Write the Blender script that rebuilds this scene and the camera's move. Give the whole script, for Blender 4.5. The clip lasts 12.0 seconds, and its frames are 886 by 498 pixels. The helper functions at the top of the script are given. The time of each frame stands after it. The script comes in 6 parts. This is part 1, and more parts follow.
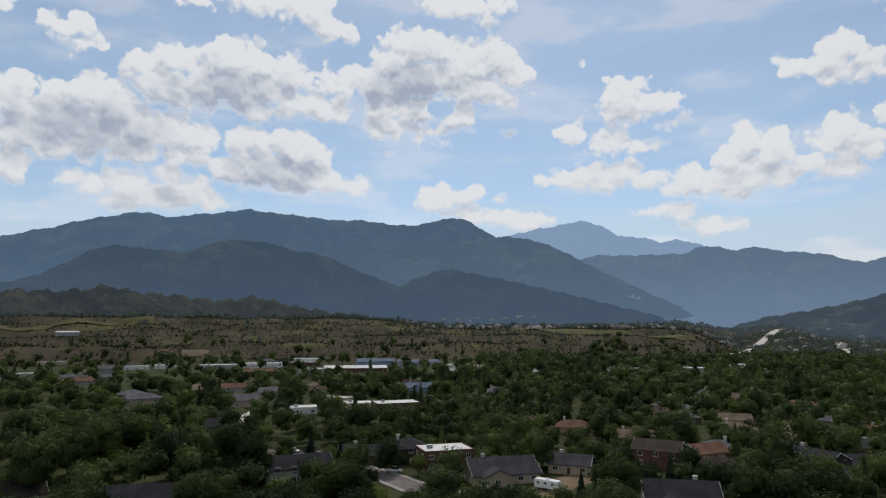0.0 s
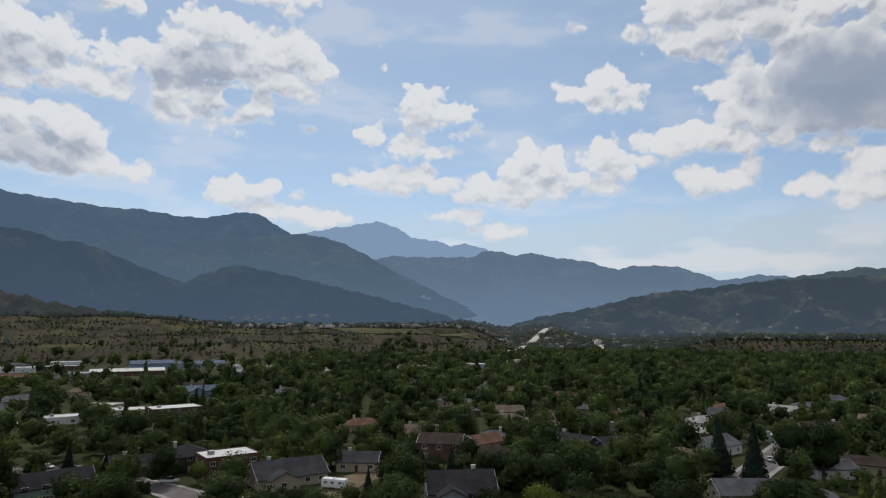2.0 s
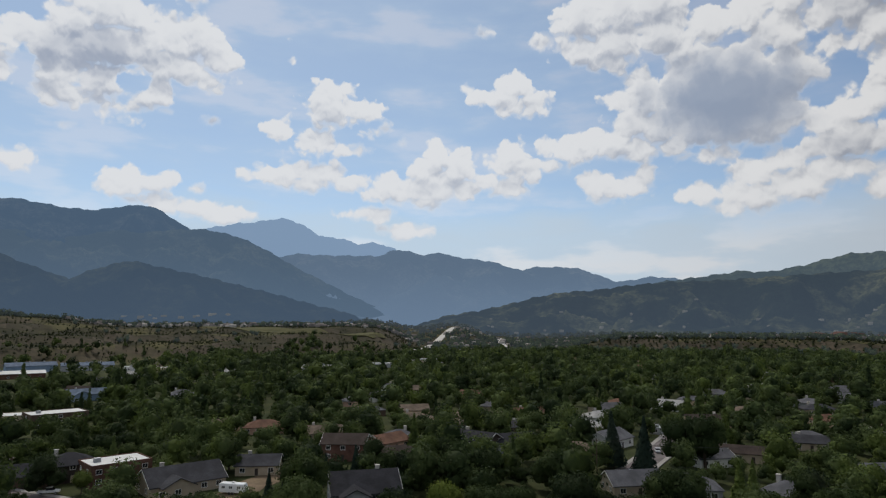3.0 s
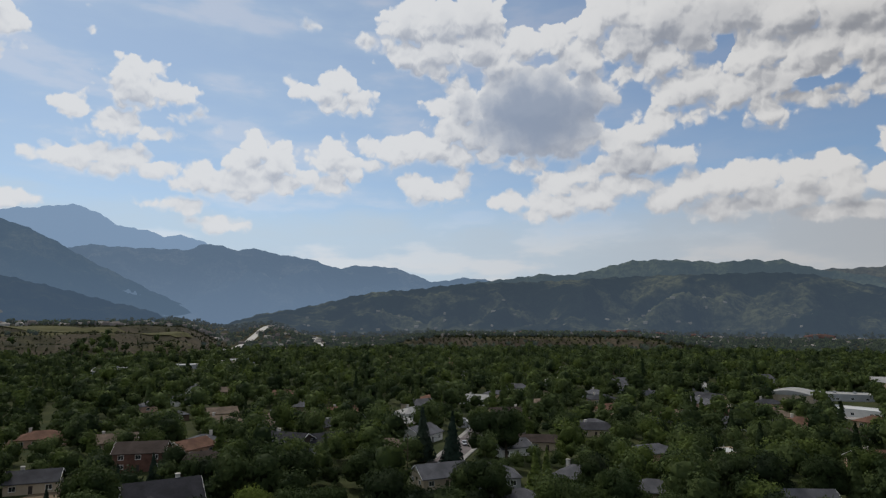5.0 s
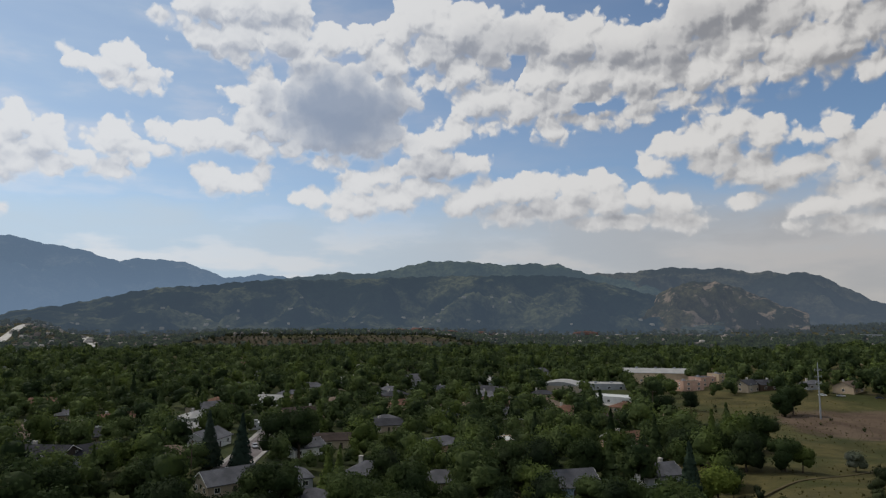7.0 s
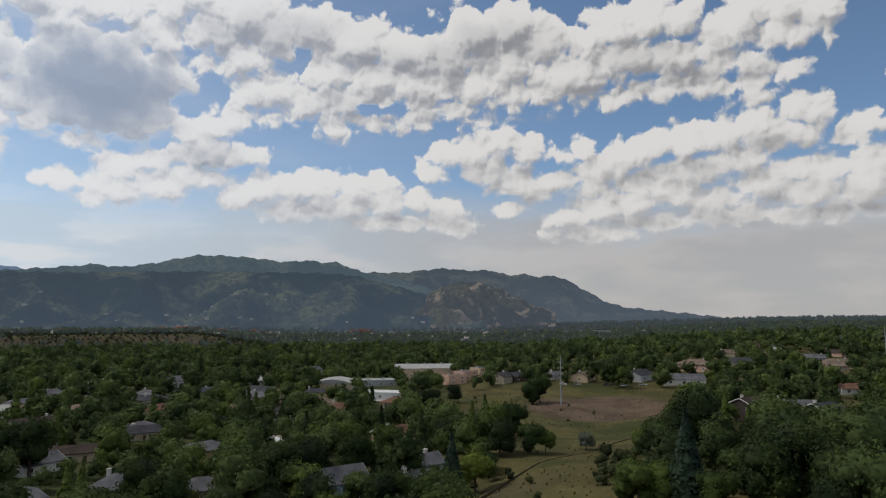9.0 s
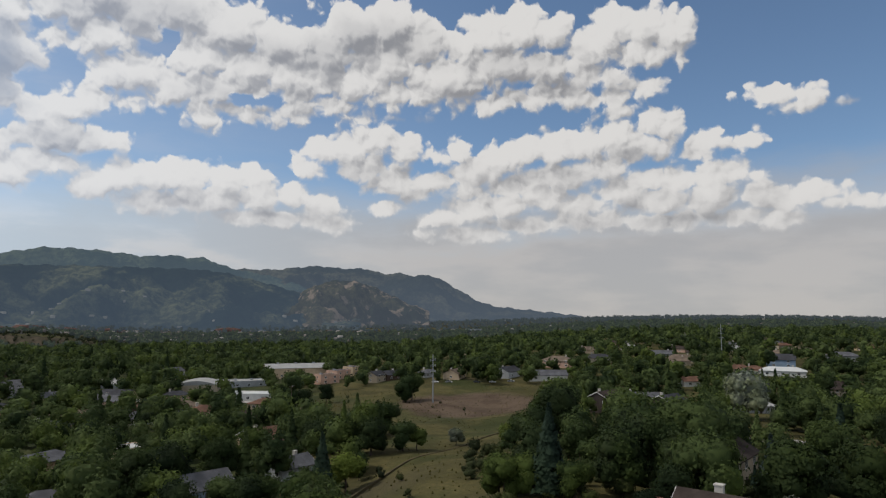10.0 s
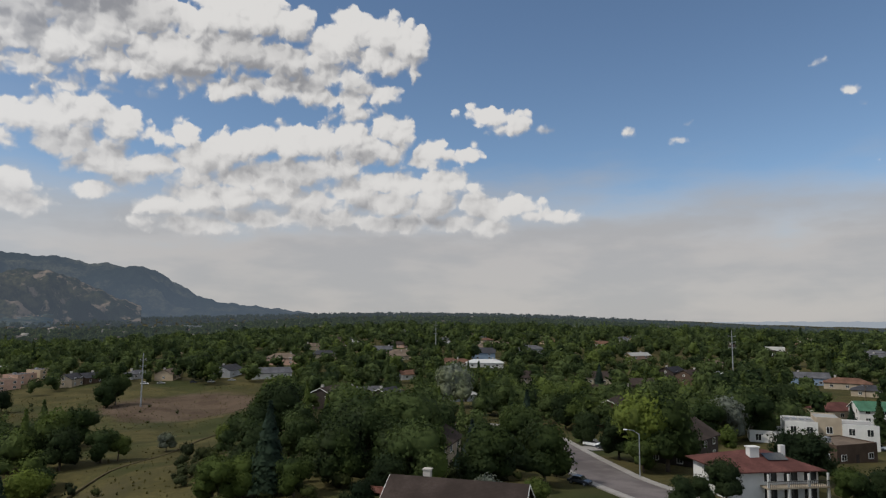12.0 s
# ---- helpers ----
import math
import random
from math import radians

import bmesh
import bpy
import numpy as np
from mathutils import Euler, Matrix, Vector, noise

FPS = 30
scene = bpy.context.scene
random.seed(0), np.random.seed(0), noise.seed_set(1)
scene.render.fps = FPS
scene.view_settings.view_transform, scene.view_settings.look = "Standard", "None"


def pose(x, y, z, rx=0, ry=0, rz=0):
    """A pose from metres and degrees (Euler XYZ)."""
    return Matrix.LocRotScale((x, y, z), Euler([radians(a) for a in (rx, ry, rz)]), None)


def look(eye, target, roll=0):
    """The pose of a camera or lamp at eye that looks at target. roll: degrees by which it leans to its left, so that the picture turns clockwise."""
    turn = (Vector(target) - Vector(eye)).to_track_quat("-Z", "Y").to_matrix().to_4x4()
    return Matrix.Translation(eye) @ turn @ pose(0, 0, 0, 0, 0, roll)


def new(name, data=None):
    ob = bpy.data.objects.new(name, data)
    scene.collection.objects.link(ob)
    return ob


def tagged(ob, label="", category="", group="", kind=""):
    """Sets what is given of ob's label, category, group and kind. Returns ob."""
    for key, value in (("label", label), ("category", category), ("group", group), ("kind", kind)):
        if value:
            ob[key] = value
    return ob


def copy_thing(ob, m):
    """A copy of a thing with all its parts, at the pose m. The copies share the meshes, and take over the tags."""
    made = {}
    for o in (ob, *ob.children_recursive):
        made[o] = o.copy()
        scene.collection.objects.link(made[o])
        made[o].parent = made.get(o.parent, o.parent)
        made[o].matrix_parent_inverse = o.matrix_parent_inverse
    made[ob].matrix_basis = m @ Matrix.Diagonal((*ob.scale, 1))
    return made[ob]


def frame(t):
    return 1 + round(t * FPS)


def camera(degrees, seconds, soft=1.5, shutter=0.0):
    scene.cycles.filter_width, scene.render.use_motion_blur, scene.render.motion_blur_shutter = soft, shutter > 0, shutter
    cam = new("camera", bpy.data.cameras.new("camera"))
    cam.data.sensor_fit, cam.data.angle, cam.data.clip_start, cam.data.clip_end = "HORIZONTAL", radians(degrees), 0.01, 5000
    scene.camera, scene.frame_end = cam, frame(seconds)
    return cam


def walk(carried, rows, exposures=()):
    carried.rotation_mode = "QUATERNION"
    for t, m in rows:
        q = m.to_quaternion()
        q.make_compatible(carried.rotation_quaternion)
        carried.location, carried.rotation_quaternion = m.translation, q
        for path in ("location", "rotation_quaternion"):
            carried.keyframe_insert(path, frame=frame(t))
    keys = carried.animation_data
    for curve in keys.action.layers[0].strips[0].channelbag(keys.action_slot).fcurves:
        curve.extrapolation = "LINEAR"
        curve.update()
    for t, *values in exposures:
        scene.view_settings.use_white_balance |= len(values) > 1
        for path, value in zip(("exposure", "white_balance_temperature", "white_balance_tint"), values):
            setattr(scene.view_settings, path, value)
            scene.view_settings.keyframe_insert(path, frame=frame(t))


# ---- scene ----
# Metres; the eye of the hovering camera is the origin of x and y, z = 0 is eye level.
cam = camera(68.93, 12.0, soft=1.25)
PATH = [
    (0.0, 6.91, -0.04, 0.00), (0.5, 6.90, -0.03, -4.54), (1.0, 6.88, -0.03, -9.05), (1.5, 6.86, -0.02, -13.58),
    (2.0, 6.83, -0.01, -18.08), (2.5, 6.79, 0.02, -22.40), (3.0, 6.76, 0.01, -26.30), (4.0, 6.70, -0.01, -34.20),
    (5.0, 6.65, -0.02, -42.34), (5.5, 6.62, -0.02, -46.61), (6.0, 6.57, -0.02, -50.95), (6.5, 6.53, -0.02, -55.37),
    (7.0, 6.49, -0.02, -60.02), (8.0, 6.41, -0.01, -69.75), (9.0, 6.31, -0.01, -79.62), (9.5, 6.25, -0.04, -84.70),
    (10.0, 6.20, -0.08, -90.67), (10.5, 6.15, -0.16, -96.65), (11.0, 6.09, -0.23, -102.60), (11.5, 6.05, -0.32, -108.54),
    (12.0, 6.01, -0.41, -114.42),
]
walk(cam, [(t, pose(0, 0, 0, 90 + p, r, w)) for t, p, r, w in PATH],
     [(0.0, -0.04), (3.0, -0.08), (5.5, -0.12), (7.0, -0.08), (9.5, 0.02), (12.0, 0.04)])

# ---- light: an afternoon sun high ahead of the first view, broken cumulus ----
SUN_BEARING, SUN_HEIGHT = 6.0, 48.0
sun = new("sun", bpy.data.lights.new("sun", "SUN"))
sun.data.energy, sun.data.angle, sun.data.color = 2.5, radians(1.0), (1.0, 0.945, 0.86)
sun.matrix_world = look((0, 0, 0), (-math.sin(radians(SUN_BEARING)), -math.cos(radians(SUN_BEARING)), -math.tan(radians(SUN_HEIGHT))))

# cumulus heaps: bearing, height above the horizon, half width, half height (degrees)
PUFFS = []
PUFFS += [
    (-35.6, 23.2, 0.63, 0.75), (-31.3, 22.6, 1.35, 0.87), (-30.2, 21.6, 0.98, 0.61), (-32.1, 22.9, 0.76, 0.47), (-13.7, 26.7, 3.49, 1.08), (-11.2, 26.0, 2.29, 0.97),
    (-9.4, 25.5, 1.13, 0.8), (-16.7, 26.8, 1.94, 0.51), (-21.2, 26.3, 1.01, 0.33), (1.9, 27.6, 3.17, 0.79), (3.7, 26.2, 0.79, 0.54), (0.0, 27.7, 1.32, 0.44),
    (-26.0, 20.7, 1.18, 1.19), (-23.0, 21.4, 1.55, 1.21), (-19.1, 22.4, 1.78, 1.41), (-16.8, 22.2, 2.16, 1.34), (-14.0, 21.5, 1.72, 1.37), (-23.8, 19.5, 2.84, 1.53),
    (-19.3, 20.1, 4.18, 1.71), (-15.5, 20.0, 2.66, 1.38), (-13.0, 19.1, 2.22, 1.03), (-10.2, 18.8, 1.61, 0.85), (-17.3, 18.5, 3.78, 0.92), (-34.3, 17.8, 0.89, 1.0),
]
PUFFS += [
    (-32.3, 18.1, 1.04, 1.02), (-34.7, 16.4, 1.4, 1.81), (-30.0, 17.9, 1.76, 1.47), (-27.9, 17.2, 2.03, 1.72), (-31.7, 15.7, 2.62, 1.88), (-29.0, 15.3, 2.77, 1.72),
    (-25.7, 15.9, 2.52, 1.54), (-33.9, 14.5, 1.78, 1.64), (-30.9, 13.9, 2.28, 1.19), (-23.6, 15.8, 2.39, 1.35), (-26.5, 14.1, 2.47, 1.11), (-21.4, 15.5, 2.01, 1.14),
    (-34.4, 12.0, 1.22, 1.44), (-22.2, 14.1, 2.2, 1.01), (-18.1, 15.4, 1.63, 1.4), (-16.5, 15.8, 1.66, 1.17), (-13.9, 15.7, 1.7, 1.43), (-12.1, 14.8, 1.72, 1.44),
    (-18.5, 13.2, 1.84, 1.41), (-15.7, 13.4, 2.85, 1.67), (-12.8, 13.4, 2.44, 1.45), (-10.8, 12.7, 1.97, 1.07), (-8.3, 12.4, 1.5, 0.49), (-14.2, 12.1, 3.36, 0.77),
]
PUFFS += [
    (-30.5, 11.5, 1.06, 0.77), (-29.1, 11.1, 0.98, 0.78), (-26.5, 11.4, 1.64, 1.25), (-23.4, 12.4, 1.51, 1.0), (-24.6, 10.7, 2.53, 1.14), (-21.6, 11.1, 1.77, 1.16),
    (-20.0, 10.3, 1.57, 0.7), (-27.1, 10.0, 1.62, 0.8), (-2.3, 24.2, 2.62, 1.6), (-4.4, 23.0, 1.82, 1.15), (-0.2, 24.0, 1.57, 1.15), (4.7, 23.5, 1.98, 1.61),
    (2.4, 22.8, 2.61, 1.62), (6.3, 21.8, 1.65, 1.4), (-8.5, 21.0, 2.29, 1.17), (-5.9, 21.1, 2.58, 1.64), (-2.3, 21.7, 3.64, 1.87), (2.4, 21.0, 3.12, 1.41),
    (5.0, 20.4, 1.81, 0.94), (-5.4, 19.5, 2.32, 1.66), (-2.3, 19.3, 2.59, 1.43), (1.3, 18.6, 1.55, 1.06), (-4.9, 17.6, 2.57, 0.87), (-1.3, 17.1, 1.81, 0.73),
]
PUFFS += [
    (0.3, 11.4, 2.14, 0.9), (1.6, 11.7, 1.78, 0.7), (-1.2, 11.0, 1.02, 0.6), (4.4, 9.7, 2.27, 0.6), (6.9, 9.3, 2.25, 0.7), (2.3, 10.0, 2.03, 0.75),
    (16.2, 19.8, 1.54, 1.1), (15.5, 18.7, 1.54, 1.02), (17.4, 18.7, 1.89, 1.01), (19.5, 18.5, 1.38, 0.64), (20.9, 18.9, 0.91, 0.45), (19.7, 17.0, 0.83, 0.37),
    (17.4, 17.7, 2.12, 0.55), (11.9, 16.5, 1.09, 0.67), (14.9, 15.5, 1.92, 0.95), (14.8, 16.1, 1.06, 0.57), (17.3, 15.1, 1.17, 0.42), (10.9, 12.8, 1.58, 0.68),
    (13.4, 13.2, 1.84, 0.77), (15.8, 13.1, 1.8, 0.95), (17.2, 12.5, 1.4, 0.66), (14.3, 12.3, 3.36, 0.58), (25.7, 14.9, 1.34, 1.15), (24.8, 13.6, 1.48, 1.26),
]
PUFFS += [
    (27.6, 14.0, 1.62, 1.31), (28.7, 13.6, 0.99, 0.95), (21.3, 12.5, 1.25, 0.83), (20.6, 11.6, 1.12, 0.75), (22.6, 11.5, 1.53, 0.74), (25.6, 12.0, 2.92, 1.35),
    (28.1, 11.9, 1.4, 1.1), (24.7, 11.0, 2.53, 0.63), (32.7, 14.8, 1.39, 1.08), (31.7, 13.9, 1.42, 1.01), (33.5, 13.8, 1.43, 0.83), (30.5, 13.0, 1.15, 0.86),
    (32.3, 12.3, 1.83, 0.67), (34.3, 12.9, 0.7, 0.82), (33.4, 11.9, 1.07, 0.5), (18.0, 9.7, 1.38, 0.48), (20.7, 9.8, 1.34, 0.56), (22.9, 8.3, 1.94, 0.65),
    (30.5, 19.7, 1.44, 0.82), (32.1, 20.3, 1.46, 0.83), (33.6, 20.6, 1.38, 1.01), (34.6, 19.3, 1.24, 1.03), (32.7, 19.2, 1.95, 0.7), (37.2, 15.2, 2.0, 0.97),
]
PUFFS += [
    (39.7, 15.3, 2.03, 1.22), (41.8, 15.8, 1.53, 1.07), (35.3, 14.1, 1.48, 0.39), (40.0, 12.1, 1.41, 1.48), (41.3, 11.4, 1.52, 0.89), (43.3, 11.7, 1.42, 0.89),
    (44.1, 12.9, 0.77, 0.74), (43.8, 20.2, 1.3, 1.18), (42.3, 18.7, 1.29, 0.86), (44.6, 18.8, 1.81, 1.68), (43.3, 17.1, 2.06, 1.69), (45.4, 16.6, 2.32, 1.7),
    (46.4, 15.1, 2.05, 1.08), (43.3, 14.9, 2.56, 1.08), (49.0, 13.9, 2.3, 0.59), (50.5, 19.0, 5.66, 3.58), (52.6, 16.5, 4.58, 2.18), (49.0, 16.6, 3.6, 1.94),
    (55.7, 19.7, 2.02, 1.88), (39.1, 25.8, 2.33, 2.0), (39.1, 23.5, 2.06, 1.37), (42.2, 26.3, 3.14, 1.77), (45.3, 26.4, 2.63, 2.0), (42.2, 23.6, 3.12, 1.83),
]
PUFFS += [
    (45.9, 24.2, 2.62, 2.05), (41.7, 22.2, 2.07, 0.83), (47.4, 23.2, 2.61, 1.61), (50.1, 24.1, 2.35, 1.37), (52.7, 24.5, 2.33, 1.26), (55.8, 25.2, 2.31, 1.78),
    (57.8, 26.0, 3.04, 1.75), (55.2, 22.6, 2.55, 1.6), (59.3, 23.6, 2.99, 1.79), (61.7, 22.1, 2.19, 1.57), (61.8, 25.2, 3.43, 1.96), (58.7, 21.0, 1.99, 0.69),
    (64.2, 24.0, 2.86, 2.18), (67.5, 24.5, 3.21, 1.91), (71.5, 23.8, 3.89, 2.08), (76.1, 23.0, 3.59, 2.01), (79.9, 22.1, 3.31, 1.95), (69.2, 21.2, 2.67, 1.74),
    (73.1, 21.0, 3.35, 1.9), (76.8, 20.8, 3.13, 1.84), (79.8, 20.6, 2.2, 1.58), (62.6, 19.3, 1.92, 1.38), (64.5, 19.5, 2.35, 1.36), (67.3, 18.8, 2.73, 1.44),
]
PUFFS += [
    (70.9, 19.2, 3.03, 1.52), (74.2, 19.1, 2.86, 1.36), (77.5, 19.4, 2.31, 1.23), (69.4, 17.2, 1.76, 0.89), (72.1, 17.5, 1.69, 0.79), (75.0, 17.9, 1.61, 0.85),
    (65.8, 17.6, 1.38, 0.68), (62.0, 17.0, 2.16, 0.84), (59.6, 16.2, 1.96, 0.86), (57.6, 15.4, 1.98, 1.06), (60.1, 15.7, 1.46, 0.86), (59.0, 13.8, 2.93, 1.45),
    (61.9, 14.1, 1.91, 0.95), (52.5, 12.1, 1.77, 1.24), (55.0, 13.0, 1.75, 1.08), (52.5, 10.4, 2.26, 1.39), (55.5, 11.0, 2.49, 1.48), (58.5, 11.9, 2.44, 1.22),
    (50.5, 9.4, 1.26, 0.6), (48.4, 10.8, 1.32, 0.7), (61.8, 10.3, 1.66, 1.2), (63.7, 11.2, 1.86, 1.43), (66.5, 11.5, 2.26, 1.4), (69.2, 11.7, 2.18, 1.29),
]
PUFFS += [
    (71.8, 11.7, 1.89, 1.26), (73.8, 11.8, 1.62, 0.97), (66.0, 9.6, 3.17, 1.18), (70.4, 10.0, 2.98, 1.37), (74.6, 10.4, 2.39, 1.24), (77.3, 10.5, 1.89, 1.07),
    (79.8, 9.8, 1.78, 1.05), (76.0, 8.7, 3.08, 0.87), (80.1, 8.3, 2.12, 0.84), (72.8, 8.5, 2.45, 0.67), (82.4, 24.7, 3.66, 2.25), (80.3, 22.8, 3.11, 1.84),
    (85.5, 25.1, 3.14, 2.02), (85.5, 22.4, 3.64, 2.08), (82.4, 20.5, 3.62, 1.88), (88.6, 23.7, 3.12, 2.05), (92.3, 23.4, 2.05, 1.36), (94.8, 24.4, 2.54, 1.56),
    (97.9, 24.8, 2.24, 1.67), (100.3, 24.3, 2.19, 1.53), (95.8, 22.0, 4.01, 1.82), (90.7, 20.9, 4.1, 2.1), (86.6, 19.6, 3.62, 1.19), (99.8, 21.7, 3.4, 1.57),
]
PUFFS += [
    (103.6, 22.9, 2.34, 1.52), (105.5, 24.1, 2.06, 1.61), (108.3, 24.1, 2.43, 1.67), (110.4, 23.4, 2.13, 1.65), (111.2, 22.2, 1.26, 1.04), (108.2, 22.2, 2.64, 1.28),
    (104.0, 20.8, 2.78, 1.11), (99.7, 19.4, 3.87, 1.01), (104.4, 18.8, 2.76, 0.72), (94.7, 18.9, 3.01, 0.75), (108.5, 19.4, 1.74, 0.65), (73.3, 17.1, 2.72, 0.66),
    (70.4, 16.5, 1.45, 0.56), (77.3, 17.8, 2.28, 0.72), (80.4, 18.6, 2.31, 0.86), (82.9, 17.4, 1.29, 0.39), (79.9, 14.5, 1.63, 1.37), (78.9, 13.0, 1.42, 0.98),
    (82.4, 15.0, 1.79, 1.22), (84.5, 15.7, 1.95, 1.37), (87.0, 15.0, 1.79, 1.22), (89.6, 14.5, 1.78, 0.88), (92.1, 14.9, 1.41, 0.88), (83.5, 13.3, 2.55, 1.23),
]
PUFFS += [
    (86.0, 12.0, 2.29, 1.24), (89.6, 12.0, 1.92, 1.09), (88.0, 11.0, 2.03, 0.6), (93.6, 12.9, 2.0, 1.47), (95.6, 13.8, 1.97, 1.36), (98.1, 14.6, 1.94, 1.34),
    (100.5, 14.7, 2.14, 1.51), (103.3, 15.0, 2.08, 1.39), (106.1, 15.6, 1.79, 1.36), (106.6, 17.5, 1.69, 0.63), (109.2, 16.4, 1.71, 1.24), (110.4, 15.8, 1.17, 1.23),
    (107.8, 14.8, 2.17, 1.35), (104.2, 13.0, 2.73, 1.31), (100.4, 12.3, 3.31, 1.34), (96.6, 11.6, 2.93, 1.07), (93.6, 11.4, 1.99, 0.88), (109.5, 14.4, 1.27, 0.89),
    (113.3, 14.6, 1.11, 0.86), (115.2, 14.1, 0.76, 0.42), (116.4, 14.4, 0.82, 0.5), (112.4, 13.6, 1.41, 0.52), (90.6, 9.0, 2.26, 1.0), (93.6, 9.7, 2.48, 1.09),
]
PUFFS += [
    (96.5, 10.1, 2.68, 1.08), (99.9, 10.7, 2.61, 1.06), (102.7, 9.8, 2.53, 1.19), (105.9, 11.0, 2.44, 1.16), (108.6, 11.7, 1.92, 1.0), (111.1, 11.5, 2.05, 1.11),
    (113.5, 11.7, 1.77, 1.22), (115.4, 11.7, 1.51, 1.07), (116.9, 11.7, 0.73, 0.5), (109.3, 9.9, 2.94, 1.27), (113.4, 10.0, 2.74, 1.31), (116.5, 10.1, 1.84, 0.93),
    (118.6, 9.4, 1.76, 1.04), (104.0, 8.6, 3.61, 0.85), (110.1, 8.2, 3.31, 0.91), (115.2, 8.3, 3.01, 0.86), (97.9, 8.3, 3.84, 0.73), (118.5, 8.0, 1.75, 0.92),
    (93.5, 7.5, 4.44, 0.74), (80.4, 8.3, 2.52, 0.6), (85.5, 9.8, 1.52, 0.6), (117.7, 17.5, 1.28, 0.48), (119.5, 17.5, 1.43, 0.77), (120.2, 16.5, 1.22, 0.77),
]
PUFFS += [
    (120.2, 9.6, 2.51, 0.89), (123.2, 8.9, 2.23, 0.49),
]
# small loose shreds of cloud
FLECKS = []
FLECKS += [
    (-32.1, 9.1, 0.66, 0.51), (-34.0, 8.9, 0.35, 0.25), (-6.9, 15.1, 0.25, 0.24), (-4.5, 15.3, 0.72, 0.39), (-10.7, 22.6, 0.4, 0.27), (-6.8, 23.5, 0.41, 0.23),
    (2.4, 17.3, 0.62, 0.44), (6.0, 17.0, 0.82, 0.48), (12.2, 24.2, 0.35, 0.27), (12.6, 22.3, 0.35, 0.27), (5.0, 11.3, 0.71, 0.5), (22.8, 16.1, 0.53, 0.45),
    (30.0, 25.1, 0.73, 0.52), (35.4, 24.2, 1.01, 0.8), (12.8, 22.3, 0.29, 0.23), (28.5, 20.7, 0.71, 0.49), (43.6, 10.7, 0.61, 0.3), (69.6, 15.4, 0.79, 0.32),
    (56.9, 16.4, 0.6, 0.48), (36.3, 10.4, 0.35, 0.2), (77.5, 14.4, 0.38, 0.21), (69.9, 15.5, 0.72, 0.28), (86.5, 17.6, 2.32, 0.19), (117.1, 15.2, 0.37, 0.41),
]
FLECKS += [
    (123.5, 16.2, 1.0, 0.38), (130.6, 15.8, 0.57, 0.37), (134.7, 14.8, 0.99, 0.41), (135.5, 16.0, 0.63, 0.32), (145.1, 19.4, 0.38, 0.12), (147.5, 17.1, 0.36, 0.2),
    (148.2, 16.0, 0.32, 0.24), (148.8, 11.7, 0.28, 0.21), (125.7, 8.7, 0.98, 0.25),
]
# openings of clear sky inside the banks
GAPS = [(51.7, 26.7, 3.14, 1.06), (66.8, 22.0, 0.55, 0.96), (73.3, 18.4, 2.23, 0.47), (-0.2, 19.1, 1.14, 0.48)]
# thick, shaded bellies
BELLIES = [(51.0, 18.2, 6.15, 3.59)]
SHADES = [
    (-19.7, 19.8, 5.07, 1.57), (-29.0, 15.7, 5.93, 1.93), (-14.7, 13.3, 3.83, 1.53), (-3.3, 20.9, 4.66, 1.88), (-23.8, 10.7, 2.56, 0.73), (59.0, 13.4, 2.93, 1.06),
    (66.9, 9.2, 5.36, 0.85), (76.8, 8.9, 3.42, 0.69), (66.1, 24.7, 4.67, 1.28), (80.0, 22.7, 3.68, 1.55), (74.9, 22.4, 3.26, 1.02), (60.8, 23.3, 2.46, 0.98),
    (71.7, 18.7, 4.69, 0.61), (84.5, 24.0, 5.73, 1.73), (97.8, 22.3, 4.94, 1.08), (85.5, 12.9, 4.08, 0.64), (100.0, 12.3, 5.69, 0.72), (107.8, 14.0, 2.17, 0.59),
    (97.9, 8.0, 7.17, 0.68), (109.7, 8.4, 6.25, 0.82), (115.3, 9.3, 3.39, 0.56), (106.3, 10.0, 2.64, 0.46), (89.6, 11.0, 3.03, 0.4), (98.9, 20.0, 7.19, 1.0),
]

CLOUD_GROUPS = {}


def cloud_groups(spots, start, soft, size=30):
    """Node groups that merge the heaps of a list, a few dozen to a group."""
    key = (spots[0], len(spots))
    if key not in CLOUD_GROUPS:
        made = []
        for i in range(0, len(spots), size):
            g = bpy.data.node_groups.new("cloud_heaps", "ShaderNodeTree")
            g.interface.new_socket("Place", in_out="INPUT", socket_type="NodeSocketVector")
            g.interface.new_socket("Depth", in_out="OUTPUT", socket_type="NodeSocketFloat")
            place, end = g.nodes.new("NodeGroupInput").outputs[0], g.nodes.new("NodeGroupOutput").inputs[0]
            total = None
            for b, h, w, t in spots[i:i + size]:
                offset, span, depth = g.nodes.new("ShaderNodeVectorMath"), g.nodes.new("ShaderNodeVectorMath"), g.nodes.new("ShaderNodeMath")
                offset.operation, span.operation, depth.operation = "MULTIPLY_ADD", "LENGTH", "SUBTRACT"
                offset.inputs[1].default_value, offset.inputs[2].default_value = (t / w, 1, 0), (-b * t / w, -h, 0)
                depth.inputs[0].default_value = t
                most = g.nodes.new("ShaderNodeMath")
                most.operation = "SMOOTH_MAX"
                most.inputs[0].default_value, most.inputs[2].default_value = start, soft
                g.links.new(place, offset.inputs[0]), g.links.new(offset.outputs[0], span.inputs[0])
                g.links.new(span.outputs["Value"], depth.inputs[1]), g.links.new(depth.outputs[0], most.inputs[1])
                if total:
                    g.links.new(total, most.inputs[0])
                total = most.outputs[0]
            g.links.new(total, end)
            made.append(g)
        CLOUD_GROUPS[key] = made
    return CLOUD_GROUPS[key]


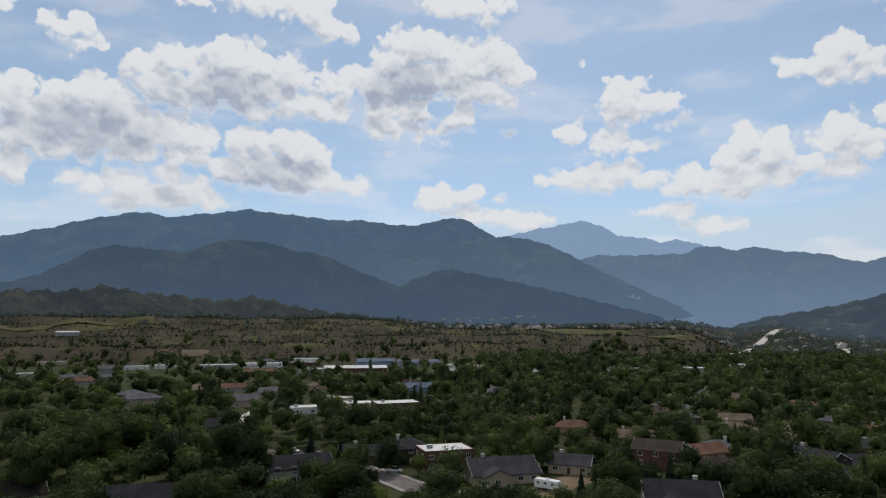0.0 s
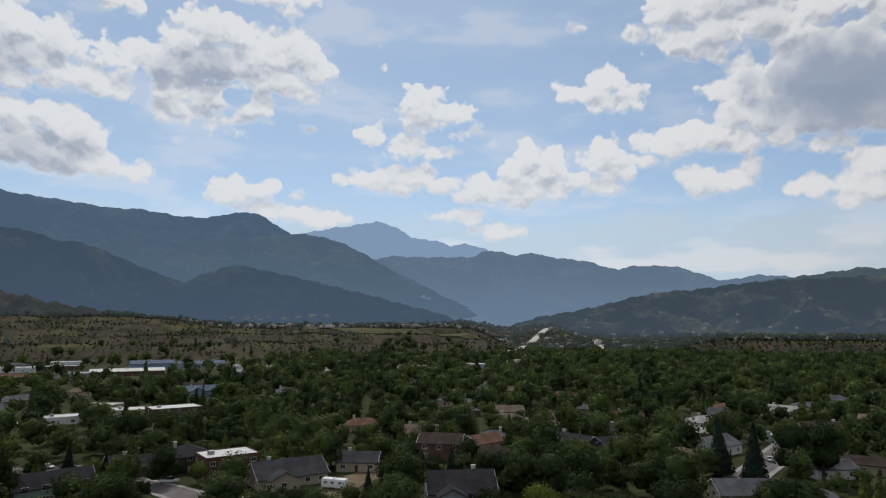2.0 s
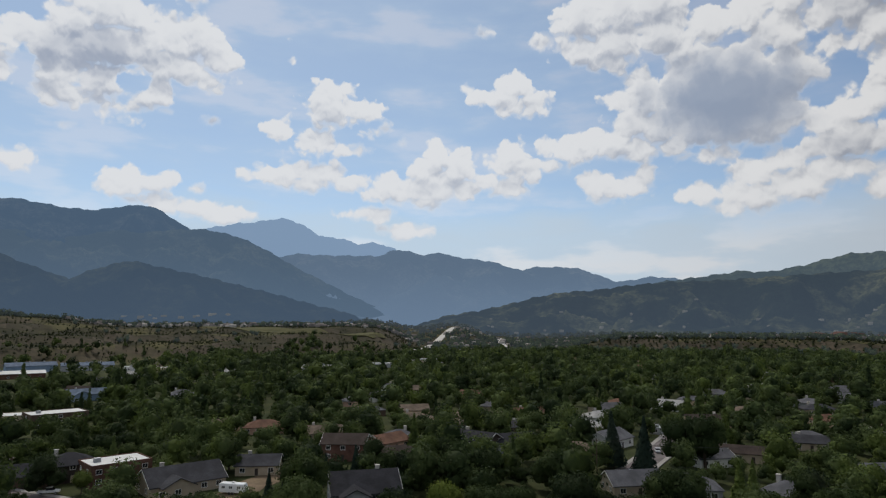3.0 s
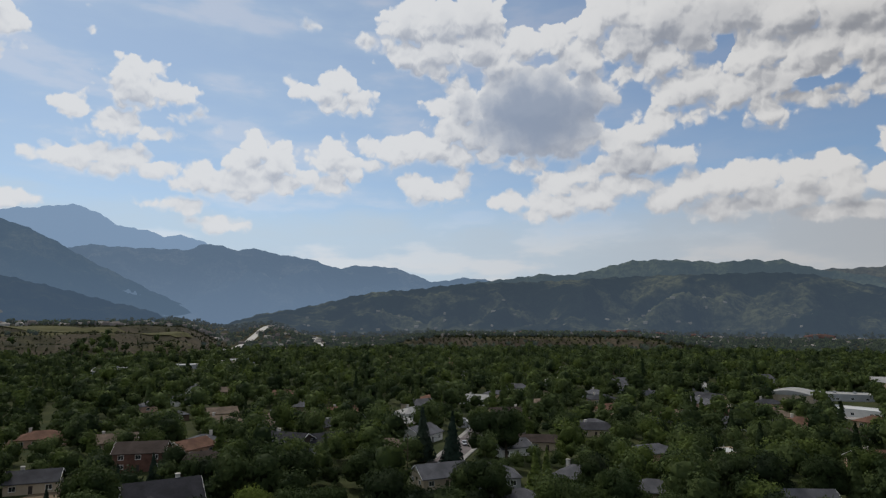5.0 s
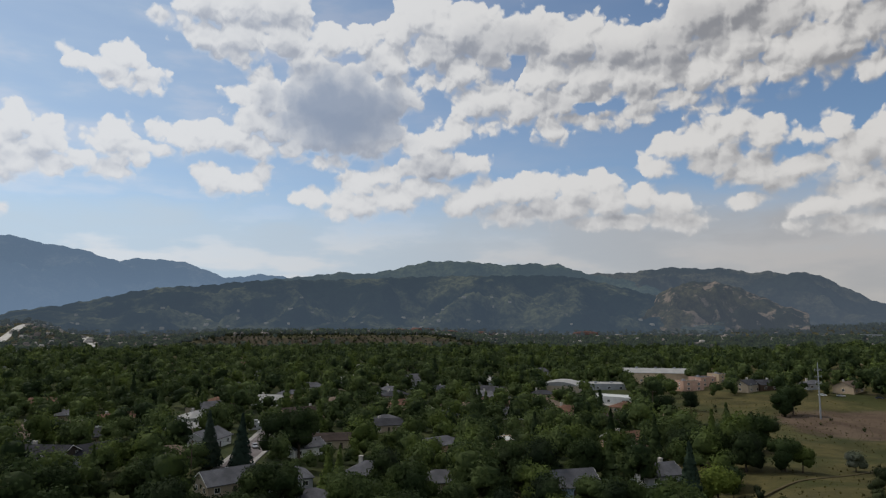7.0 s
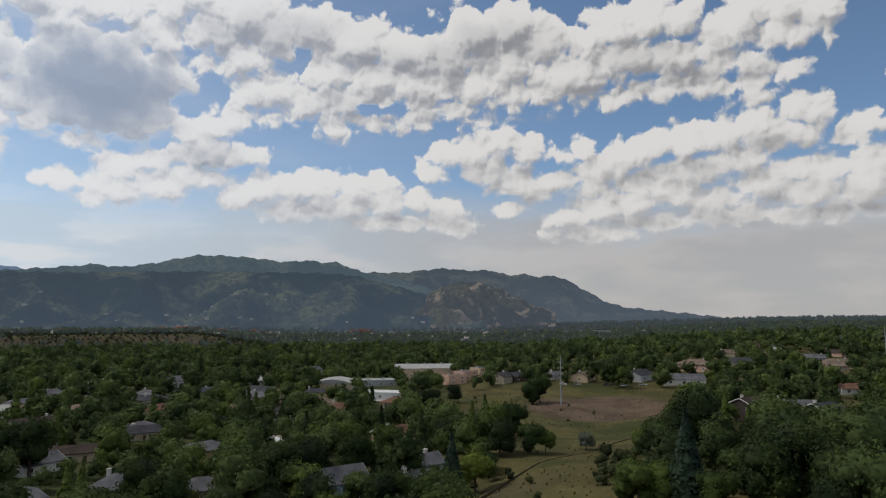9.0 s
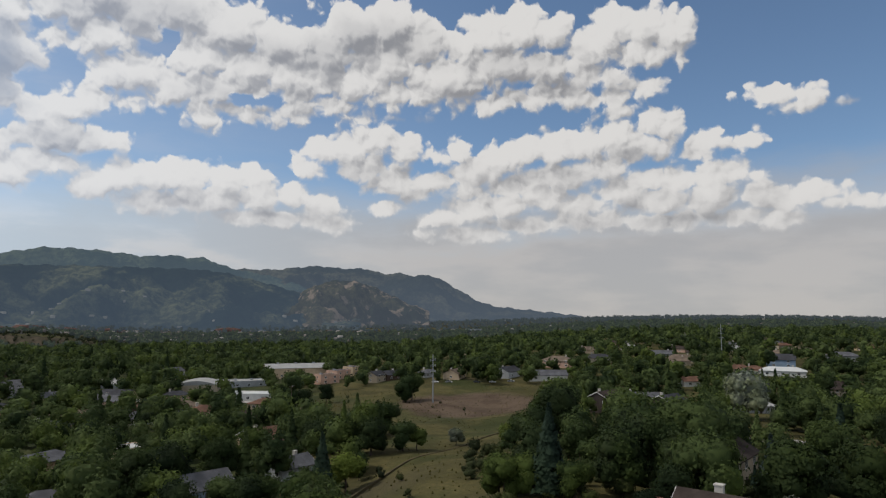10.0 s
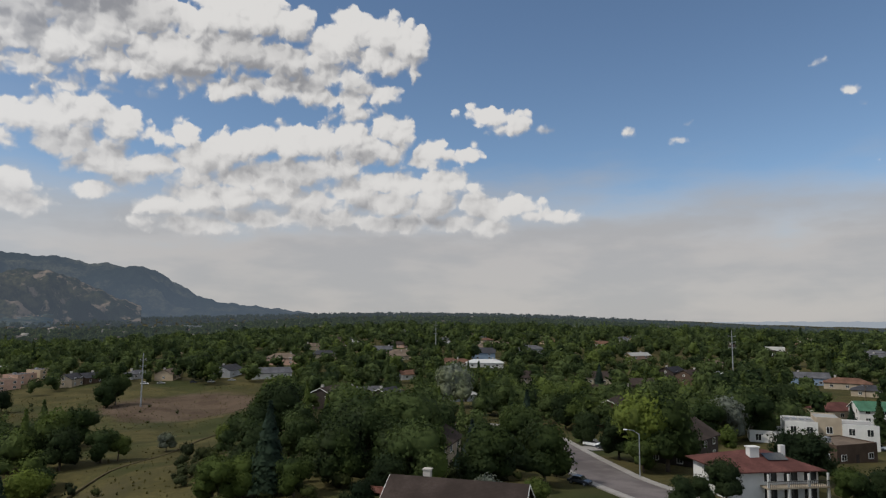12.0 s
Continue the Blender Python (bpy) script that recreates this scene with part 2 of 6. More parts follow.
def sky_world():
    world = bpy.data.worlds.new("sky")
    scene.world = world
    world.use_nodes = True
    tree = world.node_tree
    tree.nodes.clear()
    link = tree.links.new

    def node(kind, op=None, **values):
        n = tree.nodes.new(kind)
        if op:
            n.operation = op
        for k, v in values.items():
            n.inputs[int(k[1:])].default_value = v
        return n

    def math_(op, a, b=None, c=None):
        n = node("ShaderNodeMath", op)
        for i, v in enumerate((a, b, c)):
            if v is None:
                continue
            if isinstance(v, (int, float)):
                n.inputs[i].default_value = v
            else:
                link(v, n.inputs[i])
        return n.outputs[0]

    def ramp(v, a, b, c=0.0, d=1.0):
        n = node("ShaderNodeMapRange", i1=a, i2=b, i3=c, i4=d)
        n.interpolation_type = "SMOOTHSTEP"
        link(v, n.inputs[0])
        return n.outputs[0]

    def mix(fac, a, b):
        n = node("ShaderNodeMix")
        n.data_type = "RGBA"
        for i, v in ((0, fac), (6, a), (7, b)):
            if isinstance(v, (int, float)):
                n.inputs[i].default_value = v
            elif isinstance(v, tuple):
                n.inputs[i].default_value = (*v, 1)
            else:
                link(v, n.inputs[i])
        return n.outputs[2]

    way = node("ShaderNodeTexCoord").outputs["Generated"]
    parts = node("ShaderNodeSeparateXYZ")
    link(way, parts.inputs[0])
    x, y, z = parts.outputs
    bearing = math_("MULTIPLY", math_("ARCTAN2", x, y), 57.29578)
    height = math_("MULTIPLY", math_("ARCSINE", z), 57.29578)
    flat = node("ShaderNodeCombineXYZ")
    link(bearing, flat.inputs[0]), link(height, flat.inputs[1])
    flat = flat.outputs[0]

    def vec(op, a, b, c=None):
        n = node("ShaderNodeVectorMath", op)
        for i, v in enumerate((a, b, c)):
            if v is None:
                continue
            if isinstance(v, tuple):
                n.inputs[i].default_value = v
            else:
                link(v, n.inputs[i])
        return n.outputs["Value"] if op == "LENGTH" else n.outputs[0]

    def fbm(p, size, detail, rough, lac=2.1):
        n = node("ShaderNodeTexNoise", i2=1 / size, i3=detail, i4=rough, i5=lac)
        n.noise_dimensions = "2D"
        link(p, n.inputs[0])
        return n

    def billow(p, size):
        n = node("ShaderNodeTexVoronoi")
        n.voronoi_dimensions, n.feature = "2D", "SMOOTH_F1"
        n.inputs["Scale"].default_value, n.inputs["Smoothness"].default_value = 1 / size, 0.35
        link(p, n.inputs["Vector"])
        return n.outputs["Distance"]

    bend = vec("SUBTRACT", fbm(flat, 1.9, 3, 0.55).outputs["Color"], (0.5, 0.5, 0.5))
    bent = vec("MULTIPLY_ADD", bend, (1.3, 0.8, 0), flat)

    def heaps(spots, at_, start, soft):
        """How deep a direction lies inside the nearest heap, in degrees; negative outside."""
        total = None
        for group in cloud_groups(spots, start, soft):
            n = node("ShaderNodeGroup")
            n.node_tree = group
            link(at_, n.inputs[0])
            total = n.outputs[0] if total is None else math_("MAXIMUM", total, n.outputs[0])
        return total

    # the sun stands high and to one side: shade grows away from it
    lean = node("ShaderNodeCombineXYZ", i1=1.0)
    link(ramp(bearing, -30, 120, 0.25, -0.75), lean.inputs[0])
    toward = lean.outputs[0]
    scale_ = ramp(height, 7, 20, 0.5, 1.0)

    def lumps(p):
        """Cauliflower relief of the cloud tops, in degrees."""
        a = math_("MULTIPLY", math_("SUBTRACT", 0.50, billow(p, 1.9)), 1.35)
        a = math_("ADD", a, math_("MULTIPLY", math_("SUBTRACT", 0.46, billow(p, 0.8)), 0.5))
        a = math_("ADD", a, math_("MULTIPLY", math_("SUBTRACT", 0.42, billow(p, 0.36)), 0.17))
        a = math_("ADD", a, math_("MULTIPLY", math_("SUBTRACT", fbm(p, 2.6, 5, 0.5).outputs[0], 0.42), 0.9))
        return math_("MULTIPLY", a, scale_)

    sunward = vec("MULTIPLY_ADD", toward, (1.4, 1.4, 0), bent)
    mass = heaps(PUFFS, bent, -3.0, 0.25)
    above = heaps(PUFFS, sunward, -3.0, 0.25)
    shreds = heaps(FLECKS, bent, -3.0, 0.1)
    gaps = ramp(heaps(GAPS, bent, -3.0, 0.1), -0.5, 0.5)
    belly = ramp(math_("ADD", heaps(BELLIES, bent, -6.0, 0.3), math_("MULTIPLY", lumps(bent), 1.2)), -1.2, 2.6)
    dim = ramp(math_("ADD", heaps(SHADES, bent, -6.0, 0.3), math_("MULTIPLY", lumps(bent), 0.35)), -0.9, 1.1)
    # the rest of the sky, beyond what the lens takes in, carries broken cloud as well
    rest = math_("MAXIMUM", ramp(height, 28, 33), math_("MAXIMUM", ramp(bearing, 152, 162), ramp(bearing, -38, -44)))
    rest = math_("MULTIPLY", rest, ramp(height, 4, 14))
    drift = math_("SUBTRACT", math_("MULTIPLY", fbm(flat, 22.0, 2, 0.5).outputs[0], 6.0), 3.1)
    mass = math_("MAXIMUM", mass, math_("SUBTRACT", math_("ADD", drift, math_("MULTIPLY", rest, 3.0)), 3.0))
    here = lumps(bent)
    there = lumps(vec("MULTIPLY_ADD", toward, (0.34, 0.34, 0), bent))
    total = math_("MAXIMUM", math_("ADD", math_("ADD", mass, 0.15), here), math_("ADD", shreds, math_("MULTIPLY", here, 0.4)))
    thick = math_("SUBTRACT", total, math_("MULTIPLY", gaps, 1.6))
    deep = ramp(math_("ADD", mass, math_("MULTIPLY", here, 0.6)), 0.5, 2.2)
    rim = ramp(thick, 0.75, 0.1)
    slope_ = math_("MULTIPLY", math_("SUBTRACT", mass, above), 0.34)
    slope_ = math_("ADD", slope_, math_("MULTIPLY", math_("SUBTRACT", here, there), ramp(deep, 0.0, 1.0, 0.66, 0.40)))
    folds = ramp(fbm(bent, 4.5, 2, 0.5).outputs[0], 0.46, 0.62)
    slope_ = math_("SUBTRACT", slope_, math_("MULTIPLY", math_("MULTIPLY", folds, deep), 0.16))
    relief = ramp(slope_, -0.60, 0.46)
    edge = node("ShaderNodeMapRange", i1=-0.06)
    edge.interpolation_type = "SMOOTHSTEP"
    link(thick, edge.inputs[0]), link(math_("SUBTRACT", 0.95, math_("MULTIPLY", relief, 0.68)), edge.inputs[2])
    cover = edge.outputs[0]

    sky = node("ShaderNodeTexSky")
    sky.sky_type, sky.sun_disc = "NISHITA", False
    sky.sun_elevation, sky.sun_rotation = radians(SUN_HEIGHT), radians(SUN_BEARING)
    sky.altitude, sky.air_density, sky.dust_density, sky.ozone_density = 1900, 1.0, 1.2, 1.5
    blue = mix(1.0, sky.outputs[0], (0.106, 0.111, 0.109))
    blue.node.blend_type = "MULTIPLY"
    near_sun = ramp(bearing, 98, 22)
    # thin milky haze, thickest low over the horizon
    veil = fbm(vec("MULTIPLY", flat, (0.3, 1.0, 1.0)), 3.4, 4, 0.5).outputs[0]
    low = math_("ADD", height, math_("MULTIPLY", math_("SUBTRACT", veil, 0.5), 7.0))
    milk = math_("MAXIMUM", ramp(low, 14, 6, 0.0, 0.95), math_("MULTIPLY", near_sun, ramp(veil, 0.3, 0.7, 0.34, 0.52)))
    pale = mix(near_sun, mix(ramp(veil, 0.35, 0.65), (0.40, 0.395, 0.40), (0.47, 0.45, 0.44)), mix(ramp(veil, 0.50, 0.66), (0.53, 0.65, 0.77), (0.70, 0.74, 0.79)))
    blue = mix(milk, blue, pale)
    bright = mix(near_sun, (0.68, 0.668, 0.655), (0.75, 0.77, 0.80))
    grey = mix(near_sun, (0.255, 0.258, 0.275), (0.36, 0.41, 0.51))
    dark = mix(near_sun, (0.27, 0.29, 0.34), (0.28, 0.36, 0.50))
    lit = math_("MAXIMUM", relief, math_("MULTIPLY", rim, math_("MULTIPLY", near_sun, 0.85)))
    lit = math_("SUBTRACT", lit, math_("MULTIPLY", deep, math_("ADD", 0.06, math_("MULTIPLY", near_sun, 0.30))))
    lit = math_("SUBTRACT", lit, math_("MULTIPLY", math_("MULTIPLY", dim, ramp(thick, 0.2, 0.9)), 0.42))
    lit = ramp(lit, -0.38, 0.98)
    cloud = mix(lit, grey, bright)
    cloud = mix(math_("MULTIPLY", math_("MULTIPLY", belly, ramp(thick, 0.3, 0.9)), 0.9), cloud, dark)
    cover = math_("MULTIPLY", cover, ramp(height, 0.5, 9, 0.35, 1.0))
    whole = mix(cover, blue, cloud)
    light = node("ShaderNodeBackground")
    light.inputs[1].default_value = 1.0
    link(whole, light.inputs[0])
    end = node("ShaderNodeOutputWorld")
    link(light.outputs[0], end.inputs[0])


sky_world()

# ---- materials ----
class Shade:
    """A node material under construction, with short calls for the usual nodes."""

    def __init__(self, name):
        self.mat = bpy.data.materials.new(name)
        self.mat.use_nodes = True
        self.tree = self.mat.node_tree
        self.bsdf = self.tree.nodes["Principled BSDF"]
        self.out = self.tree.nodes["Material Output"]

    def add(self, kind, **values):
        n = self.tree.nodes.new(kind)
        for k, v in values.items():
            n.inputs[int(k[1:])].default_value = v
        return n

    def link(self, a, b):
        self.tree.links.new(a, b)

    def place(self, world=False):
        return self.add("ShaderNodeNewGeometry").outputs["Position"] if world else self.add("ShaderNodeTexCoord").outputs["Object"]

    def noise(self, where, size, detail=4, rough=0.6):
        n = self.add("ShaderNodeTexNoise", i2=1 / size, i3=detail, i4=rough)
        self.link(where, n.inputs[0])
        return n.outputs[0]

    def mix(self, fac, a, b, blend="MIX"):
        n = self.add("ShaderNodeMix")
        n.data_type, n.blend_type = "RGBA", blend
        for i, v in ((0, fac), (6, a), (7, b)):
            if isinstance(v, (int, float)):
                n.inputs[i].default_value = v
            elif isinstance(v, tuple):
                n.inputs[i].default_value = (*v, 1)
            else:
                self.link(v, n.inputs[i])
        return n.outputs[2]

    def ramp(self, v, a, b, c=0.0, d=1.0):
        n = self.add("ShaderNodeMapRange", i1=a, i2=b, i3=c, i4=d)
        n.interpolation_type = "SMOOTHSTEP"
        self.link(v, n.inputs[0])
        return n.outputs[0]

    def math(self, op, a, b):
        n = self.add("ShaderNodeMath")
        n.operation = op
        for i, v in enumerate((a, b)):
            if isinstance(v, (int, float)):
                n.inputs[i].default_value = v
            else:
                self.link(v, n.inputs[i])
        return n.outputs[0]

    def bump(self, v, depth, strength=0.6):
        n = self.add("ShaderNodeBump", i0=strength)
        n.inputs["Distance"].default_value = depth
        self.link(v, n.inputs["Height"])
        self.link(n.outputs[0], self.bsdf.inputs["Normal"])

    def finish(self, colour, rough=0.8, metal=0.0):
        if isinstance(colour, tuple):
            self.bsdf.inputs["Base Color"].default_value = (*colour, 1)
        else:
            self.link(colour, self.bsdf.inputs["Base Color"])
        self.bsdf.inputs["Roughness"].default_value, self.bsdf.inputs["Metallic"].default_value = rough, metal
        if rough >= 0.85:
            self.bsdf.inputs["Specular IOR Level"].default_value = 0.06
        return self.mat


def surface(name, colour, rough=0.8, vary=0.25, grain=0.15, blotch=2.5, metal=0.0, relief=0.01):
    """A painted or mineral surface with grain and larger blotches."""
    s = Shade(name)
    where = s.place()
    fine, wide = s.noise(where, grain, 5), s.noise(where, blotch, 3)
    low, high = tuple(c * (1 - vary) for c in colour), tuple(min(1, c * (1 + vary)) for c in colour)
    tone = s.mix(s.ramp(wide, 0.3, 0.7), low, high)
    tone = s.mix(s.ramp(fine, 0.25, 0.75, 0.0, 0.5), tone, low)
    s.bump(fine, relief)
    return s.finish(tone, rough, metal)


def shingle(name, colour):
    """Roof covering in courses, weathered."""
    s = Shade(name)
    where = s.place()
    wave = s.add("ShaderNodeTexWave", i1=2.6, i2=1.5, i3=2.0)
    wave.bands_direction = "Z"
    s.link(where, wave.inputs[0])
    fine, wide = s.noise(where, 0.35, 5), s.noise(where, 4, 3)
    low, high = tuple(c * 0.65 for c in colour), tuple(c * 1.3 for c in colour)
    tone = s.mix(s.ramp(wide, 0.3, 0.7), low, high)
    tone = s.mix(s.ramp(fine, 0.3, 0.7, 0, 0.6), tone, low)
    tone = s.mix(s.math("MULTIPLY", wave.outputs[1], 0.2), tone, low)
    s.bump(wave.outputs[1], 0.02)
    return s.finish(tone, 0.9)


def foliage(name, dark, light, joined=True, air=0.0):
    """Leaves; air: share of haze painted over far woods as emission."""
    s = Shade(name)
    if joined:
        chance = s.add("ShaderNodeNewGeometry").outputs["Random Per Island"]
    else:
        chance = s.add("ShaderNodeObjectInfo").outputs["Random"]
    leaf = s.noise(s.place(True), 0.9, 3, 0.6)
    flat = s.add("ShaderNodeVectorMath")
    flat.operation = "MULTIPLY"
    flat.inputs[1].default_value = (1, 1, 0.1)
    s.link(s.place(True), flat.inputs[0])
    kind_ = s.noise(flat.outputs[0], 11.0, 1)
    stand_ = s.noise(flat.outputs[0], 90.0, 3)
    tone = s.mix(s.ramp(kind_, 0.34, 0.62), dark, light)
    tone = s.mix(s.ramp(s.noise(flat.outputs[0], 19.0, 2), 0.50, 0.66, 0.0, 0.7), tone, tuple(c * f for c, f in zip(light, (1.3, 1.28, 0.8))))
    tone = s.mix(s.ramp(s.noise(flat.outputs[0], 8.0, 1), 0.60, 0.72, 0.0, 0.4), tone, (0.050, 0.058, 0.036))
    tone = s.mix(s.ramp(stand_, 0.52, 0.34, 0.0, 0.5), tone, tuple(c * 0.75 for c in dark))
    tone = s.mix(s.ramp(leaf, 0.35, 0.65, 0.0, 0.22), tone, dark)
    tone = s.mix(s.math("MULTIPLY", chance, 0.25), tone, tuple(c * 0.6 for c in dark))
    s.finish(tone, 0.8)
    s.bsdf.inputs["Specular IOR Level"].default_value = 0.06
    thin = s.add("ShaderNodeBsdfTranslucent")
    s.link(tone, thin.inputs[0])
    both = s.add("ShaderNodeMixShader", i0=0.3)
    s.link(s.bsdf.outputs[0], both.inputs[1]), s.link(thin.outputs[0], both.inputs[2])
    last = both
    # painted haze: a bluish glow mixed into the leaves
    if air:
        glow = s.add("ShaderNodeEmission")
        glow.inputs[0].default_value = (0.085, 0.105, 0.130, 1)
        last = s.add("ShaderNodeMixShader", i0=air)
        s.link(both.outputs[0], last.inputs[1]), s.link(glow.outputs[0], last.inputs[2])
    s.link(last.outputs[0], s.out.inputs[0])
    return s.mat


def far_slope(name, wood, lit_open, air, veil, rock=None):
    """A mountainside so far off that the air before it shines: woods, clearings and painted sunlit patches under a veil
    of haze painted as emission.
    """
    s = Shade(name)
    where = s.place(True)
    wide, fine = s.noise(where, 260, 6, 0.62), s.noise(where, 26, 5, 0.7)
    # clearings are made paler than grass to paint sunlit bands on the slope
    tone = s.mix(s.ramp(wide, 0.46, 0.60), wood, lit_open)
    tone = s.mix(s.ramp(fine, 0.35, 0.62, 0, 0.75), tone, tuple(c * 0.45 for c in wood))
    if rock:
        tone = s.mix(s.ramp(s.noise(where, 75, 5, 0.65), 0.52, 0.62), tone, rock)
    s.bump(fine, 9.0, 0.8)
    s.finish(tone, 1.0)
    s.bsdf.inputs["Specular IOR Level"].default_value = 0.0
    # the haze is a painted glow, denser towards the foot
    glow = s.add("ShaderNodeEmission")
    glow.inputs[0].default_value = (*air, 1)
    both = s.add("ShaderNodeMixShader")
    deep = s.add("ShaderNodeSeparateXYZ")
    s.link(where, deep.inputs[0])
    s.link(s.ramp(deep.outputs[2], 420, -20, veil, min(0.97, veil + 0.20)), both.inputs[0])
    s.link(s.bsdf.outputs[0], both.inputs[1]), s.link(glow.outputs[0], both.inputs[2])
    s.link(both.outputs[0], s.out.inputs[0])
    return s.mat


def ground_material():
    """Valley soil and lawns, dry hillside grass, scrubby bluffs."""
    s = Shade("ground")
    where = s.place(True)
    wide, mid, fine = s.noise(where, 130, 5, 0.6), s.noise(where, 16, 5, 0.65), s.noise(where, 1.2, 5, 0.7)
    dry = s.mix(s.ramp(mid, 0.35, 0.65), (0.050, 0.045, 0.017), (0.090, 0.076, 0.030))
    green = s.mix(s.ramp(mid, 0.3, 0.7), (0.028, 0.035, 0.011), (0.050, 0.053, 0.018))
    tone = s.mix(s.ramp(s.noise(where, 42, 4, 0.6), 0.48, 0.62), dry, green)
    rise = s.add("ShaderNodeSeparateXYZ")
    s.link(where, rise.inputs[0])
    lawn = s.mix(s.ramp(mid, 0.35, 0.65), (0.022, 0.032, 0.011), (0.052, 0.058, 0.022))
    tone = s.mix(s.ramp(rise.outputs[2], -45.0, -43.2), lawn, tone)
    tone = s.mix(s.ramp(fine, 0.35, 0.75, 0.0, 0.6), tone, (0.035, 0.035, 0.018))
    soil = s.mix(s.ramp(s.noise(where, 45, 4), 0.64, 0.76, 0.0, 0.6), tone, (0.15, 0.105, 0.07))
    # the bare reddish-brown bank at the top of the open slope
    patch = s.add("ShaderNodeVectorMath")
    patch.operation = "MULTIPLY_ADD"
    patch.inputs[1].default_value, patch.inputs[2].default_value = (1 / 46, 1 / 40, 0), (-338 / 46, 18 / 40, 0)
    s.link(where, patch.inputs[0])
    reach = s.add("ShaderNodeVectorMath")
    reach.operation = "LENGTH"
    s.link(patch.outputs[0], reach.inputs[0])
    worn = s.math("ADD", reach.outputs["Value"], s.math("MULTIPLY", s.noise(where, 22, 5, 0.65), 0.9))
    soil = s.mix(s.ramp(worn, 1.50, 1.20, 0.0, 0.85), soil, s.mix(s.ramp(mid, 0.35, 0.65), (0.066, 0.044, 0.032), (0.105, 0.074, 0.055)))
    far = s.add("ShaderNodeVectorMath")
    far.operation = "LENGTH"
    s.link(where, far.inputs[0])
    # far scrub and grass, with the bluff's cloud shade darkened into the scrub colour
    shaded_steppe = s.mix(s.ramp(mid, 0.35, 0.65), (0.015, 0.016, 0.009), (0.038, 0.035, 0.018))
    shaded_steppe = s.mix(s.ramp(wide, 0.50, 0.60), shaded_steppe, s.mix(s.ramp(mid, 0.35, 0.65), (0.052, 0.050, 0.022), (0.086, 0.078, 0.034)))
    soil = s.mix(s.ramp(far.outputs["Value"], 840, 940, 0.0, 0.92), soil, shaded_steppe)
    parts = s.add("ShaderNodeSeparateXYZ")
    s.link(s.add("ShaderNodeNewGeometry").outputs["True Normal"], parts.inputs[0])
    soil = s.mix(s.ramp(parts.outputs[2], 0.985, 0.93, 0.0, 0.85), soil, s.mix(s.ramp(mid, 0.35, 0.65), (0.074, 0.058, 0.042), (0.040, 0.036, 0.024)))
    s.bump(fine, 0.25, 0.7)
    return s.finish(soil, 1.0)

M_GROUND = ground_material()
M_DIRT = surface("bare_dirt", (0.15, 0.112, 0.075), 1.0, 0.3, 0.5, 6)
M_TRAIL = surface("trodden_grass", (0.075, 0.062, 0.034), 1.0, 0.3, 0.5, 6)
M_FIELD = surface("dry_meadow", (0.080, 0.077, 0.036), 1.0, 0.25, 1.5, 30)
M_ROAD = surface("asphalt", (0.135, 0.118, 0.116), 0.9, 0.25, 0.3, 7)
M_FARROAD = surface("pale_concrete_road", (0.42, 0.40, 0.37), 0.9, 0.15, 2, 20)
M_KERB = surface("concrete", (0.27, 0.255, 0.24), 0.9, 0.15, 0.2, 3)
WALLS = {
    "beige": surface("beige_siding", (0.36, 0.30, 0.225), 0.85, 0.12), "white": surface("white_siding", (0.58, 0.57, 0.545), 0.8, 0.08),
    "brown": surface("brown_siding", (0.092, 0.064, 0.048), 0.85, 0.2), "brick": surface("red_brown_brick", (0.115, 0.062, 0.048), 0.9, 0.3, 0.25),
    "grey": surface("grey_siding", (0.30, 0.31, 0.32), 0.85, 0.12), "green": surface("grey_green_siding", (0.22, 0.26, 0.23), 0.85, 0.12),
    "tan": surface("tan_stucco", (0.50, 0.38, 0.26), 0.9, 0.12), "pink": surface("pink_stucco", (0.46, 0.30, 0.23), 0.9, 0.15),
    "dark": surface("dark_stained_siding", (0.055, 0.045, 0.04), 0.85, 0.25), "blue": surface("blue_siding", (0.20, 0.27, 0.36), 0.85, 0.12),
}
ROOFS = {
    "grey": shingle("grey_shingles", (0.050, 0.050, 0.056)), "dark": shingle("charcoal_shingles", (0.030, 0.030, 0.035)),
    "brown": shingle("brown_shingles", (0.050, 0.038, 0.033)), "tan": shingle("tan_shingles", (0.15, 0.115, 0.088)),
    "red": shingle("red_roof_tiles", (0.105, 0.046, 0.040)), "green": shingle("green_metal_roof", (0.06, 0.14, 0.09)),
    "white": surface("white_roof_membrane", (0.44, 0.44, 0.43), 0.7, 0.08, 0.4, 5), "pale": surface("pale_gravel_roof", (0.28, 0.275, 0.265), 0.85, 0.12, 0.4, 5),
    "blue": shingle("blue_metal_roof", (0.115, 0.145, 0.195)), "orange": shingle("terracotta_roof", (0.14, 0.078, 0.055)), "light": shingle("light_grey_shingles", (0.105, 0.105, 0.114)),
}
M_TRIM = surface("white_trim", (0.68, 0.67, 0.64), 0.6, 0.08)
M_STEEL = surface("galvanised_steel", (0.29, 0.30, 0.31), 0.6, 0.1, metal=0.4)
M_WOODPOLE = surface("weathered_pole_wood", (0.10, 0.075, 0.055), 0.95, 0.3)
M_CHIMNEY = surface("chimney_block", (0.45, 0.42, 0.38), 0.9, 0.2)
M_DECK = surface("red_stained_deck", (0.22, 0.085, 0.06), 0.8, 0.2)
M_TYRE = surface("rubber", (0.02, 0.02, 0.02), 0.8, 0.1)
M_BARK = surface("bark", (0.09, 0.07, 0.055), 0.95, 0.35, 0.15, 1)


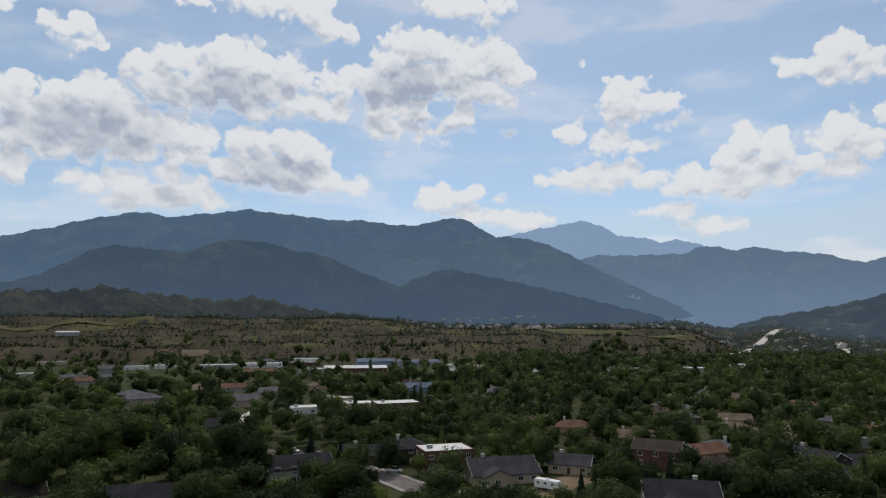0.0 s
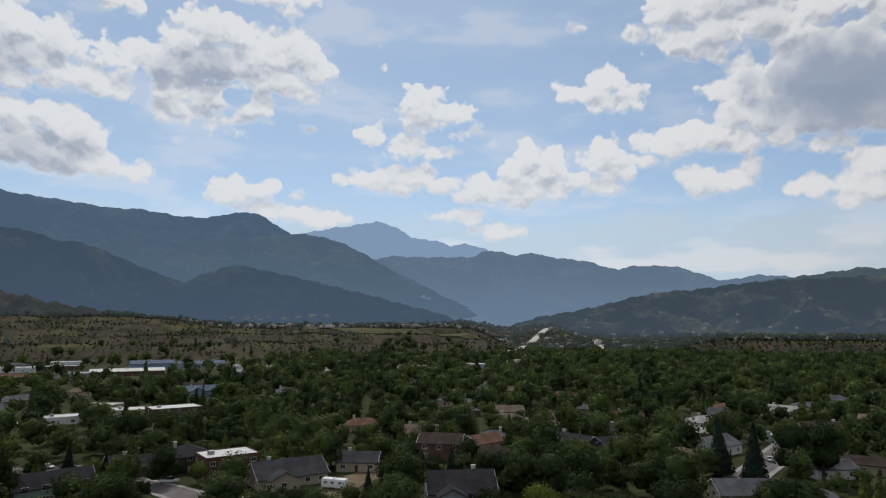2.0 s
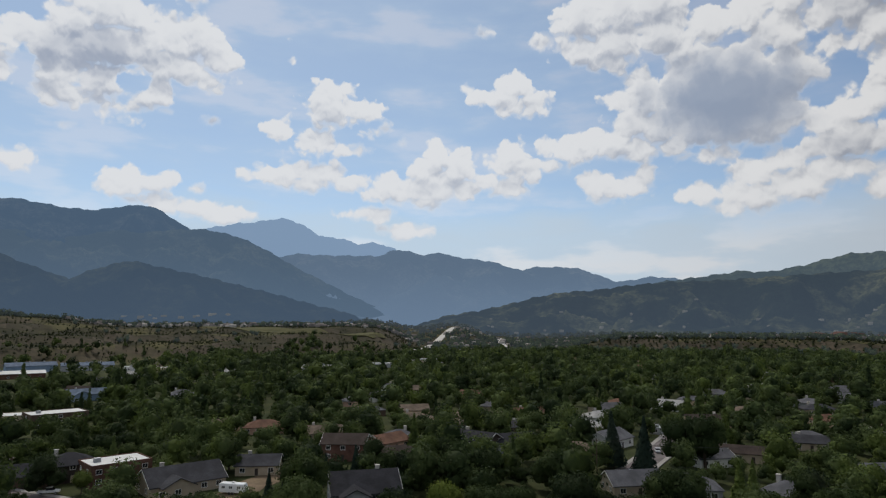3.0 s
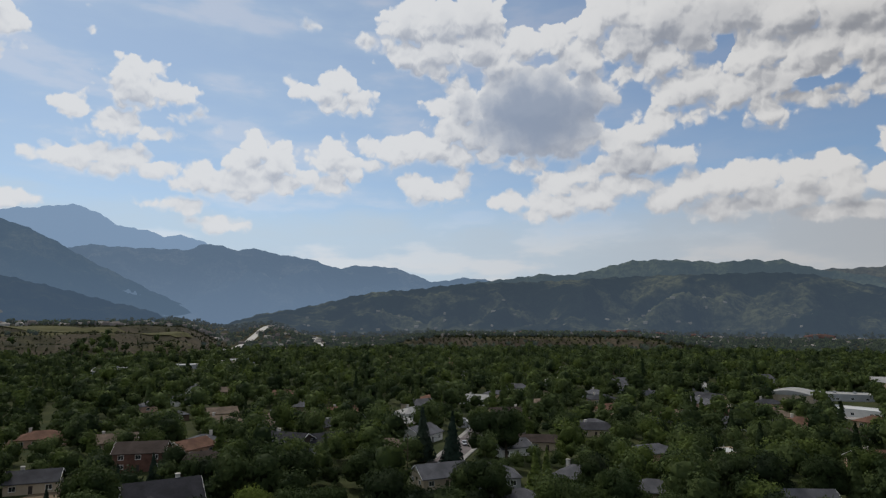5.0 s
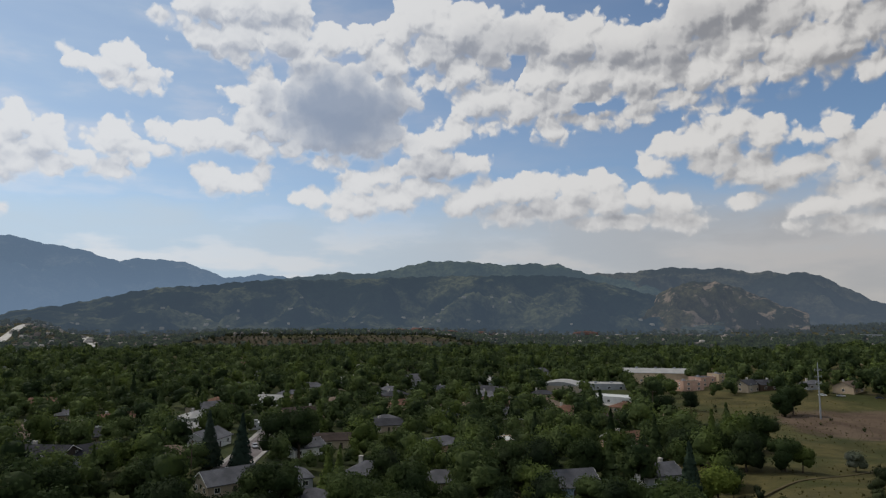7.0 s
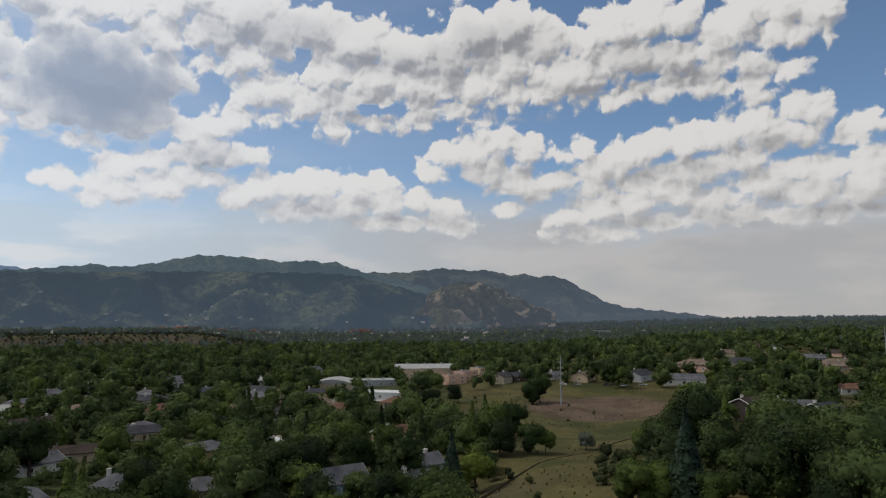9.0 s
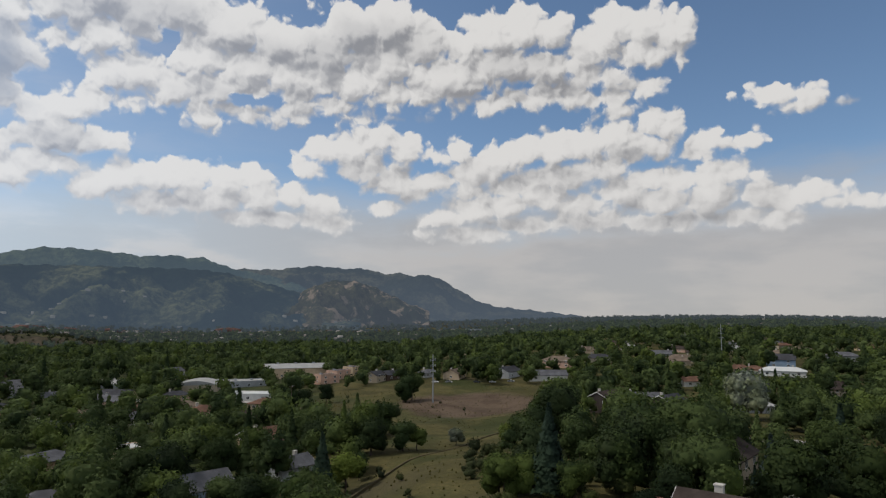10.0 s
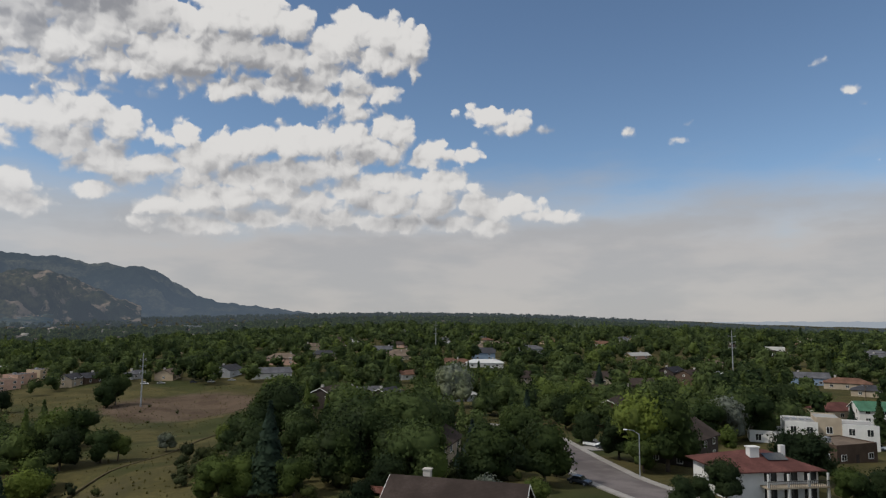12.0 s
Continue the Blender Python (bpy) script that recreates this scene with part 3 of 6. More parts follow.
def glass_material():
    s = Shade("window_glass")
    s.bsdf.inputs["Specular IOR Level"].default_value = 0.6
    return s.finish(s.mix(s.ramp(s.noise(s.place(), 1.5), 0.3, 0.7), (0.012, 0.014, 0.016), (0.035, 0.038, 0.04)), 0.08)


M_GLASS = glass_material()
# elm green is set darker to carry the cloud shade over the mesa
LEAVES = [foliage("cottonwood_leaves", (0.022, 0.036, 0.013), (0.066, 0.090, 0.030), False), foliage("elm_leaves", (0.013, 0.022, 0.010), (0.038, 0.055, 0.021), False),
          foliage("locust_leaves", (0.046, 0.066, 0.016), (0.115, 0.145, 0.038), False), foliage("spruce_needles", (0.014, 0.026, 0.018), (0.032, 0.050, 0.036), False),
          foliage("silver_leaves", (0.085, 0.097, 0.078), (0.19, 0.21, 0.17), False),
          foliage("blue_spruce_needles", (0.026, 0.040, 0.036), (0.060, 0.078, 0.074), False)]
M_CANOPY = foliage("mixed_canopy", (0.022, 0.036, 0.014), (0.094, 0.124, 0.042))
# far belts get greyer leaves and emission, distance haze put into the material
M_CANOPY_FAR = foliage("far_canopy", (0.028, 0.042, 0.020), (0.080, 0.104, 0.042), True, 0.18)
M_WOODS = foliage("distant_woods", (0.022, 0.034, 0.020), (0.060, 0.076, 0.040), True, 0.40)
M_STRAW = foliage("dry_grass_tufts", (0.040, 0.038, 0.011), (0.085, 0.074, 0.024))
M_SHRUB = foliage("slope_shrubs", (0.024, 0.031, 0.014), (0.056, 0.066, 0.028))
M_SCRUB = foliage("scrub_oak", (0.022, 0.029, 0.014), (0.048, 0.056, 0.026))

# ---- ground heights: bearing in degrees clockwise from +y, distance from the eye ----
def smooth(v, a, b):
    s = np.clip((np.asarray(v, float) - a) / (b - a), 0, 1)
    return s * s * (3 - 2 * s)


def waves(x, y, size, seed=0.0):
    """A cheap smooth unevenness between -1 and 1."""
    u, v = np.asarray(x, float) / size, np.asarray(y, float) / size
    return (np.sin(u * 1.7 + seed + 1.3 * np.sin(v * 1.1 + seed)) + np.sin(v * 1.9 - seed * 2 + 1.1 * np.sin(u * 1.3 + 2 + seed))) / 2


def ground_at(x, y):
    """Height of the ground below the point (x, y): valley, open hillside, wooded mesa and bluffs."""
    x, y = np.asarray(x, float), np.asarray(y, float)
    r = np.hypot(x, y)
    b = np.degrees(np.arctan2(x, y))
    valley = -46 + 38 * smooth(r, 1150, 4200)
    hill = np.interp(r, [0, 90, 130, 210, 330, 400, 520, 800, 1500, 2500, 4950], [-25, -28, -31, -35, -39, -38, -33, -26, -12, 4, 12])
    hill = hill - 5 * np.exp(-((b - 92) / 9) ** 2) * np.exp(-((r - 310) / 130) ** 2)
    hill = hill - 52 * smooth(b, 116, 150) * smooth(r, 500, 2600)
    side = smooth(b, 70, 100) * (1 - smooth(b, 175, 215))
    edge = smooth(r, 500, 900)
    side = side * (1 - edge) + edge * smooth(b, 83, 112) * (1 - smooth(b, 175, 215))
    z = valley * (1 - side) + hill * side
    # bluff and tableland in the south-west, with terraces
    far = (1 - smooth(b, 20, 25)) * smooth(b, -75, -60)
    rim = 985 + 60 * np.sin(b * 0.31) + 25 * np.sin(b * 1.13 + 1)
    step = 19 * smooth(r, rim - 70, rim + 10) + 12 * smooth(r, rim + 80, rim + 135) + 10 * smooth(r, rim + 210, rim + 270)
    step = step + (1 - smooth(b, -9, 2)) * (9 * smooth(r, rim + 150, rim + 190) + 12 * smooth(r, rim + 290, rim + 340))
    z = z + far * (step + 2.6 * waves(x, y, 33, 1) * smooth(r, rim - 60, rim + 60))
    # the highway climbs a spur at the mouth of the canyon
    z = z + 34 * smooth(r, 1250, 1980) * np.exp(-((b - 27.2) / 2.6) ** 2)
    # low eroded bluff in the west
    west = smooth(b, 36, 42) * (1 - smooth(b, 58, 66))
    rim = 1225 + 40 * np.sin(b * 0.5)
    z = z + west * (21 * smooth(r, rim - 70, rim) * (1 - 0.6 * smooth(r, rim + 100, rim + 500)))
    z = z + 0.9 * waves(x, y, 17, 6) * smooth(b, 76, 82) * (1 - smooth(b, 98, 104)) * smooth(r, 110, 150) * (1 - smooth(r, 380, 420))
    z = z + 0.8 * waves(x, y, 60, 3) * smooth(r, 60, 200)
    return z


def at(b, r, up=0.0):
    """The point on the ground at bearing b and distance r."""
    x, y = r * math.sin(radians(b)), r * math.cos(radians(b))
    return Vector((x, y, float(ground_at(x, y)) + up))

# ---- building blocks ----
def mesh_from(name, verts, faces, material, smooth_faces=False):
    me = bpy.data.meshes.new(name)
    me.from_pydata(np.asarray(verts, float).tolist(), [], faces if isinstance(faces, list) else faces.tolist())
    me.materials.append(material)
    if smooth_faces:
        me.polygons.foreach_set("use_smooth", [True] * len(me.polygons))
    me.update()
    return me


def sheet(name, grid, material, smooth_faces=True):
    """A surface from a grid of points (rows x columns x 3)."""
    n, m = grid.shape[:2]
    i = np.arange(n * m).reshape(n, m)
    faces = np.stack([i[:-1, :-1], i[:-1, 1:], i[1:, 1:], i[1:, :-1]], -1).reshape(-1, 4)
    return mesh_from(name, grid.reshape(-1, 3), faces, material, smooth_faces)


def polar(b, r):
    b = np.radians(b)
    return r * np.sin(b), r * np.cos(b)


# ---- ground: one sheet to the horizon ----
def build_ground():
    bearings = np.concatenate([np.arange(-70, 180, 0.8), np.linspace(180, 290, 40)])
    dist = np.concatenate([[0.001, 10, 30, 60], np.geomspace(80, 4950, 170)])
    bb, rr = np.meshgrid(bearings, dist)
    x, y = polar(bb, rr)
    return tagged(new("ground", sheet("ground", np.stack([x, y, ground_at(x, y)], -1)[:, ::-1], M_GROUND)),
                  "dry grass and soil of the valley, bluffs and mesa", "ground", kind="structure")


build_ground()


def fold(x, y, size, octaves=4, seed=0.0):
    """Ridged unevenness between 0 and 1, for spurs and gullies."""
    total, weight, amp = 0.0, 0.0, 1.0
    for k in range(octaves):
        total = total + amp * (1 - np.abs(waves(x + 37 * k, y - 91 * k, size / 2 ** k, seed + 5 * k)))
        weight, amp = weight + amp, amp * 0.5
    return total / weight


SLOPES = []   # the near sides of the ridges, as grids of points


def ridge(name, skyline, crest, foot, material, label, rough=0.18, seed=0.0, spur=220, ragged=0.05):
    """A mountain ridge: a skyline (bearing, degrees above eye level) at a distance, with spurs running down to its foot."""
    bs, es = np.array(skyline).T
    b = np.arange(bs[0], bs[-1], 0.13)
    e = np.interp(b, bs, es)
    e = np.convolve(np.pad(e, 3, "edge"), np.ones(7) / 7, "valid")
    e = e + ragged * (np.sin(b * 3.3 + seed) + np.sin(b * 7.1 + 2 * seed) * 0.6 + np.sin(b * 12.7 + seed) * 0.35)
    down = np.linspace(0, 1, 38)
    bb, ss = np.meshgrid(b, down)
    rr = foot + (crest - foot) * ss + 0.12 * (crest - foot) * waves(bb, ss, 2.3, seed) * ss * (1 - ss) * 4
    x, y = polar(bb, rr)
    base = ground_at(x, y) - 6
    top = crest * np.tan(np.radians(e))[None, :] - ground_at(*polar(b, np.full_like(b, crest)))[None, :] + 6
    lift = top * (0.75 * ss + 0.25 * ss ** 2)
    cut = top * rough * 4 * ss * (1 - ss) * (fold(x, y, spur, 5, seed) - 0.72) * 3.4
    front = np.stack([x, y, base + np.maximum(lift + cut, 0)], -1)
    # the far side falls away behind the crest
    last = front[-1].copy()
    back = []
    for step in (0.04, 0.1):
        px, py = polar(b, np.full_like(b, crest * (1 + step)))
        back.append(np.stack([px, py, last[:, 2] * (1 - step * 2.5) - step * 300], -1))
    grid = np.concatenate([front, np.array(back)])
    SLOPES.append(front)
    return tagged(new(name, sheet(name, grid[:, ::-1], material)), label, "mountain", kind="structure")


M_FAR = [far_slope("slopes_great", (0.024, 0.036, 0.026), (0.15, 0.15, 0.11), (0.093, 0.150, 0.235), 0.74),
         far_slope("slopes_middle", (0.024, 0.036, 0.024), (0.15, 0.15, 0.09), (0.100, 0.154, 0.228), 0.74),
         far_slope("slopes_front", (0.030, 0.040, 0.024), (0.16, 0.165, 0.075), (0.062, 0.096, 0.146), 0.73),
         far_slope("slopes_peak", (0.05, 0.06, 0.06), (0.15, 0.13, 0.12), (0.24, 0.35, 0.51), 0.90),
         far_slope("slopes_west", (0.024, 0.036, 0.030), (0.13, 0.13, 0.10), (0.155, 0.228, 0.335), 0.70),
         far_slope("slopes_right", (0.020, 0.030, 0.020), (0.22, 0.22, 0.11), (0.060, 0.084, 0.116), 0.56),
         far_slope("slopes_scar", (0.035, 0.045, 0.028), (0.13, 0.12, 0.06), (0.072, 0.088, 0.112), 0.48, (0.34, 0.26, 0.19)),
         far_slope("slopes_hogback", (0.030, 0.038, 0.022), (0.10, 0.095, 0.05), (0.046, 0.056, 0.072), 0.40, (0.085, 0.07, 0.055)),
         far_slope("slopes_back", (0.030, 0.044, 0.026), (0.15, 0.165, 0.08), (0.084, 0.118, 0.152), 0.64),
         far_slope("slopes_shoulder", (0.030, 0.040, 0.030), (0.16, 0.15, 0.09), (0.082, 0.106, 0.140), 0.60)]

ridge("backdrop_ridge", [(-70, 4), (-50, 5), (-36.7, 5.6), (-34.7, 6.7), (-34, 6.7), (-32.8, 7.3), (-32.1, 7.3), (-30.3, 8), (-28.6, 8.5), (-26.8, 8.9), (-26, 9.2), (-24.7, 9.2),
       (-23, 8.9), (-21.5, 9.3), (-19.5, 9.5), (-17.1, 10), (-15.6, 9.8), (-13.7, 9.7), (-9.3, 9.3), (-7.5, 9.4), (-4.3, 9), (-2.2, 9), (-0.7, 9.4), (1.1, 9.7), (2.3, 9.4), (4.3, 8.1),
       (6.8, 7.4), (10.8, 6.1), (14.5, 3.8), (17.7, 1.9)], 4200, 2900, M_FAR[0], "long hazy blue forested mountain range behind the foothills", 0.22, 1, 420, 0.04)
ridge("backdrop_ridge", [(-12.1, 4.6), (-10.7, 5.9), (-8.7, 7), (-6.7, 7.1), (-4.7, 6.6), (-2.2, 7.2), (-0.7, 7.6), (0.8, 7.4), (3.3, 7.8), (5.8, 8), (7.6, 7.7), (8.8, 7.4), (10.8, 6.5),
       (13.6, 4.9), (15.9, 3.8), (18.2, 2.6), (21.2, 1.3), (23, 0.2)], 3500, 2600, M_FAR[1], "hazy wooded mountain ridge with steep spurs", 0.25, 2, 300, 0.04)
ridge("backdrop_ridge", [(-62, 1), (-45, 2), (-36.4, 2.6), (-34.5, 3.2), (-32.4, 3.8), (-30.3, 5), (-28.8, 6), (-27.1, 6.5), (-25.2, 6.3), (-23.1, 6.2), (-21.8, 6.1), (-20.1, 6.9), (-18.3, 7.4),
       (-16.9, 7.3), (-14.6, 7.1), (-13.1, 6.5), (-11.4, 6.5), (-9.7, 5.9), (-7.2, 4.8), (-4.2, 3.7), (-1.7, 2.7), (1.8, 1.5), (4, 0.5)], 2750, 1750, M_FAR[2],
      "dark green foothill with meadows and painted sunlit patches on its flank", 0.3, 3, 240, 0.04)
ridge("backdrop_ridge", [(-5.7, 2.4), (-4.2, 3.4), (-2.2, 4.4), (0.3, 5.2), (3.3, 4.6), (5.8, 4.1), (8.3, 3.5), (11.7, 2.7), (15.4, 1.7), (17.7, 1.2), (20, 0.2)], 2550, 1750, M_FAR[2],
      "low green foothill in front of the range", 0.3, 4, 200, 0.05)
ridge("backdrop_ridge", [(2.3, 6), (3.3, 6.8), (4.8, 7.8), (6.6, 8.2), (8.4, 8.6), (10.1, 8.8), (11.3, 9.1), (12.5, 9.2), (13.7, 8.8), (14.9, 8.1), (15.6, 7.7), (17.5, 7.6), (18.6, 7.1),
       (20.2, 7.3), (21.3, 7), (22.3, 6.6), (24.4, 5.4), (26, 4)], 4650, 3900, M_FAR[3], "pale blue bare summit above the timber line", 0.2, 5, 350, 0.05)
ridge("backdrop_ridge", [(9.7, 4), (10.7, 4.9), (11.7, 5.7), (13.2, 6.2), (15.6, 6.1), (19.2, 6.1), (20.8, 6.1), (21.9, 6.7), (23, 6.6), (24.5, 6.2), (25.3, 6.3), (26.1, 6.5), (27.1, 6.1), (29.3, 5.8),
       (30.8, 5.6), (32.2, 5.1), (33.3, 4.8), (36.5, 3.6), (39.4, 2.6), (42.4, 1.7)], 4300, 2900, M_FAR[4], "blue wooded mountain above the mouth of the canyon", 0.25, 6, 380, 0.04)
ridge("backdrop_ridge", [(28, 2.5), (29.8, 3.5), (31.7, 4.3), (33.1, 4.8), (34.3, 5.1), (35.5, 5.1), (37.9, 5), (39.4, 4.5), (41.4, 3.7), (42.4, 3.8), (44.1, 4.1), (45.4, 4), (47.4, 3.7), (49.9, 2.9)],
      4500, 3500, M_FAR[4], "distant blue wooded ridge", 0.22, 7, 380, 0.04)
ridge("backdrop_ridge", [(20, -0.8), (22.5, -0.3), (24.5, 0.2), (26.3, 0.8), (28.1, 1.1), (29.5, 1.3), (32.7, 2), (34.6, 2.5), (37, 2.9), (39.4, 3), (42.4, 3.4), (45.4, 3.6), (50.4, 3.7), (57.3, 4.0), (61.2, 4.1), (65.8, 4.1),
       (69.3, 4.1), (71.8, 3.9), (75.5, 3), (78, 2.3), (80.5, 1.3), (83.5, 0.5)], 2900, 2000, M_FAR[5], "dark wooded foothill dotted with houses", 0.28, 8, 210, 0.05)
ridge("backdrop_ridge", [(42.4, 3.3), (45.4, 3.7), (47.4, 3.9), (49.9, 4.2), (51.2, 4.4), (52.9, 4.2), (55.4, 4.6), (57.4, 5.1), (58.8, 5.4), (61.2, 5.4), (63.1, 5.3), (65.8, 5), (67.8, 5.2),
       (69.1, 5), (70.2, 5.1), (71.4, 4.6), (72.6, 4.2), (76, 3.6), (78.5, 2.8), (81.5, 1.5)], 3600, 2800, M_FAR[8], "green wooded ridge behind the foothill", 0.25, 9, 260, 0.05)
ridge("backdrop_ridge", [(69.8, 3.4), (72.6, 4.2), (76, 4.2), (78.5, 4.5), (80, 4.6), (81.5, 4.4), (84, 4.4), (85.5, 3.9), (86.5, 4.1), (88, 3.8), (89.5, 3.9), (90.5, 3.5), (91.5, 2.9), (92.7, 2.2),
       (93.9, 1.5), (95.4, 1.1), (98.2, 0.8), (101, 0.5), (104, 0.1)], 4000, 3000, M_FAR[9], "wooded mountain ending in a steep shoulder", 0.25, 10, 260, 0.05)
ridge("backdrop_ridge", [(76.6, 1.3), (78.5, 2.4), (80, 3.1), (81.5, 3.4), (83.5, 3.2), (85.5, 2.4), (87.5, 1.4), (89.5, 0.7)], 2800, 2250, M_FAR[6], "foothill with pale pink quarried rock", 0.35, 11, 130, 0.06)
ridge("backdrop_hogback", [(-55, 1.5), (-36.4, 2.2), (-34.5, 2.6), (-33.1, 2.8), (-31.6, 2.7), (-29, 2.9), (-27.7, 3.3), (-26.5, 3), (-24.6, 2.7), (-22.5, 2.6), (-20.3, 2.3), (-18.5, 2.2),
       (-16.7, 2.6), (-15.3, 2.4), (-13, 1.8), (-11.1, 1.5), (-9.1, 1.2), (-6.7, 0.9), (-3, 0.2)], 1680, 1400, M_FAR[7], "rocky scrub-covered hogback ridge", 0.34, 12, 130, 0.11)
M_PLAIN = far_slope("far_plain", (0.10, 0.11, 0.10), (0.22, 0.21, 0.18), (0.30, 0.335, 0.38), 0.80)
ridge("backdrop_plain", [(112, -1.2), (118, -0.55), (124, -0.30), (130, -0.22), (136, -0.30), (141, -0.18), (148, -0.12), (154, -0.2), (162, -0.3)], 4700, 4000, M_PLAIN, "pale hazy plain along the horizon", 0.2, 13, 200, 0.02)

# ---- small builders ----
def box(bm, x0, x1, y0, y1, z0, z1):
    v = [bm.verts.new(p) for p in ((x0, y0, z0), (x1, y0, z0), (x1, y1, z0), (x0, y1, z0), (x0, y0, z1), (x1, y0, z1), (x1, y1, z1), (x0, y1, z1))]
    for f in ((3, 2, 1, 0), (4, 5, 6, 7), (0, 1, 5, 4), (1, 2, 6, 5), (2, 3, 7, 6), (3, 0, 4, 7)):
        bm.faces.new([v[i] for i in f])


def solid(bm, points, faces):
    v = [bm.verts.new(p) for p in points]
    for f in faces:
        bm.faces.new([v[i] for i in f])


def prism(bm, profile, x0, x1):
    """A profile in y and z drawn out along x."""
    n = len(profile)
    a = [bm.verts.new((x0, y, z)) for y, z in profile]
    b = [bm.verts.new((x1, y, z)) for y, z in profile]
    bm.faces.new(a), bm.faces.new(b[::-1])
    for i in range(n):
        bm.faces.new((a[i], b[i], b[(i + 1) % n], a[(i + 1) % n]))


def rod(bm, a, b, ra, rb, sides=8):
    a, b = Vector(a), Vector(b)
    turn = (b - a).to_track_quat("Z", "Y")
    ring = [turn @ Vector((math.cos(i * math.tau / sides), math.sin(i * math.tau / sides), 0)) for i in range(sides)]
    low, high = [bm.verts.new(a + p * ra) for p in ring], [bm.verts.new(b + p * rb) for p in ring]
    for i in range(sides):
        bm.faces.new((low[i], low[(i + 1) % sides], high[(i + 1) % sides], high[i]))
    bm.faces.new(low[::-1]), bm.faces.new(high)


def to_mesh(name, bm, material):
    bmesh.ops.recalc_face_normals(bm, faces=bm.faces)
    me = bpy.data.meshes.new(name)
    bm.to_mesh(me)
    bm.free()
    me.materials.append(material)
    return me


def part(name, bm, material, parent, label=""):
    ob = new(name, to_mesh(name, bm, material))
    ob.parent = parent
    return tagged(ob, label)


def holder(name, m, label, category, group=""):
    ob = new(name)
    ob.matrix_world = m
    ob.empty_display_size = 0.5
    return tagged(ob, label, category, group)


def stand(b, r, yaw=0.0, up=0.0):
    """A pose on the ground at bearing b and distance r whose +y points away from the eye, turned by yaw."""
    return Matrix.Translation(at(b, r, up)) @ pose(0, 0, 0, 0, 0, -b + yaw)


# ---- roads, paths and lots ----
CLEAR = []   # strips free of trees: (x, y, radius)


def strip(name, points, width, material, label, category, lift=0.06, kerb=False, kind="structure"):
    """A road laid over the ground along points (bearing, distance)."""
    p = np.array([polar(b, r) for b, r in points])
    step = np.r_[0, np.cumsum(np.hypot(*np.diff(p, axis=0).T))]
    t = np.arange(0, step[-1], max(2.0, min(12.0, step[-1] / 60)))
    t = np.r_[t, step[-1]]
    x, y = np.interp(t, step, p[:, 0]), np.interp(t, step, p[:, 1])
    for _ in range(3):
        x[1:-1], y[1:-1] = (x[:-2] + 2 * x[1:-1] + x[2:]) / 4, (y[:-2] + 2 * y[1:-1] + y[2:]) / 4
    dx, dy = np.gradient(x), np.gradient(y)
    n = np.hypot(dx, dy)
    nx, ny = -dy / n, dx / n
    across = np.linspace(-0.5, 0.5, 5) * width
    gx, gy = x[:, None] + nx[:, None] * across, y[:, None] + ny[:, None] * across
    top = np.maximum(np.maximum(ground_at(gx, gy), ground_at(gx + nx[:, None] * 2, gy + ny[:, None] * 2)), ground_at(gx - nx[:, None] * 2, gy - ny[:, None] * 2))
    z = top + lift + 0.04
    grid = np.stack([gx, gy, z], -1)
    skirt_a, skirt_b = grid[:, :1].copy(), grid[:, -1:].copy()
    skirt_a[..., 2] -= 1.0
    skirt_b[..., 2] -= 1.0
    ob = tagged(new(name, sheet(name, np.concatenate([skirt_a, grid, skirt_b], 1), material, False)), label, category, kind=kind)
    for px, py in zip(x, y):
        CLEAR.append((float(px), float(py), width / 2 + 2.0))
    if kerb:
        for side in (-1, 1):
            rows = []
            for off, up in ((0, -0.3), (0, 0.14), (1.6, 0.16), (1.6, -0.6)):
                cx, cy = x + nx * side * (width / 2 + off), y + ny * side * (width / 2 + off)
                rows.append(np.stack([cx, cy, z[:, 4 if side > 0 else 0] + up], -1))
            tagged(new("pavement", sheet("pavement", np.stack(rows, 1), M_KERB, False)), "pale concrete kerb and pavement beside the street", "pavement", kind="structure")
    return ob


strip("road", [(115.5, 222), (119.0, 212), (121.6, 201), (123.2, 186), (125.4, 158), (128.6, 134), (133.5, 116), (142, 104)], 10.5, M_ROAD, "faded asphalt residential street", "road", kerb=True)
strip("road", [(-9.5, 236), (-7.5, 222), (-4.1, 204), (0.4, 180), (6, 160)], 8, M_ROAD, "asphalt residential street", "road", kerb=True)
strip("road", [(-10.5, 246), (-14.5, 250), (-18.5, 262)], 9, M_ROAD, "asphalt parking lane", "road")
strip("road", [(41.2, 205), (42.4, 220), (44.0, 246), (45.3, 282), (46.2, 320)], 8, M_ROAD, "asphalt residential street between trees", "road", kerb=True)
strip("road", [(-18.2, 335), (-16.5, 352), (-15.2, 385)], 12, M_FARROAD, "pale concrete yard lane", "road")
strip("road", [(23.6, 1060), (24.2, 1150), (25.3, 1400), (26.4, 1680), (27.5, 1990)], 19, M_FARROAD, "pale concrete highway climbing the valley", "road", 0.5)
strip("road", [(31.9, 1180), (31.8, 1306), (31.4, 1600), (31.2, 1900)], 16, M_FARROAD, "pale concrete road", "road", 0.5)
strip("road", [(31.2, 2900), (31.8, 3600), (31.2, 4300)], 34, M_FARROAD, "pale distant road", "road", 0.5)
strip("path", [(77.9, 362), (78.6, 338), (80.4, 292), (82.2, 268)], 3.2, M_DIRT, "bare dirt track across the hillside", "path")
strip("path", [(82.5, 150), (85.5, 166), (87.9, 182), (92.5, 205), (96.4, 250)], 0.8, M_TRAIL, "faint dirt trail over dry grass", "path", 0.02)
strip("lot", [(8.4, 186), (9.8, 202), (12.5, 214), (16.5, 222)], 11, M_DIRT, "bare reddish dirt lot beside the houses", "dirt lot")
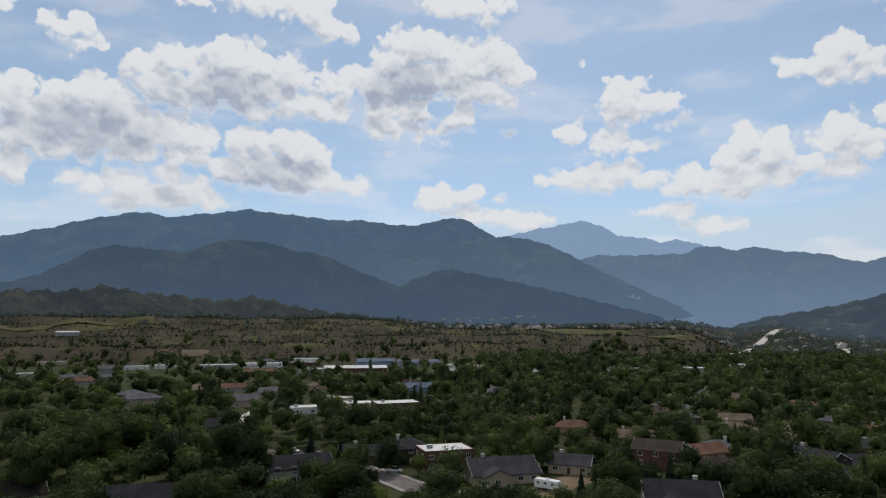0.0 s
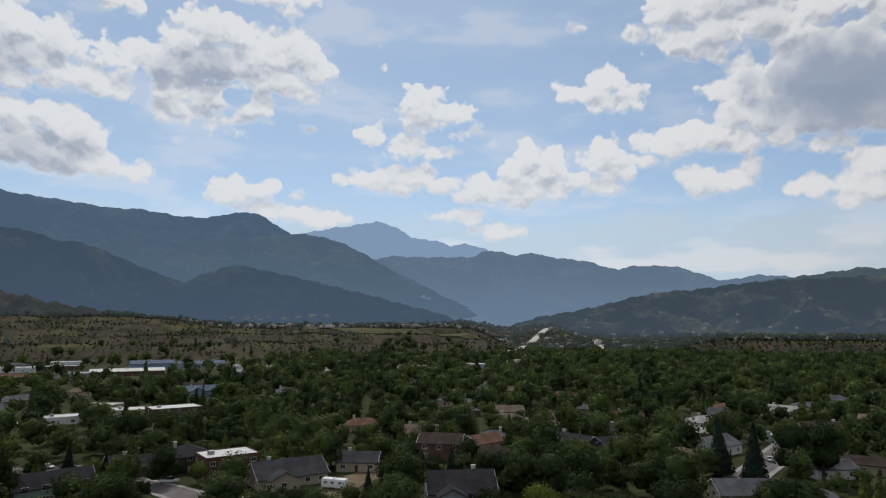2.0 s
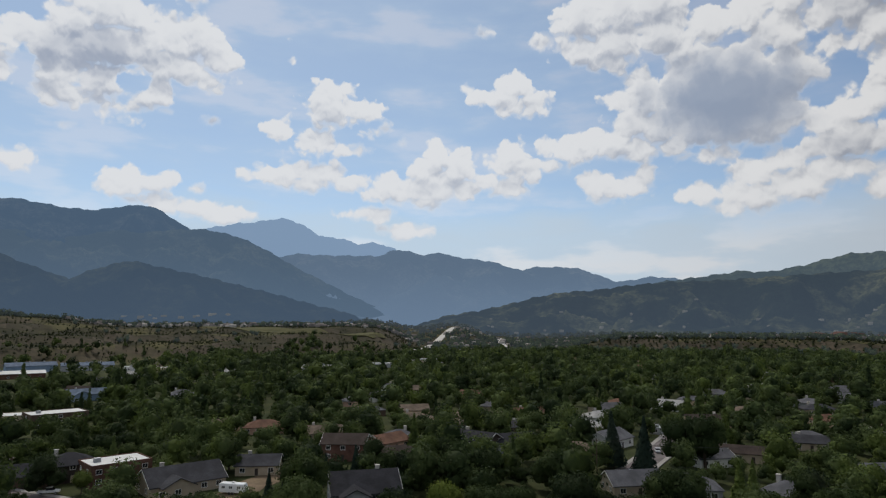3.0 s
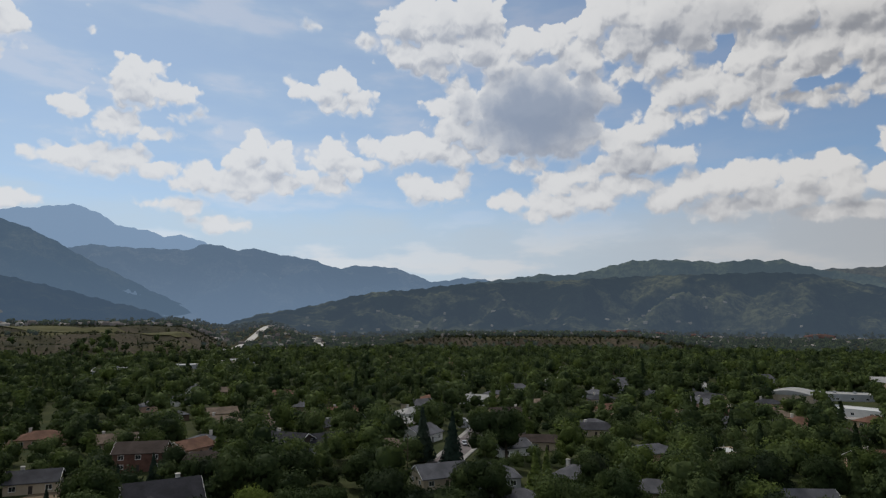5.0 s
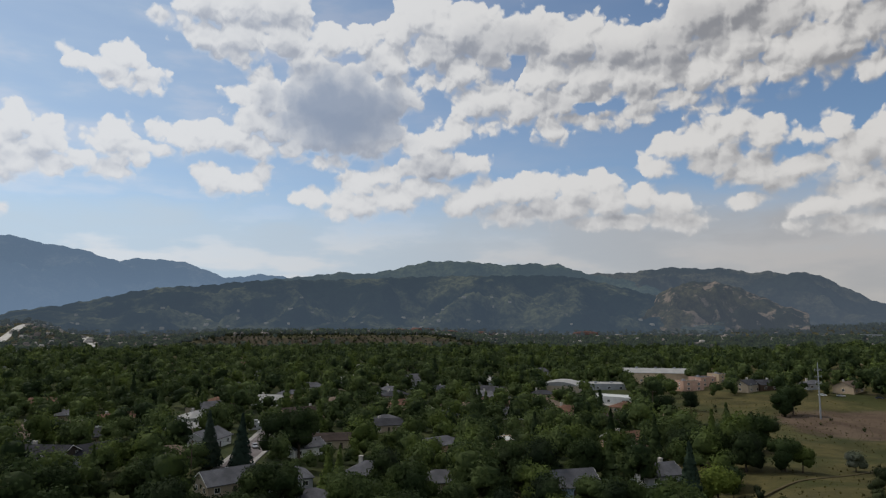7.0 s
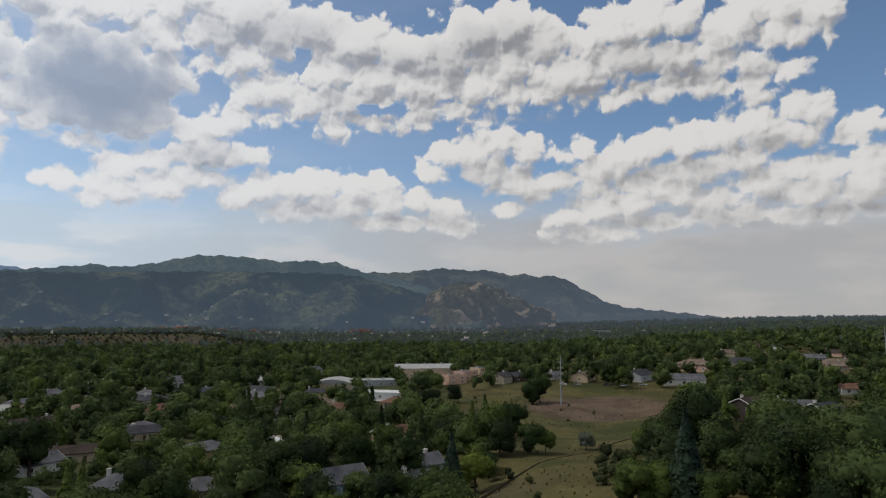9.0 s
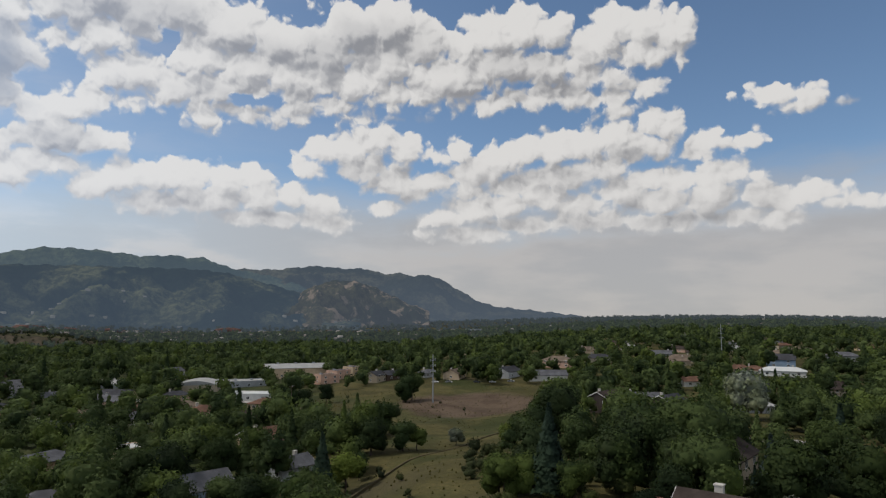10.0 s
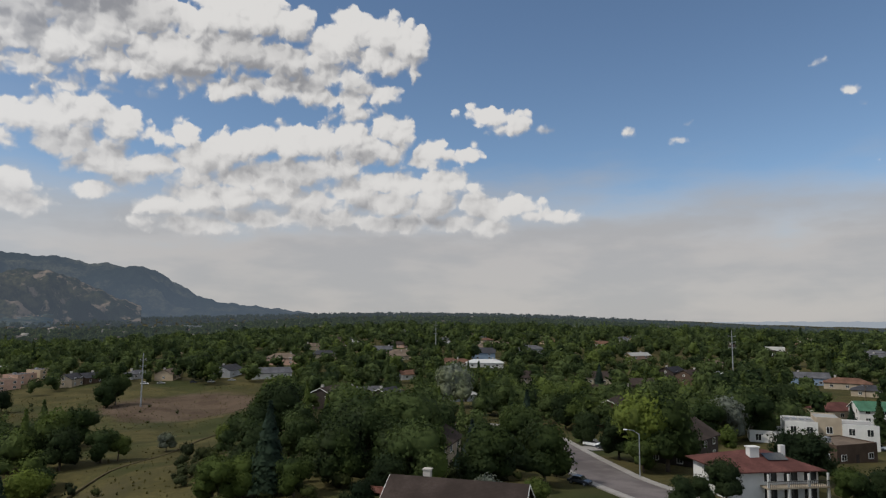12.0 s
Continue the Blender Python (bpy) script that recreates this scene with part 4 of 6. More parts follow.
strip("lot", [(52.3, 335), (54.2, 345)], 12, M_DIRT, "bare dirt yard", "dirt lot")
strip("lot", [(73.5, 382), (75.8, 398)], 14, M_KERB, "pale concrete forecourt", "forecourt")
strip("driveway", [(4.2, 186), (2.2, 190), (0.9, 188)], 6, M_KERB, "pale concrete driveway", "driveway")
strip("driveway", [(126.5, 172), (128.4, 176), (130.4, 180)], 7, M_KERB, "pale concrete driveway", "driveway")
strip("meadow", [(2.5, 1560), (5.8, 1440), (9.0, 1290), (12.5, 1190), (16.0, 1140), (20.8, 1090)], 60, M_FIELD, "pale dry meadow on the tableland", "meadow", 0.8)
strip("meadow", [(-37, 1265), (-33, 1255), (-29, 1245), (-24, 1235)], 56, M_FIELD, "pale dry meadow below the hogback", "meadow", 0.8)

# ---- houses: bearing, distance, width, depth, eaves, roof form, turn, wall, roof ----
HOUSES = []
HOUSES += [
    (115.8, 88, 18, 12, 3, "gable", -14, "brown", "brown"),
    (112.8, 138, 16, 12, 5.6, "gable", 72, "beige", "brown"),
    (134.3, 164, 16, 11, 5.6, "gable", 68, "dark", "brown"),
    (48.7, 170, 12, 9, 3, "hip", 10, "grey", "light"),
    (19.5, 173, 17, 14, 5.5, "cross", 8, "grey", "dark"),
    (74.2, 178, 12, 7, 2.6, "flat", 10, "white", "pale"),
    (70.5, 183, 15, 11, 3, "gable", 25, "blue", "light"),
    (-23.8, 186, 20, 11, 3.2, "gable", -12, "grey", "dark"),
    (59.8, 186, 12, 9, 3, "hip", 0, "beige", "light"),
    (145.3, 188, 13, 10, 4.2, "flat", 50, "brown", "tan"),
    (77.7, 191, 12, 8, 2.8, "gable", 40, "grey", "light"),
    (46.2, 195, 17, 11, 3, "hip", 10, "grey", "light"),
    (42.1, 195, 15, 10, 3, "gable", 25, "beige", "light"),
    (53.9, 196, 15, 11, 3, "hip", -20, "beige", "light"),
    (4.9, 206, 21, 13, 3, "cross", 20, "beige", "grey"),
    (-12.3, 207, 19, 10, 4.5, "gable", 15, "green", "dark"),
]
HOUSES += [
    (-33.1, 207, 16, 11, 3.2, "gable", 10, "beige", "brown"),
    (10.9, 220, 13, 10, 3, "gable", -10, "beige", "grey"),
    (0.1, 224, 17, 13, 6, "flat", 18, "brick", "white"),
    (22.3, 225, 17, 11, 3, "hip", 20, "brown", "brown"),
    (129, 225, 15, 13, 5.6, "gable", 78, "brick", "brown"),
    (-6.3, 230, 20, 11, 3.2, "gable", -8, "brown", "dark"),
    (-3, 232, 14, 12, 5, "hip", 10, "dark", "dark"),
    (18, 234, 15, 11, 5.6, "gable", -12, "brick", "brown"),
    (48.1, 237, 13, 9, 3, "gable", 35, "white", "light"),
    (29.1, 242, 17, 11, 4.5, "gable", -35, "dark", "dark"),
    (-21.1, 243, 17, 11, 3, "hip", -5, "beige", "tan"),
    (65.4, 245, 11, 9, 3, "flat", 40, "tan", "white"),
    (32.2, 246, 17, 11, 3.2, "gable", 30, "grey", "dark"),
    (21.5, 249, 14, 10, 3, "gable", 45, "pink", "orange"),
    (50.8, 250, 26, 9, 3, "hip", 0, "beige", "brown"),
    (22.5, 259, 12, 10, 3, "hip", 10, "grey", "light"),
]
HOUSES += [
    (40.3, 259, 16, 12, 3.2, "gable", 60, "white", "light"),
    (16, 274, 15, 10, 3, "gable", 0, "beige", "tan"),
    (32.1, 284, 15, 10, 3, "gable", 10, "beige", "grey"),
    (55.2, 286, 13, 9, 3, "gable", 10, "beige", "grey"),
    (104.6, 286, 15, 12, 5.5, "gable", 62, "dark", "brown"),
    (38.6, 290, 14, 9, 3, "hip", 0, "beige", "pale"),
    (147.9, 294, 16, 11, 5, "gable", 20, "white", "green"),
    (109.6, 296, 14, 11, 3.4, "gable", 60, "dark", "grey"),
    (11.2, 298, 17, 11, 3, "hip", -5, "pink", "orange"),
    (45, 298, 14, 7, 2.6, "flat", 0, "grey", "white"),
    (55.1, 300, 12, 9, 3, "hip", 10, "grey", "light"),
    (145.3, 303, 17, 11, 3.2, "hip", 40, "beige", "red"),
    (107.4, 308, 17, 11, 3.2, "gable", 5, "green", "light"),
    (-19, 309, 18, 11, 3, "gable", 5, "brown", "dark"),
    (7.6, 309, 16, 10, 3, "hip", 10, "pink", "tan"),
    (28.5, 320, 16, 10, 3, "hip", 20, "tan", "tan"),
]
HOUSES += [
    (65.5, 322, 17, 11, 3, "hip", 15, "white", "light"),
    (127.4, 340, 16, 11, 3.2, "gable", 12, "dark", "brown"),
    (23.8, 342, 14, 10, 3, "gable", 10, "tan", "tan"),
    (61.2, 350, 19, 12, 3.4, "flat", 5, "pink", "tan"),
    (131.6, 357, 18, 12, 5, "gable", 20, "dark", "brown"),
    (40.3, 358, 17, 11, 3, "gable", 30, "beige", "light"),
    (30.2, 360, 15, 10, 3, "hip", 0, "beige", "light"),
    (-4.1, 361, 24, 16, 5.5, "flat", 15, "brown", "white"),
    (-11.8, 365, 16, 12, 3.4, "flat", 0, "white", "white"),
    (-6.8, 372, 26, 14, 4.2, "flat", -5, "beige", "white"),
    (120.9, 375, 21, 13, 5.2, "gable", 48, "beige", "brown"),
    (55.9, 392, 16, 10, 3, "hip", 20, "beige", "grey"),
    (74.5, 394, 26, 14, 3.6, "flat", -20, "white", "white"),
    (128.2, 402, 24, 12, 4, "gable", 5, "beige", "brown"),
    (-9, 404, 18, 12, 3.6, "flat", 0, "beige", "white"),
    (-16.9, 404, 18, 12, 4, "gable", 10, "beige", "light"),
]
HOUSES += [
    (135.3, 415, 17, 12, 4.5, "gable", 55, "brown", "brown"),
    (146.1, 418, 22, 11, 3.2, "hip", 0, "beige", "orange"),
    (99.7, 426, 24, 12, 3.2, "gable", 10, "white", "light"),
    (137.8, 429, 15, 10, 4, "flat", 20, "white", "white"),
    (133.7, 430, 15, 11, 4.5, "gable", 60, "dark", "dark"),
    (143.6, 430, 20, 11, 4, "gable", 10, "blue", "light"),
    (84.8, 437, 13, 10, 4.5, "gable", 60, "beige", "grey"),
    (-24.6, 438, 22, 12, 3, "hip", 5, "beige", "light"),
    (86.1, 445, 13, 10, 3.5, "gable", 40, "brown", "grey"),
    (91.7, 440, 15, 11, 3.5, "gable", 70, "tan", "tan"),
    (23.9, 442, 16, 11, 3, "hip", 0, "beige", "tan"),
    (96.3, 442, 17, 12, 4, "gable", 60, "grey", "grey"),
    (4.7, 442, 16, 12, 3, "hip", 0, "white", "light"),
    (89.4, 452, 12, 9, 3, "hip", 30, "grey", "light"),
    (80.6, 448, 14, 10, 6, "flat", 30, "pink", "tan"),
    (48.9, 450, 18, 10, 3, "gable", 0, "white", "light"),
]
HOUSES += [
    (51.2, 450, 15, 10, 3, "hip", 0, "beige", "light"),
    (22.3, 454, 18, 12, 3.2, "gable", 35, "white", "light"),
    (-2.2, 458, 22, 12, 4, "cross", 15, "blue", "blue"),
    (57.6, 458, 14, 10, 3, "gable", 50, "grey", "light"),
    (118.1, 461, 26, 10, 3.2, "hip", 0, "white", "white"),
    (-20.4, 462, 20, 12, 5.5, "gable", 10, "brown", "tan"),
    (-15.1, 462, 17, 11, 3, "gable", 30, "beige", "light"),
    (114.7, 462, 21, 11, 3.2, "hip", 10, "tan", "orange"),
    (73.2, 466, 38, 16, 4, "flat", 5, "grey", "pale"),
    (116.1, 466, 12, 9, 3, "hip", 0, "pink", "orange"),
    (42, 470, 17, 10, 3, "gable", 40, "grey", "light"),
    (81.6, 471, 15, 10, 6, "flat", 50, "pink", "light"),
    (82.9, 491, 13, 10, 6, "flat", 50, "tan", "light"),
    (100.7, 493, 24, 14, 4.5, "hip", -20, "pink", "tan"),
    (136.8, 494, 14, 9, 3, "hip", 0, "beige", "tan"),
    (57.6, 498, 14, 10, 3, "gable", 20, "white", "light"),
]
HOUSES += [
    (51.8, 503, 17, 10, 3, "hip", 5, "beige", "pale"),
    (110.3, 511, 20, 12, 3.2, "gable", 0, "beige", "tan"),
    (118, 513, 18, 10, 5.5, "gable", 0, "blue", "grey"),
    (78.1, 516, 48, 20, 7, "gable", 6, "tan", "pale"),
    (104.1, 524, 22, 12, 3.2, "hip", 0, "beige", "grey"),
    (57.2, 528, 14, 10, 3, "gable", 20, "white", "light"),
    (110.7, 533, 22, 12, 3.4, "hip", 0, "tan", "tan"),
    (118, 534, 15, 10, 5.5, "gable", 0, "blue", "grey"),
    (68.7, 544, 15, 11, 3, "hip", 10, "beige", "light"),
    (8.4, 545, 20, 12, 3.4, "hip", 0, "grey", "grey"),
    (61.6, 552, 20, 10, 3, "hip", 0, "white", "pale"),
    (44.4, 560, 15, 10, 3, "hip", 0, "white", "light"),
    (68.2, 574, 16, 11, 4, "gable", 40, "white", "light"),
    (6.9, 580, 22, 12, 3.4, "flat", 0, "beige", "white"),
    (122.1, 590, 22, 12, 4, "hip", 0, "grey", "light"),
    (103.2, 608, 20, 12, 3.2, "hip", 10, "tan", "tan"),
]
HOUSES += [
    (41.5, 622, 26, 10, 3, "flat", 0, "brown", "tan"),
    (-27.5, 644, 18, 10, 3, "gable", 20, "grey", "light"),
    (-15.1, 644, 44, 16, 4.5, "gable", 3, "brick", "orange"),
    (93.4, 667, 18, 12, 3.2, "hip", 10, "beige", "tan"),
    (15.2, 668, 36, 14, 4, "gable", 25, "white", "pale"),
    (-7.6, 674, 62, 16, 4.5, "gable", 2, "brick", "white"),
    (141, 676, 26, 12, 4, "flat", 0, "white", "white"),
    (138.5, 694, 14, 9, 3, "hip", 0, "brown", "brown"),
    (-10.9, 694, 30, 14, 3.6, "flat", 5, "white", "white"),
    (-32.5, 700, 40, 14, 4.5, "flat", 0, "white", "white"),
    (3.5, 725, 30, 12, 4, "flat", 8, "tan", "white"),
    (21, 730, 46, 16, 4.5, "flat", 4, "white", "white"),
    (-27.5, 750, 22, 14, 3.6, "gable", 0, "grey", "light"),
    (1.5, 750, 30, 12, 4, "flat", 4, "white", "white"),
    (129.8, 764, 16, 10, 4, "hip", 0, "white", "light"),
    (-18.7, 766, 46, 18, 4.5, "flat", 3, "white", "white"),
]
HOUSES += [
    (-2.2, 772, 48, 20, 5.5, "gable", 4, "white", "blue"),
    (-5.9, 780, 44, 22, 6.5, "gable", 6, "blue", "blue"),
    (-15.4, 786, 44, 18, 4.5, "flat", 0, "white", "white"),
    (-25.1, 792, 26, 12, 4, "flat", 0, "white", "pale"),
    (-22.9, 792, 24, 14, 4.5, "flat", 0, "white", "white"),
    (-12.4, 800, 40, 16, 4, "flat", 0, "brown", "white"),
    (23.6, 802, 46, 16, 4.5, "flat", 4, "beige", "white"),
    (25.8, 826, 44, 16, 4.5, "flat", 4, "white", "white"),
    (143.5, 874, 24, 14, 6, "flat", 20, "beige", "tan"),
    (131.6, 885, 16, 10, 4, "gable", 0, "tan", "tan"),
    (-11.7, 888, 36, 20, 5, "flat", 0, "white", "white"),
    (-30.9, 900, 32, 16, 4.5, "flat", 5, "beige", "pale"),
    (-19, 929, 40, 18, 4.5, "flat", 0, "beige", "tan"),
    (125.1, 954, 20, 12, 5, "hip", 0, "white", "pale"),
    (-20.8, 954, 34, 16, 5.5, "flat", 4, "tan", "pale"),
    (87.5, 984, 26, 14, 3.2, "hip", 5, "white", "white"),
]
HOUSES += [
    (-30, 1124, 30, 12, 4, "gable", 4, "white", "white"),
    (27.9, 1126, 50, 18, 4.5, "flat", 4, "white", "white"),
    (29.8, 1161, 60, 18, 4.5, "flat", 4, "tan", "white"),
    (93.4, 1657, 42, 18, 8, "flat", 5, "grey", "pale"),
    (90.7, 1784, 40, 16, 6, "flat", 5, "white", "pale"),
]
PANES = {}


def window(parent, x, y, z, turn, w=1.5, h=1.25):
    """A framed window set 3 cm proud of a wall; turn is the way that it faces."""
    key = (w, h)
    if key not in PANES:
        bm = bmesh.new()
        for q in ((-w / 2 - 0.1, -w / 2, -h / 2 - 0.1, h / 2 + 0.1), (w / 2, w / 2 + 0.1, -h / 2 - 0.1, h / 2 + 0.1), (-w / 2, w / 2, h / 2, h / 2 + 0.1), (-w / 2, w / 2, -h / 2 - 0.12, -h / 2), (-0.03, 0.03, -h / 2, h / 2)):
            box(bm, q[0], q[1], -0.07, 0.0, q[2], q[3])
        ring = to_mesh("window", bm, M_TRIM)
        bm = bmesh.new()
        box(bm, -w / 2, w / 2, -0.03, 0.01, -h / 2, h / 2)
        PANES[key] = (ring, to_mesh("pane", bm, M_GLASS))
    ring, glass = PANES[key]
    ob = new("window", ring)
    ob.parent = parent
    ob.matrix_basis = pose(x, y, z, 0, 0, turn)
    inner = new("pane", glass)
    inner.parent = ob
    return ob


def gable_roof(bm, w, d, eave, rise, over=0.5, thick=0.22):
    slope = rise / (d / 2)
    y, z = d / 2 + over, eave - over * slope
    prism(bm, [(-y, z), (0, eave + rise), (y, z), (y, z + thick), (0, eave + rise + thick), (-y, z + thick)], -w / 2 - over, w / 2 + over)


def hip_roof(bm, w, d, eave, rise, over=0.5):
    x, y, z = w / 2 + over, d / 2 + over, eave - 0.12
    k = max(0.3, x - y)
    solid(bm, [(-x, -y, z), (x, -y, z), (x, y, z), (-x, y, z), (-x, -y, z + 0.2), (x, -y, z + 0.2), (x, y, z + 0.2), (-x, y, z + 0.2), (-k, 0, eave + rise), (k, 0, eave + rise)],
          [(3, 2, 1, 0), (0, 1, 5, 4), (1, 2, 6, 5), (2, 3, 7, 6), (3, 0, 4, 7), (4, 5, 9, 8), (5, 6, 9), (6, 7, 8, 9), (7, 4, 8)])


TONE = {"beige": "beige", "white": "white", "brown": "brown", "brick": "brick-red", "grey": "grey", "green": "grey-green", "tan": "tan", "pink": "pinkish", "dark": "dark-stained", "blue": "blue-grey"}
COVER = {"grey": "grey shingle", "dark": "charcoal shingle", "brown": "brown shingle", "tan": "tan", "red": "red tile", "green": "green metal", "white": "white", "pale": "pale gravel",
         "blue": "blue metal", "orange": "terracotta", "light": "light grey shingle"}


def house(b, r, w, d, eave, form, yaw, wall, roof, garage=None):
    hall = form == "flat" or w > 27
    word = "commercial building" if w > 27 else ("flat-roofed building" if form == "flat" else "house")
    storeys = 2 if eave > 4.2 and not w > 27 else 1
    label = f"{TONE[wall]} {'two-storey ' if storeys == 2 else ''}{word} with {'hipped' if form == 'hip' else 'gabled' if form in ('gable', 'cross') else 'flat'} {COVER[roof]} roof among trees"
    top = holder("commercial_building" if w > 27 else "house", stand(b, r, yaw), label, "building" if hall else "house", "houses of the valley")
    rise = d / 2 * (0.28 if hall else 0.58 if r < 215 else 0.48)
    bm = bmesh.new()
    if form == "flat":
        box(bm, -w / 2, w / 2, -d / 2, d / 2, -2, eave)
        for q in ((-w / 2, w / 2, -d / 2, -d / 2 + 0.25), (-w / 2, w / 2, d / 2 - 0.25, d / 2), (-w / 2, -w / 2 + 0.25, -d / 2 + 0.25, d / 2 - 0.25), (w / 2 - 0.25, w / 2, -d / 2 + 0.25, d / 2 - 0.25)):
            box(bm, *q, eave, eave + 0.35)
    elif form == "hip":
        box(bm, -w / 2, w / 2, -d / 2, d / 2, -2, eave)
    else:
        prism(bm, [(-d / 2, -2), (d / 2, -2), (d / 2, eave), (0, eave + rise), (-d / 2, eave)], -w / 2, w / 2)
    if form == "cross":
        box(bm, -w * 0.38, w * 0.02, -d / 2 - 3.2, -d / 2, -2, eave)
        solid(bm, [(-w * 0.38, -d / 2 - 3.2, eave), (w * 0.02, -d / 2 - 3.2, eave), (-w * 0.18, -d / 2 - 3.2, eave + w * 0.2 * 0.5), (-w * 0.38, -d / 2, eave), (w * 0.02, -d / 2, eave), (-w * 0.18, -d / 2, eave + w * 0.2 * 0.5)],
              [(0, 1, 2), (0, 2, 5, 3), (1, 4, 5, 2)])
    part("wall", bm, WALLS[wall], top)
    bm = bmesh.new()
    if form == "flat":
        box(bm, -w / 2 + 0.26, w / 2 - 0.26, -d / 2 + 0.26, d / 2 - 0.26, eave + 0.004, eave + 0.12)
    elif form == "hip":
        hip_roof(bm, w, d, eave, rise)
    else:
        gable_roof(bm, w, d, eave, rise)
    part("roof", bm, ROOFS[roof], top)
    if form == "cross":
        half, x0 = w * 0.2, -w * 0.18
        tall = eave + half * 0.5
        bm = bmesh.new()
        for s in (-1, 1):
            o = half + 0.5
            solid(bm, [(x0, -d / 2 - 3.8, tall), (x0 + s * o, -d / 2 - 3.8, tall - o * 0.5), (x0 + s * o, -d / 2 + 2.5, tall - o * 0.5), (x0, -d / 2 + 2.5, tall),
                       (x0, -d / 2 - 3.8, tall + 0.22), (x0 + s * o, -d / 2 - 3.8, tall - o * 0.5 + 0.22), (x0 + s * o, -d / 2 + 2.5, tall - o * 0.5 + 0.22), (x0, -d / 2 + 2.5, tall + 0.22)],
                  [(3, 2, 1, 0), (4, 5, 6, 7), (0, 1, 5, 4), (1, 2, 6, 5), (2, 3, 7, 6), (3, 0, 4, 7)])
        part("porch_roof", bm, ROOFS[roof], top)
    if form in ("gable", "cross") and r < 300:
        slope = rise / (d / 2)
        y, z = d / 2 + 0.5, eave - 0.5 * slope
        for x in (-w / 2 - 0.56, w / 2 + 0.51):
            bm = bmesh.new()
            prism(bm, [(-y, z - 0.05), (0, eave + rise - 0.05), (y, z - 0.05), (y, z + 0.2), (0, eave + rise + 0.2), (-y, z + 0.2)], x, x + 0.05)
            part("barge_board", bm, M_TRIM, top)
    # openings
    front = -d / 2 - (3.2 if form == "cross" else 0)
    for level in range(storeys):
        z = 1.6 + 2.8 * level
        n = max(2, int(w / 4.2)) if r < 330 else max(2, int(w / 7))
        for k in range(n):
            x = -w / 2 + (k + 0.5) * w / n
            if level == 0 and garage is None and k == n // 2 and r < 330:
                bm = bmesh.new()
                box(bm, x - 0.5, x + 0.5, -d / 2 - 0.05, -d / 2 + 0.02, 0, 2.1)
                part("door", bm, WALLS["dark"] if wall != "dark" else WALLS["beige"], top, "plain front door")
                continue
            if form == "cross" and -w * 0.42 < x < w * 0.06:
                window(top, x, front, z, 0)
            elif garage is None or level or x > -w / 2 + garage:
                window(top, x, -d / 2, z, 0)
            if r < 200:
                window(top, x, d / 2, z, 180)
        for s in (-1, 1):
            for y in ((-d / 4, d / 4) if r < 330 else (0,)):
                window(top, s * w / 2, y, z, 90 * s, 1.2, 1.2)
    if garage:
        bm = bmesh.new()
        for k in range(4):
            box(bm, -w / 2 + 0.7, -w / 2 + garage - 0.6, -d / 2 - 0.06, -d / 2 + 0.02, 0.02 + k * 0.55, 0.55 + k * 0.55)
        part("garage_door", bm, M_TRIM, top, "white panelled garage door")
    if not hall and (int(r) % 3 != 0):
        bm = bmesh.new()
        x = w * (0.22 if int(r) % 2 else -0.25)
        box(bm, x - 0.5, x + 0.5, 0.6, 1.5, eave, eave + rise + 0.9)
        box(bm, x - 0.6, x + 0.6, 0.5, 1.6, eave + rise + 0.9, eave + rise + 1.05)
        part("chimney", bm, M_CHIMNEY, top, "pale block chimney")
    if hall:
        for k in range(3 if w > 27 else 1):
            bm = bmesh.new()
            x = w * (-0.3 + 0.28 * k)
            box(bm, x - 0.9, x + 0.9, -0.7, 0.7, eave + (0.05 if form == "flat" else rise * 0.6), eave + (1.3 if form == "flat" else rise + 1.0))
            part("roof_unit", bm, M_STEEL, top, "grey metal rooftop unit")
    return top


# further houses glimpsed between the crowns
def more_houses(count, b0, b1, r0, r1, seed):
    pick = random.Random(seed)
    made = 0
    while made < count:
        b, r = pick.uniform(b0, b1), math.sqrt(pick.uniform(r0 ** 2, r1 ** 2))
        x, y = polar(b, r)
        if any(math.hypot(x - p[0], y - p[1]) < 24 for p in (polar(h[0], h[1]) for h in HOUSES)) or any(math.hypot(x - c[0], y - c[1]) < 14 for c in CLEAR) or (78 < b < 99 and r < 410):
            continue
        HOUSES.append((round(b, 1), round(r), pick.choice((14, 16, 18, 20)), pick.choice((9, 10, 11)), 3.0, pick.choice(("gable", "hip", "hip")), pick.uniform(-45, 45),
                       pick.choice(("beige", "white", "tan", "grey", "brown", "pink")), pick.choice(("light", "tan", "grey", "brown", "light", "pale", "orange"))))
        made += 1


more_houses(40, 100, 152, 260, 900, 3)
more_houses(46, -33, 95, 420, 950, 4)
more_houses(28, 18, 76, 225, 420, 6)

GARAGES = {(5.1, 202): 6.0}
for spec in HOUSES:
    if spec[2] > 27 and spec[7] == "white" and spec[1] % 3:
        spec = (*spec[:7], "grey", spec[8])
    house(*spec, garage=GARAGES.get(spec[:2], 6.0 if spec[5] == "gable" and spec[1] < 260 and spec[2] > 16 and spec[1] % 2 else None))
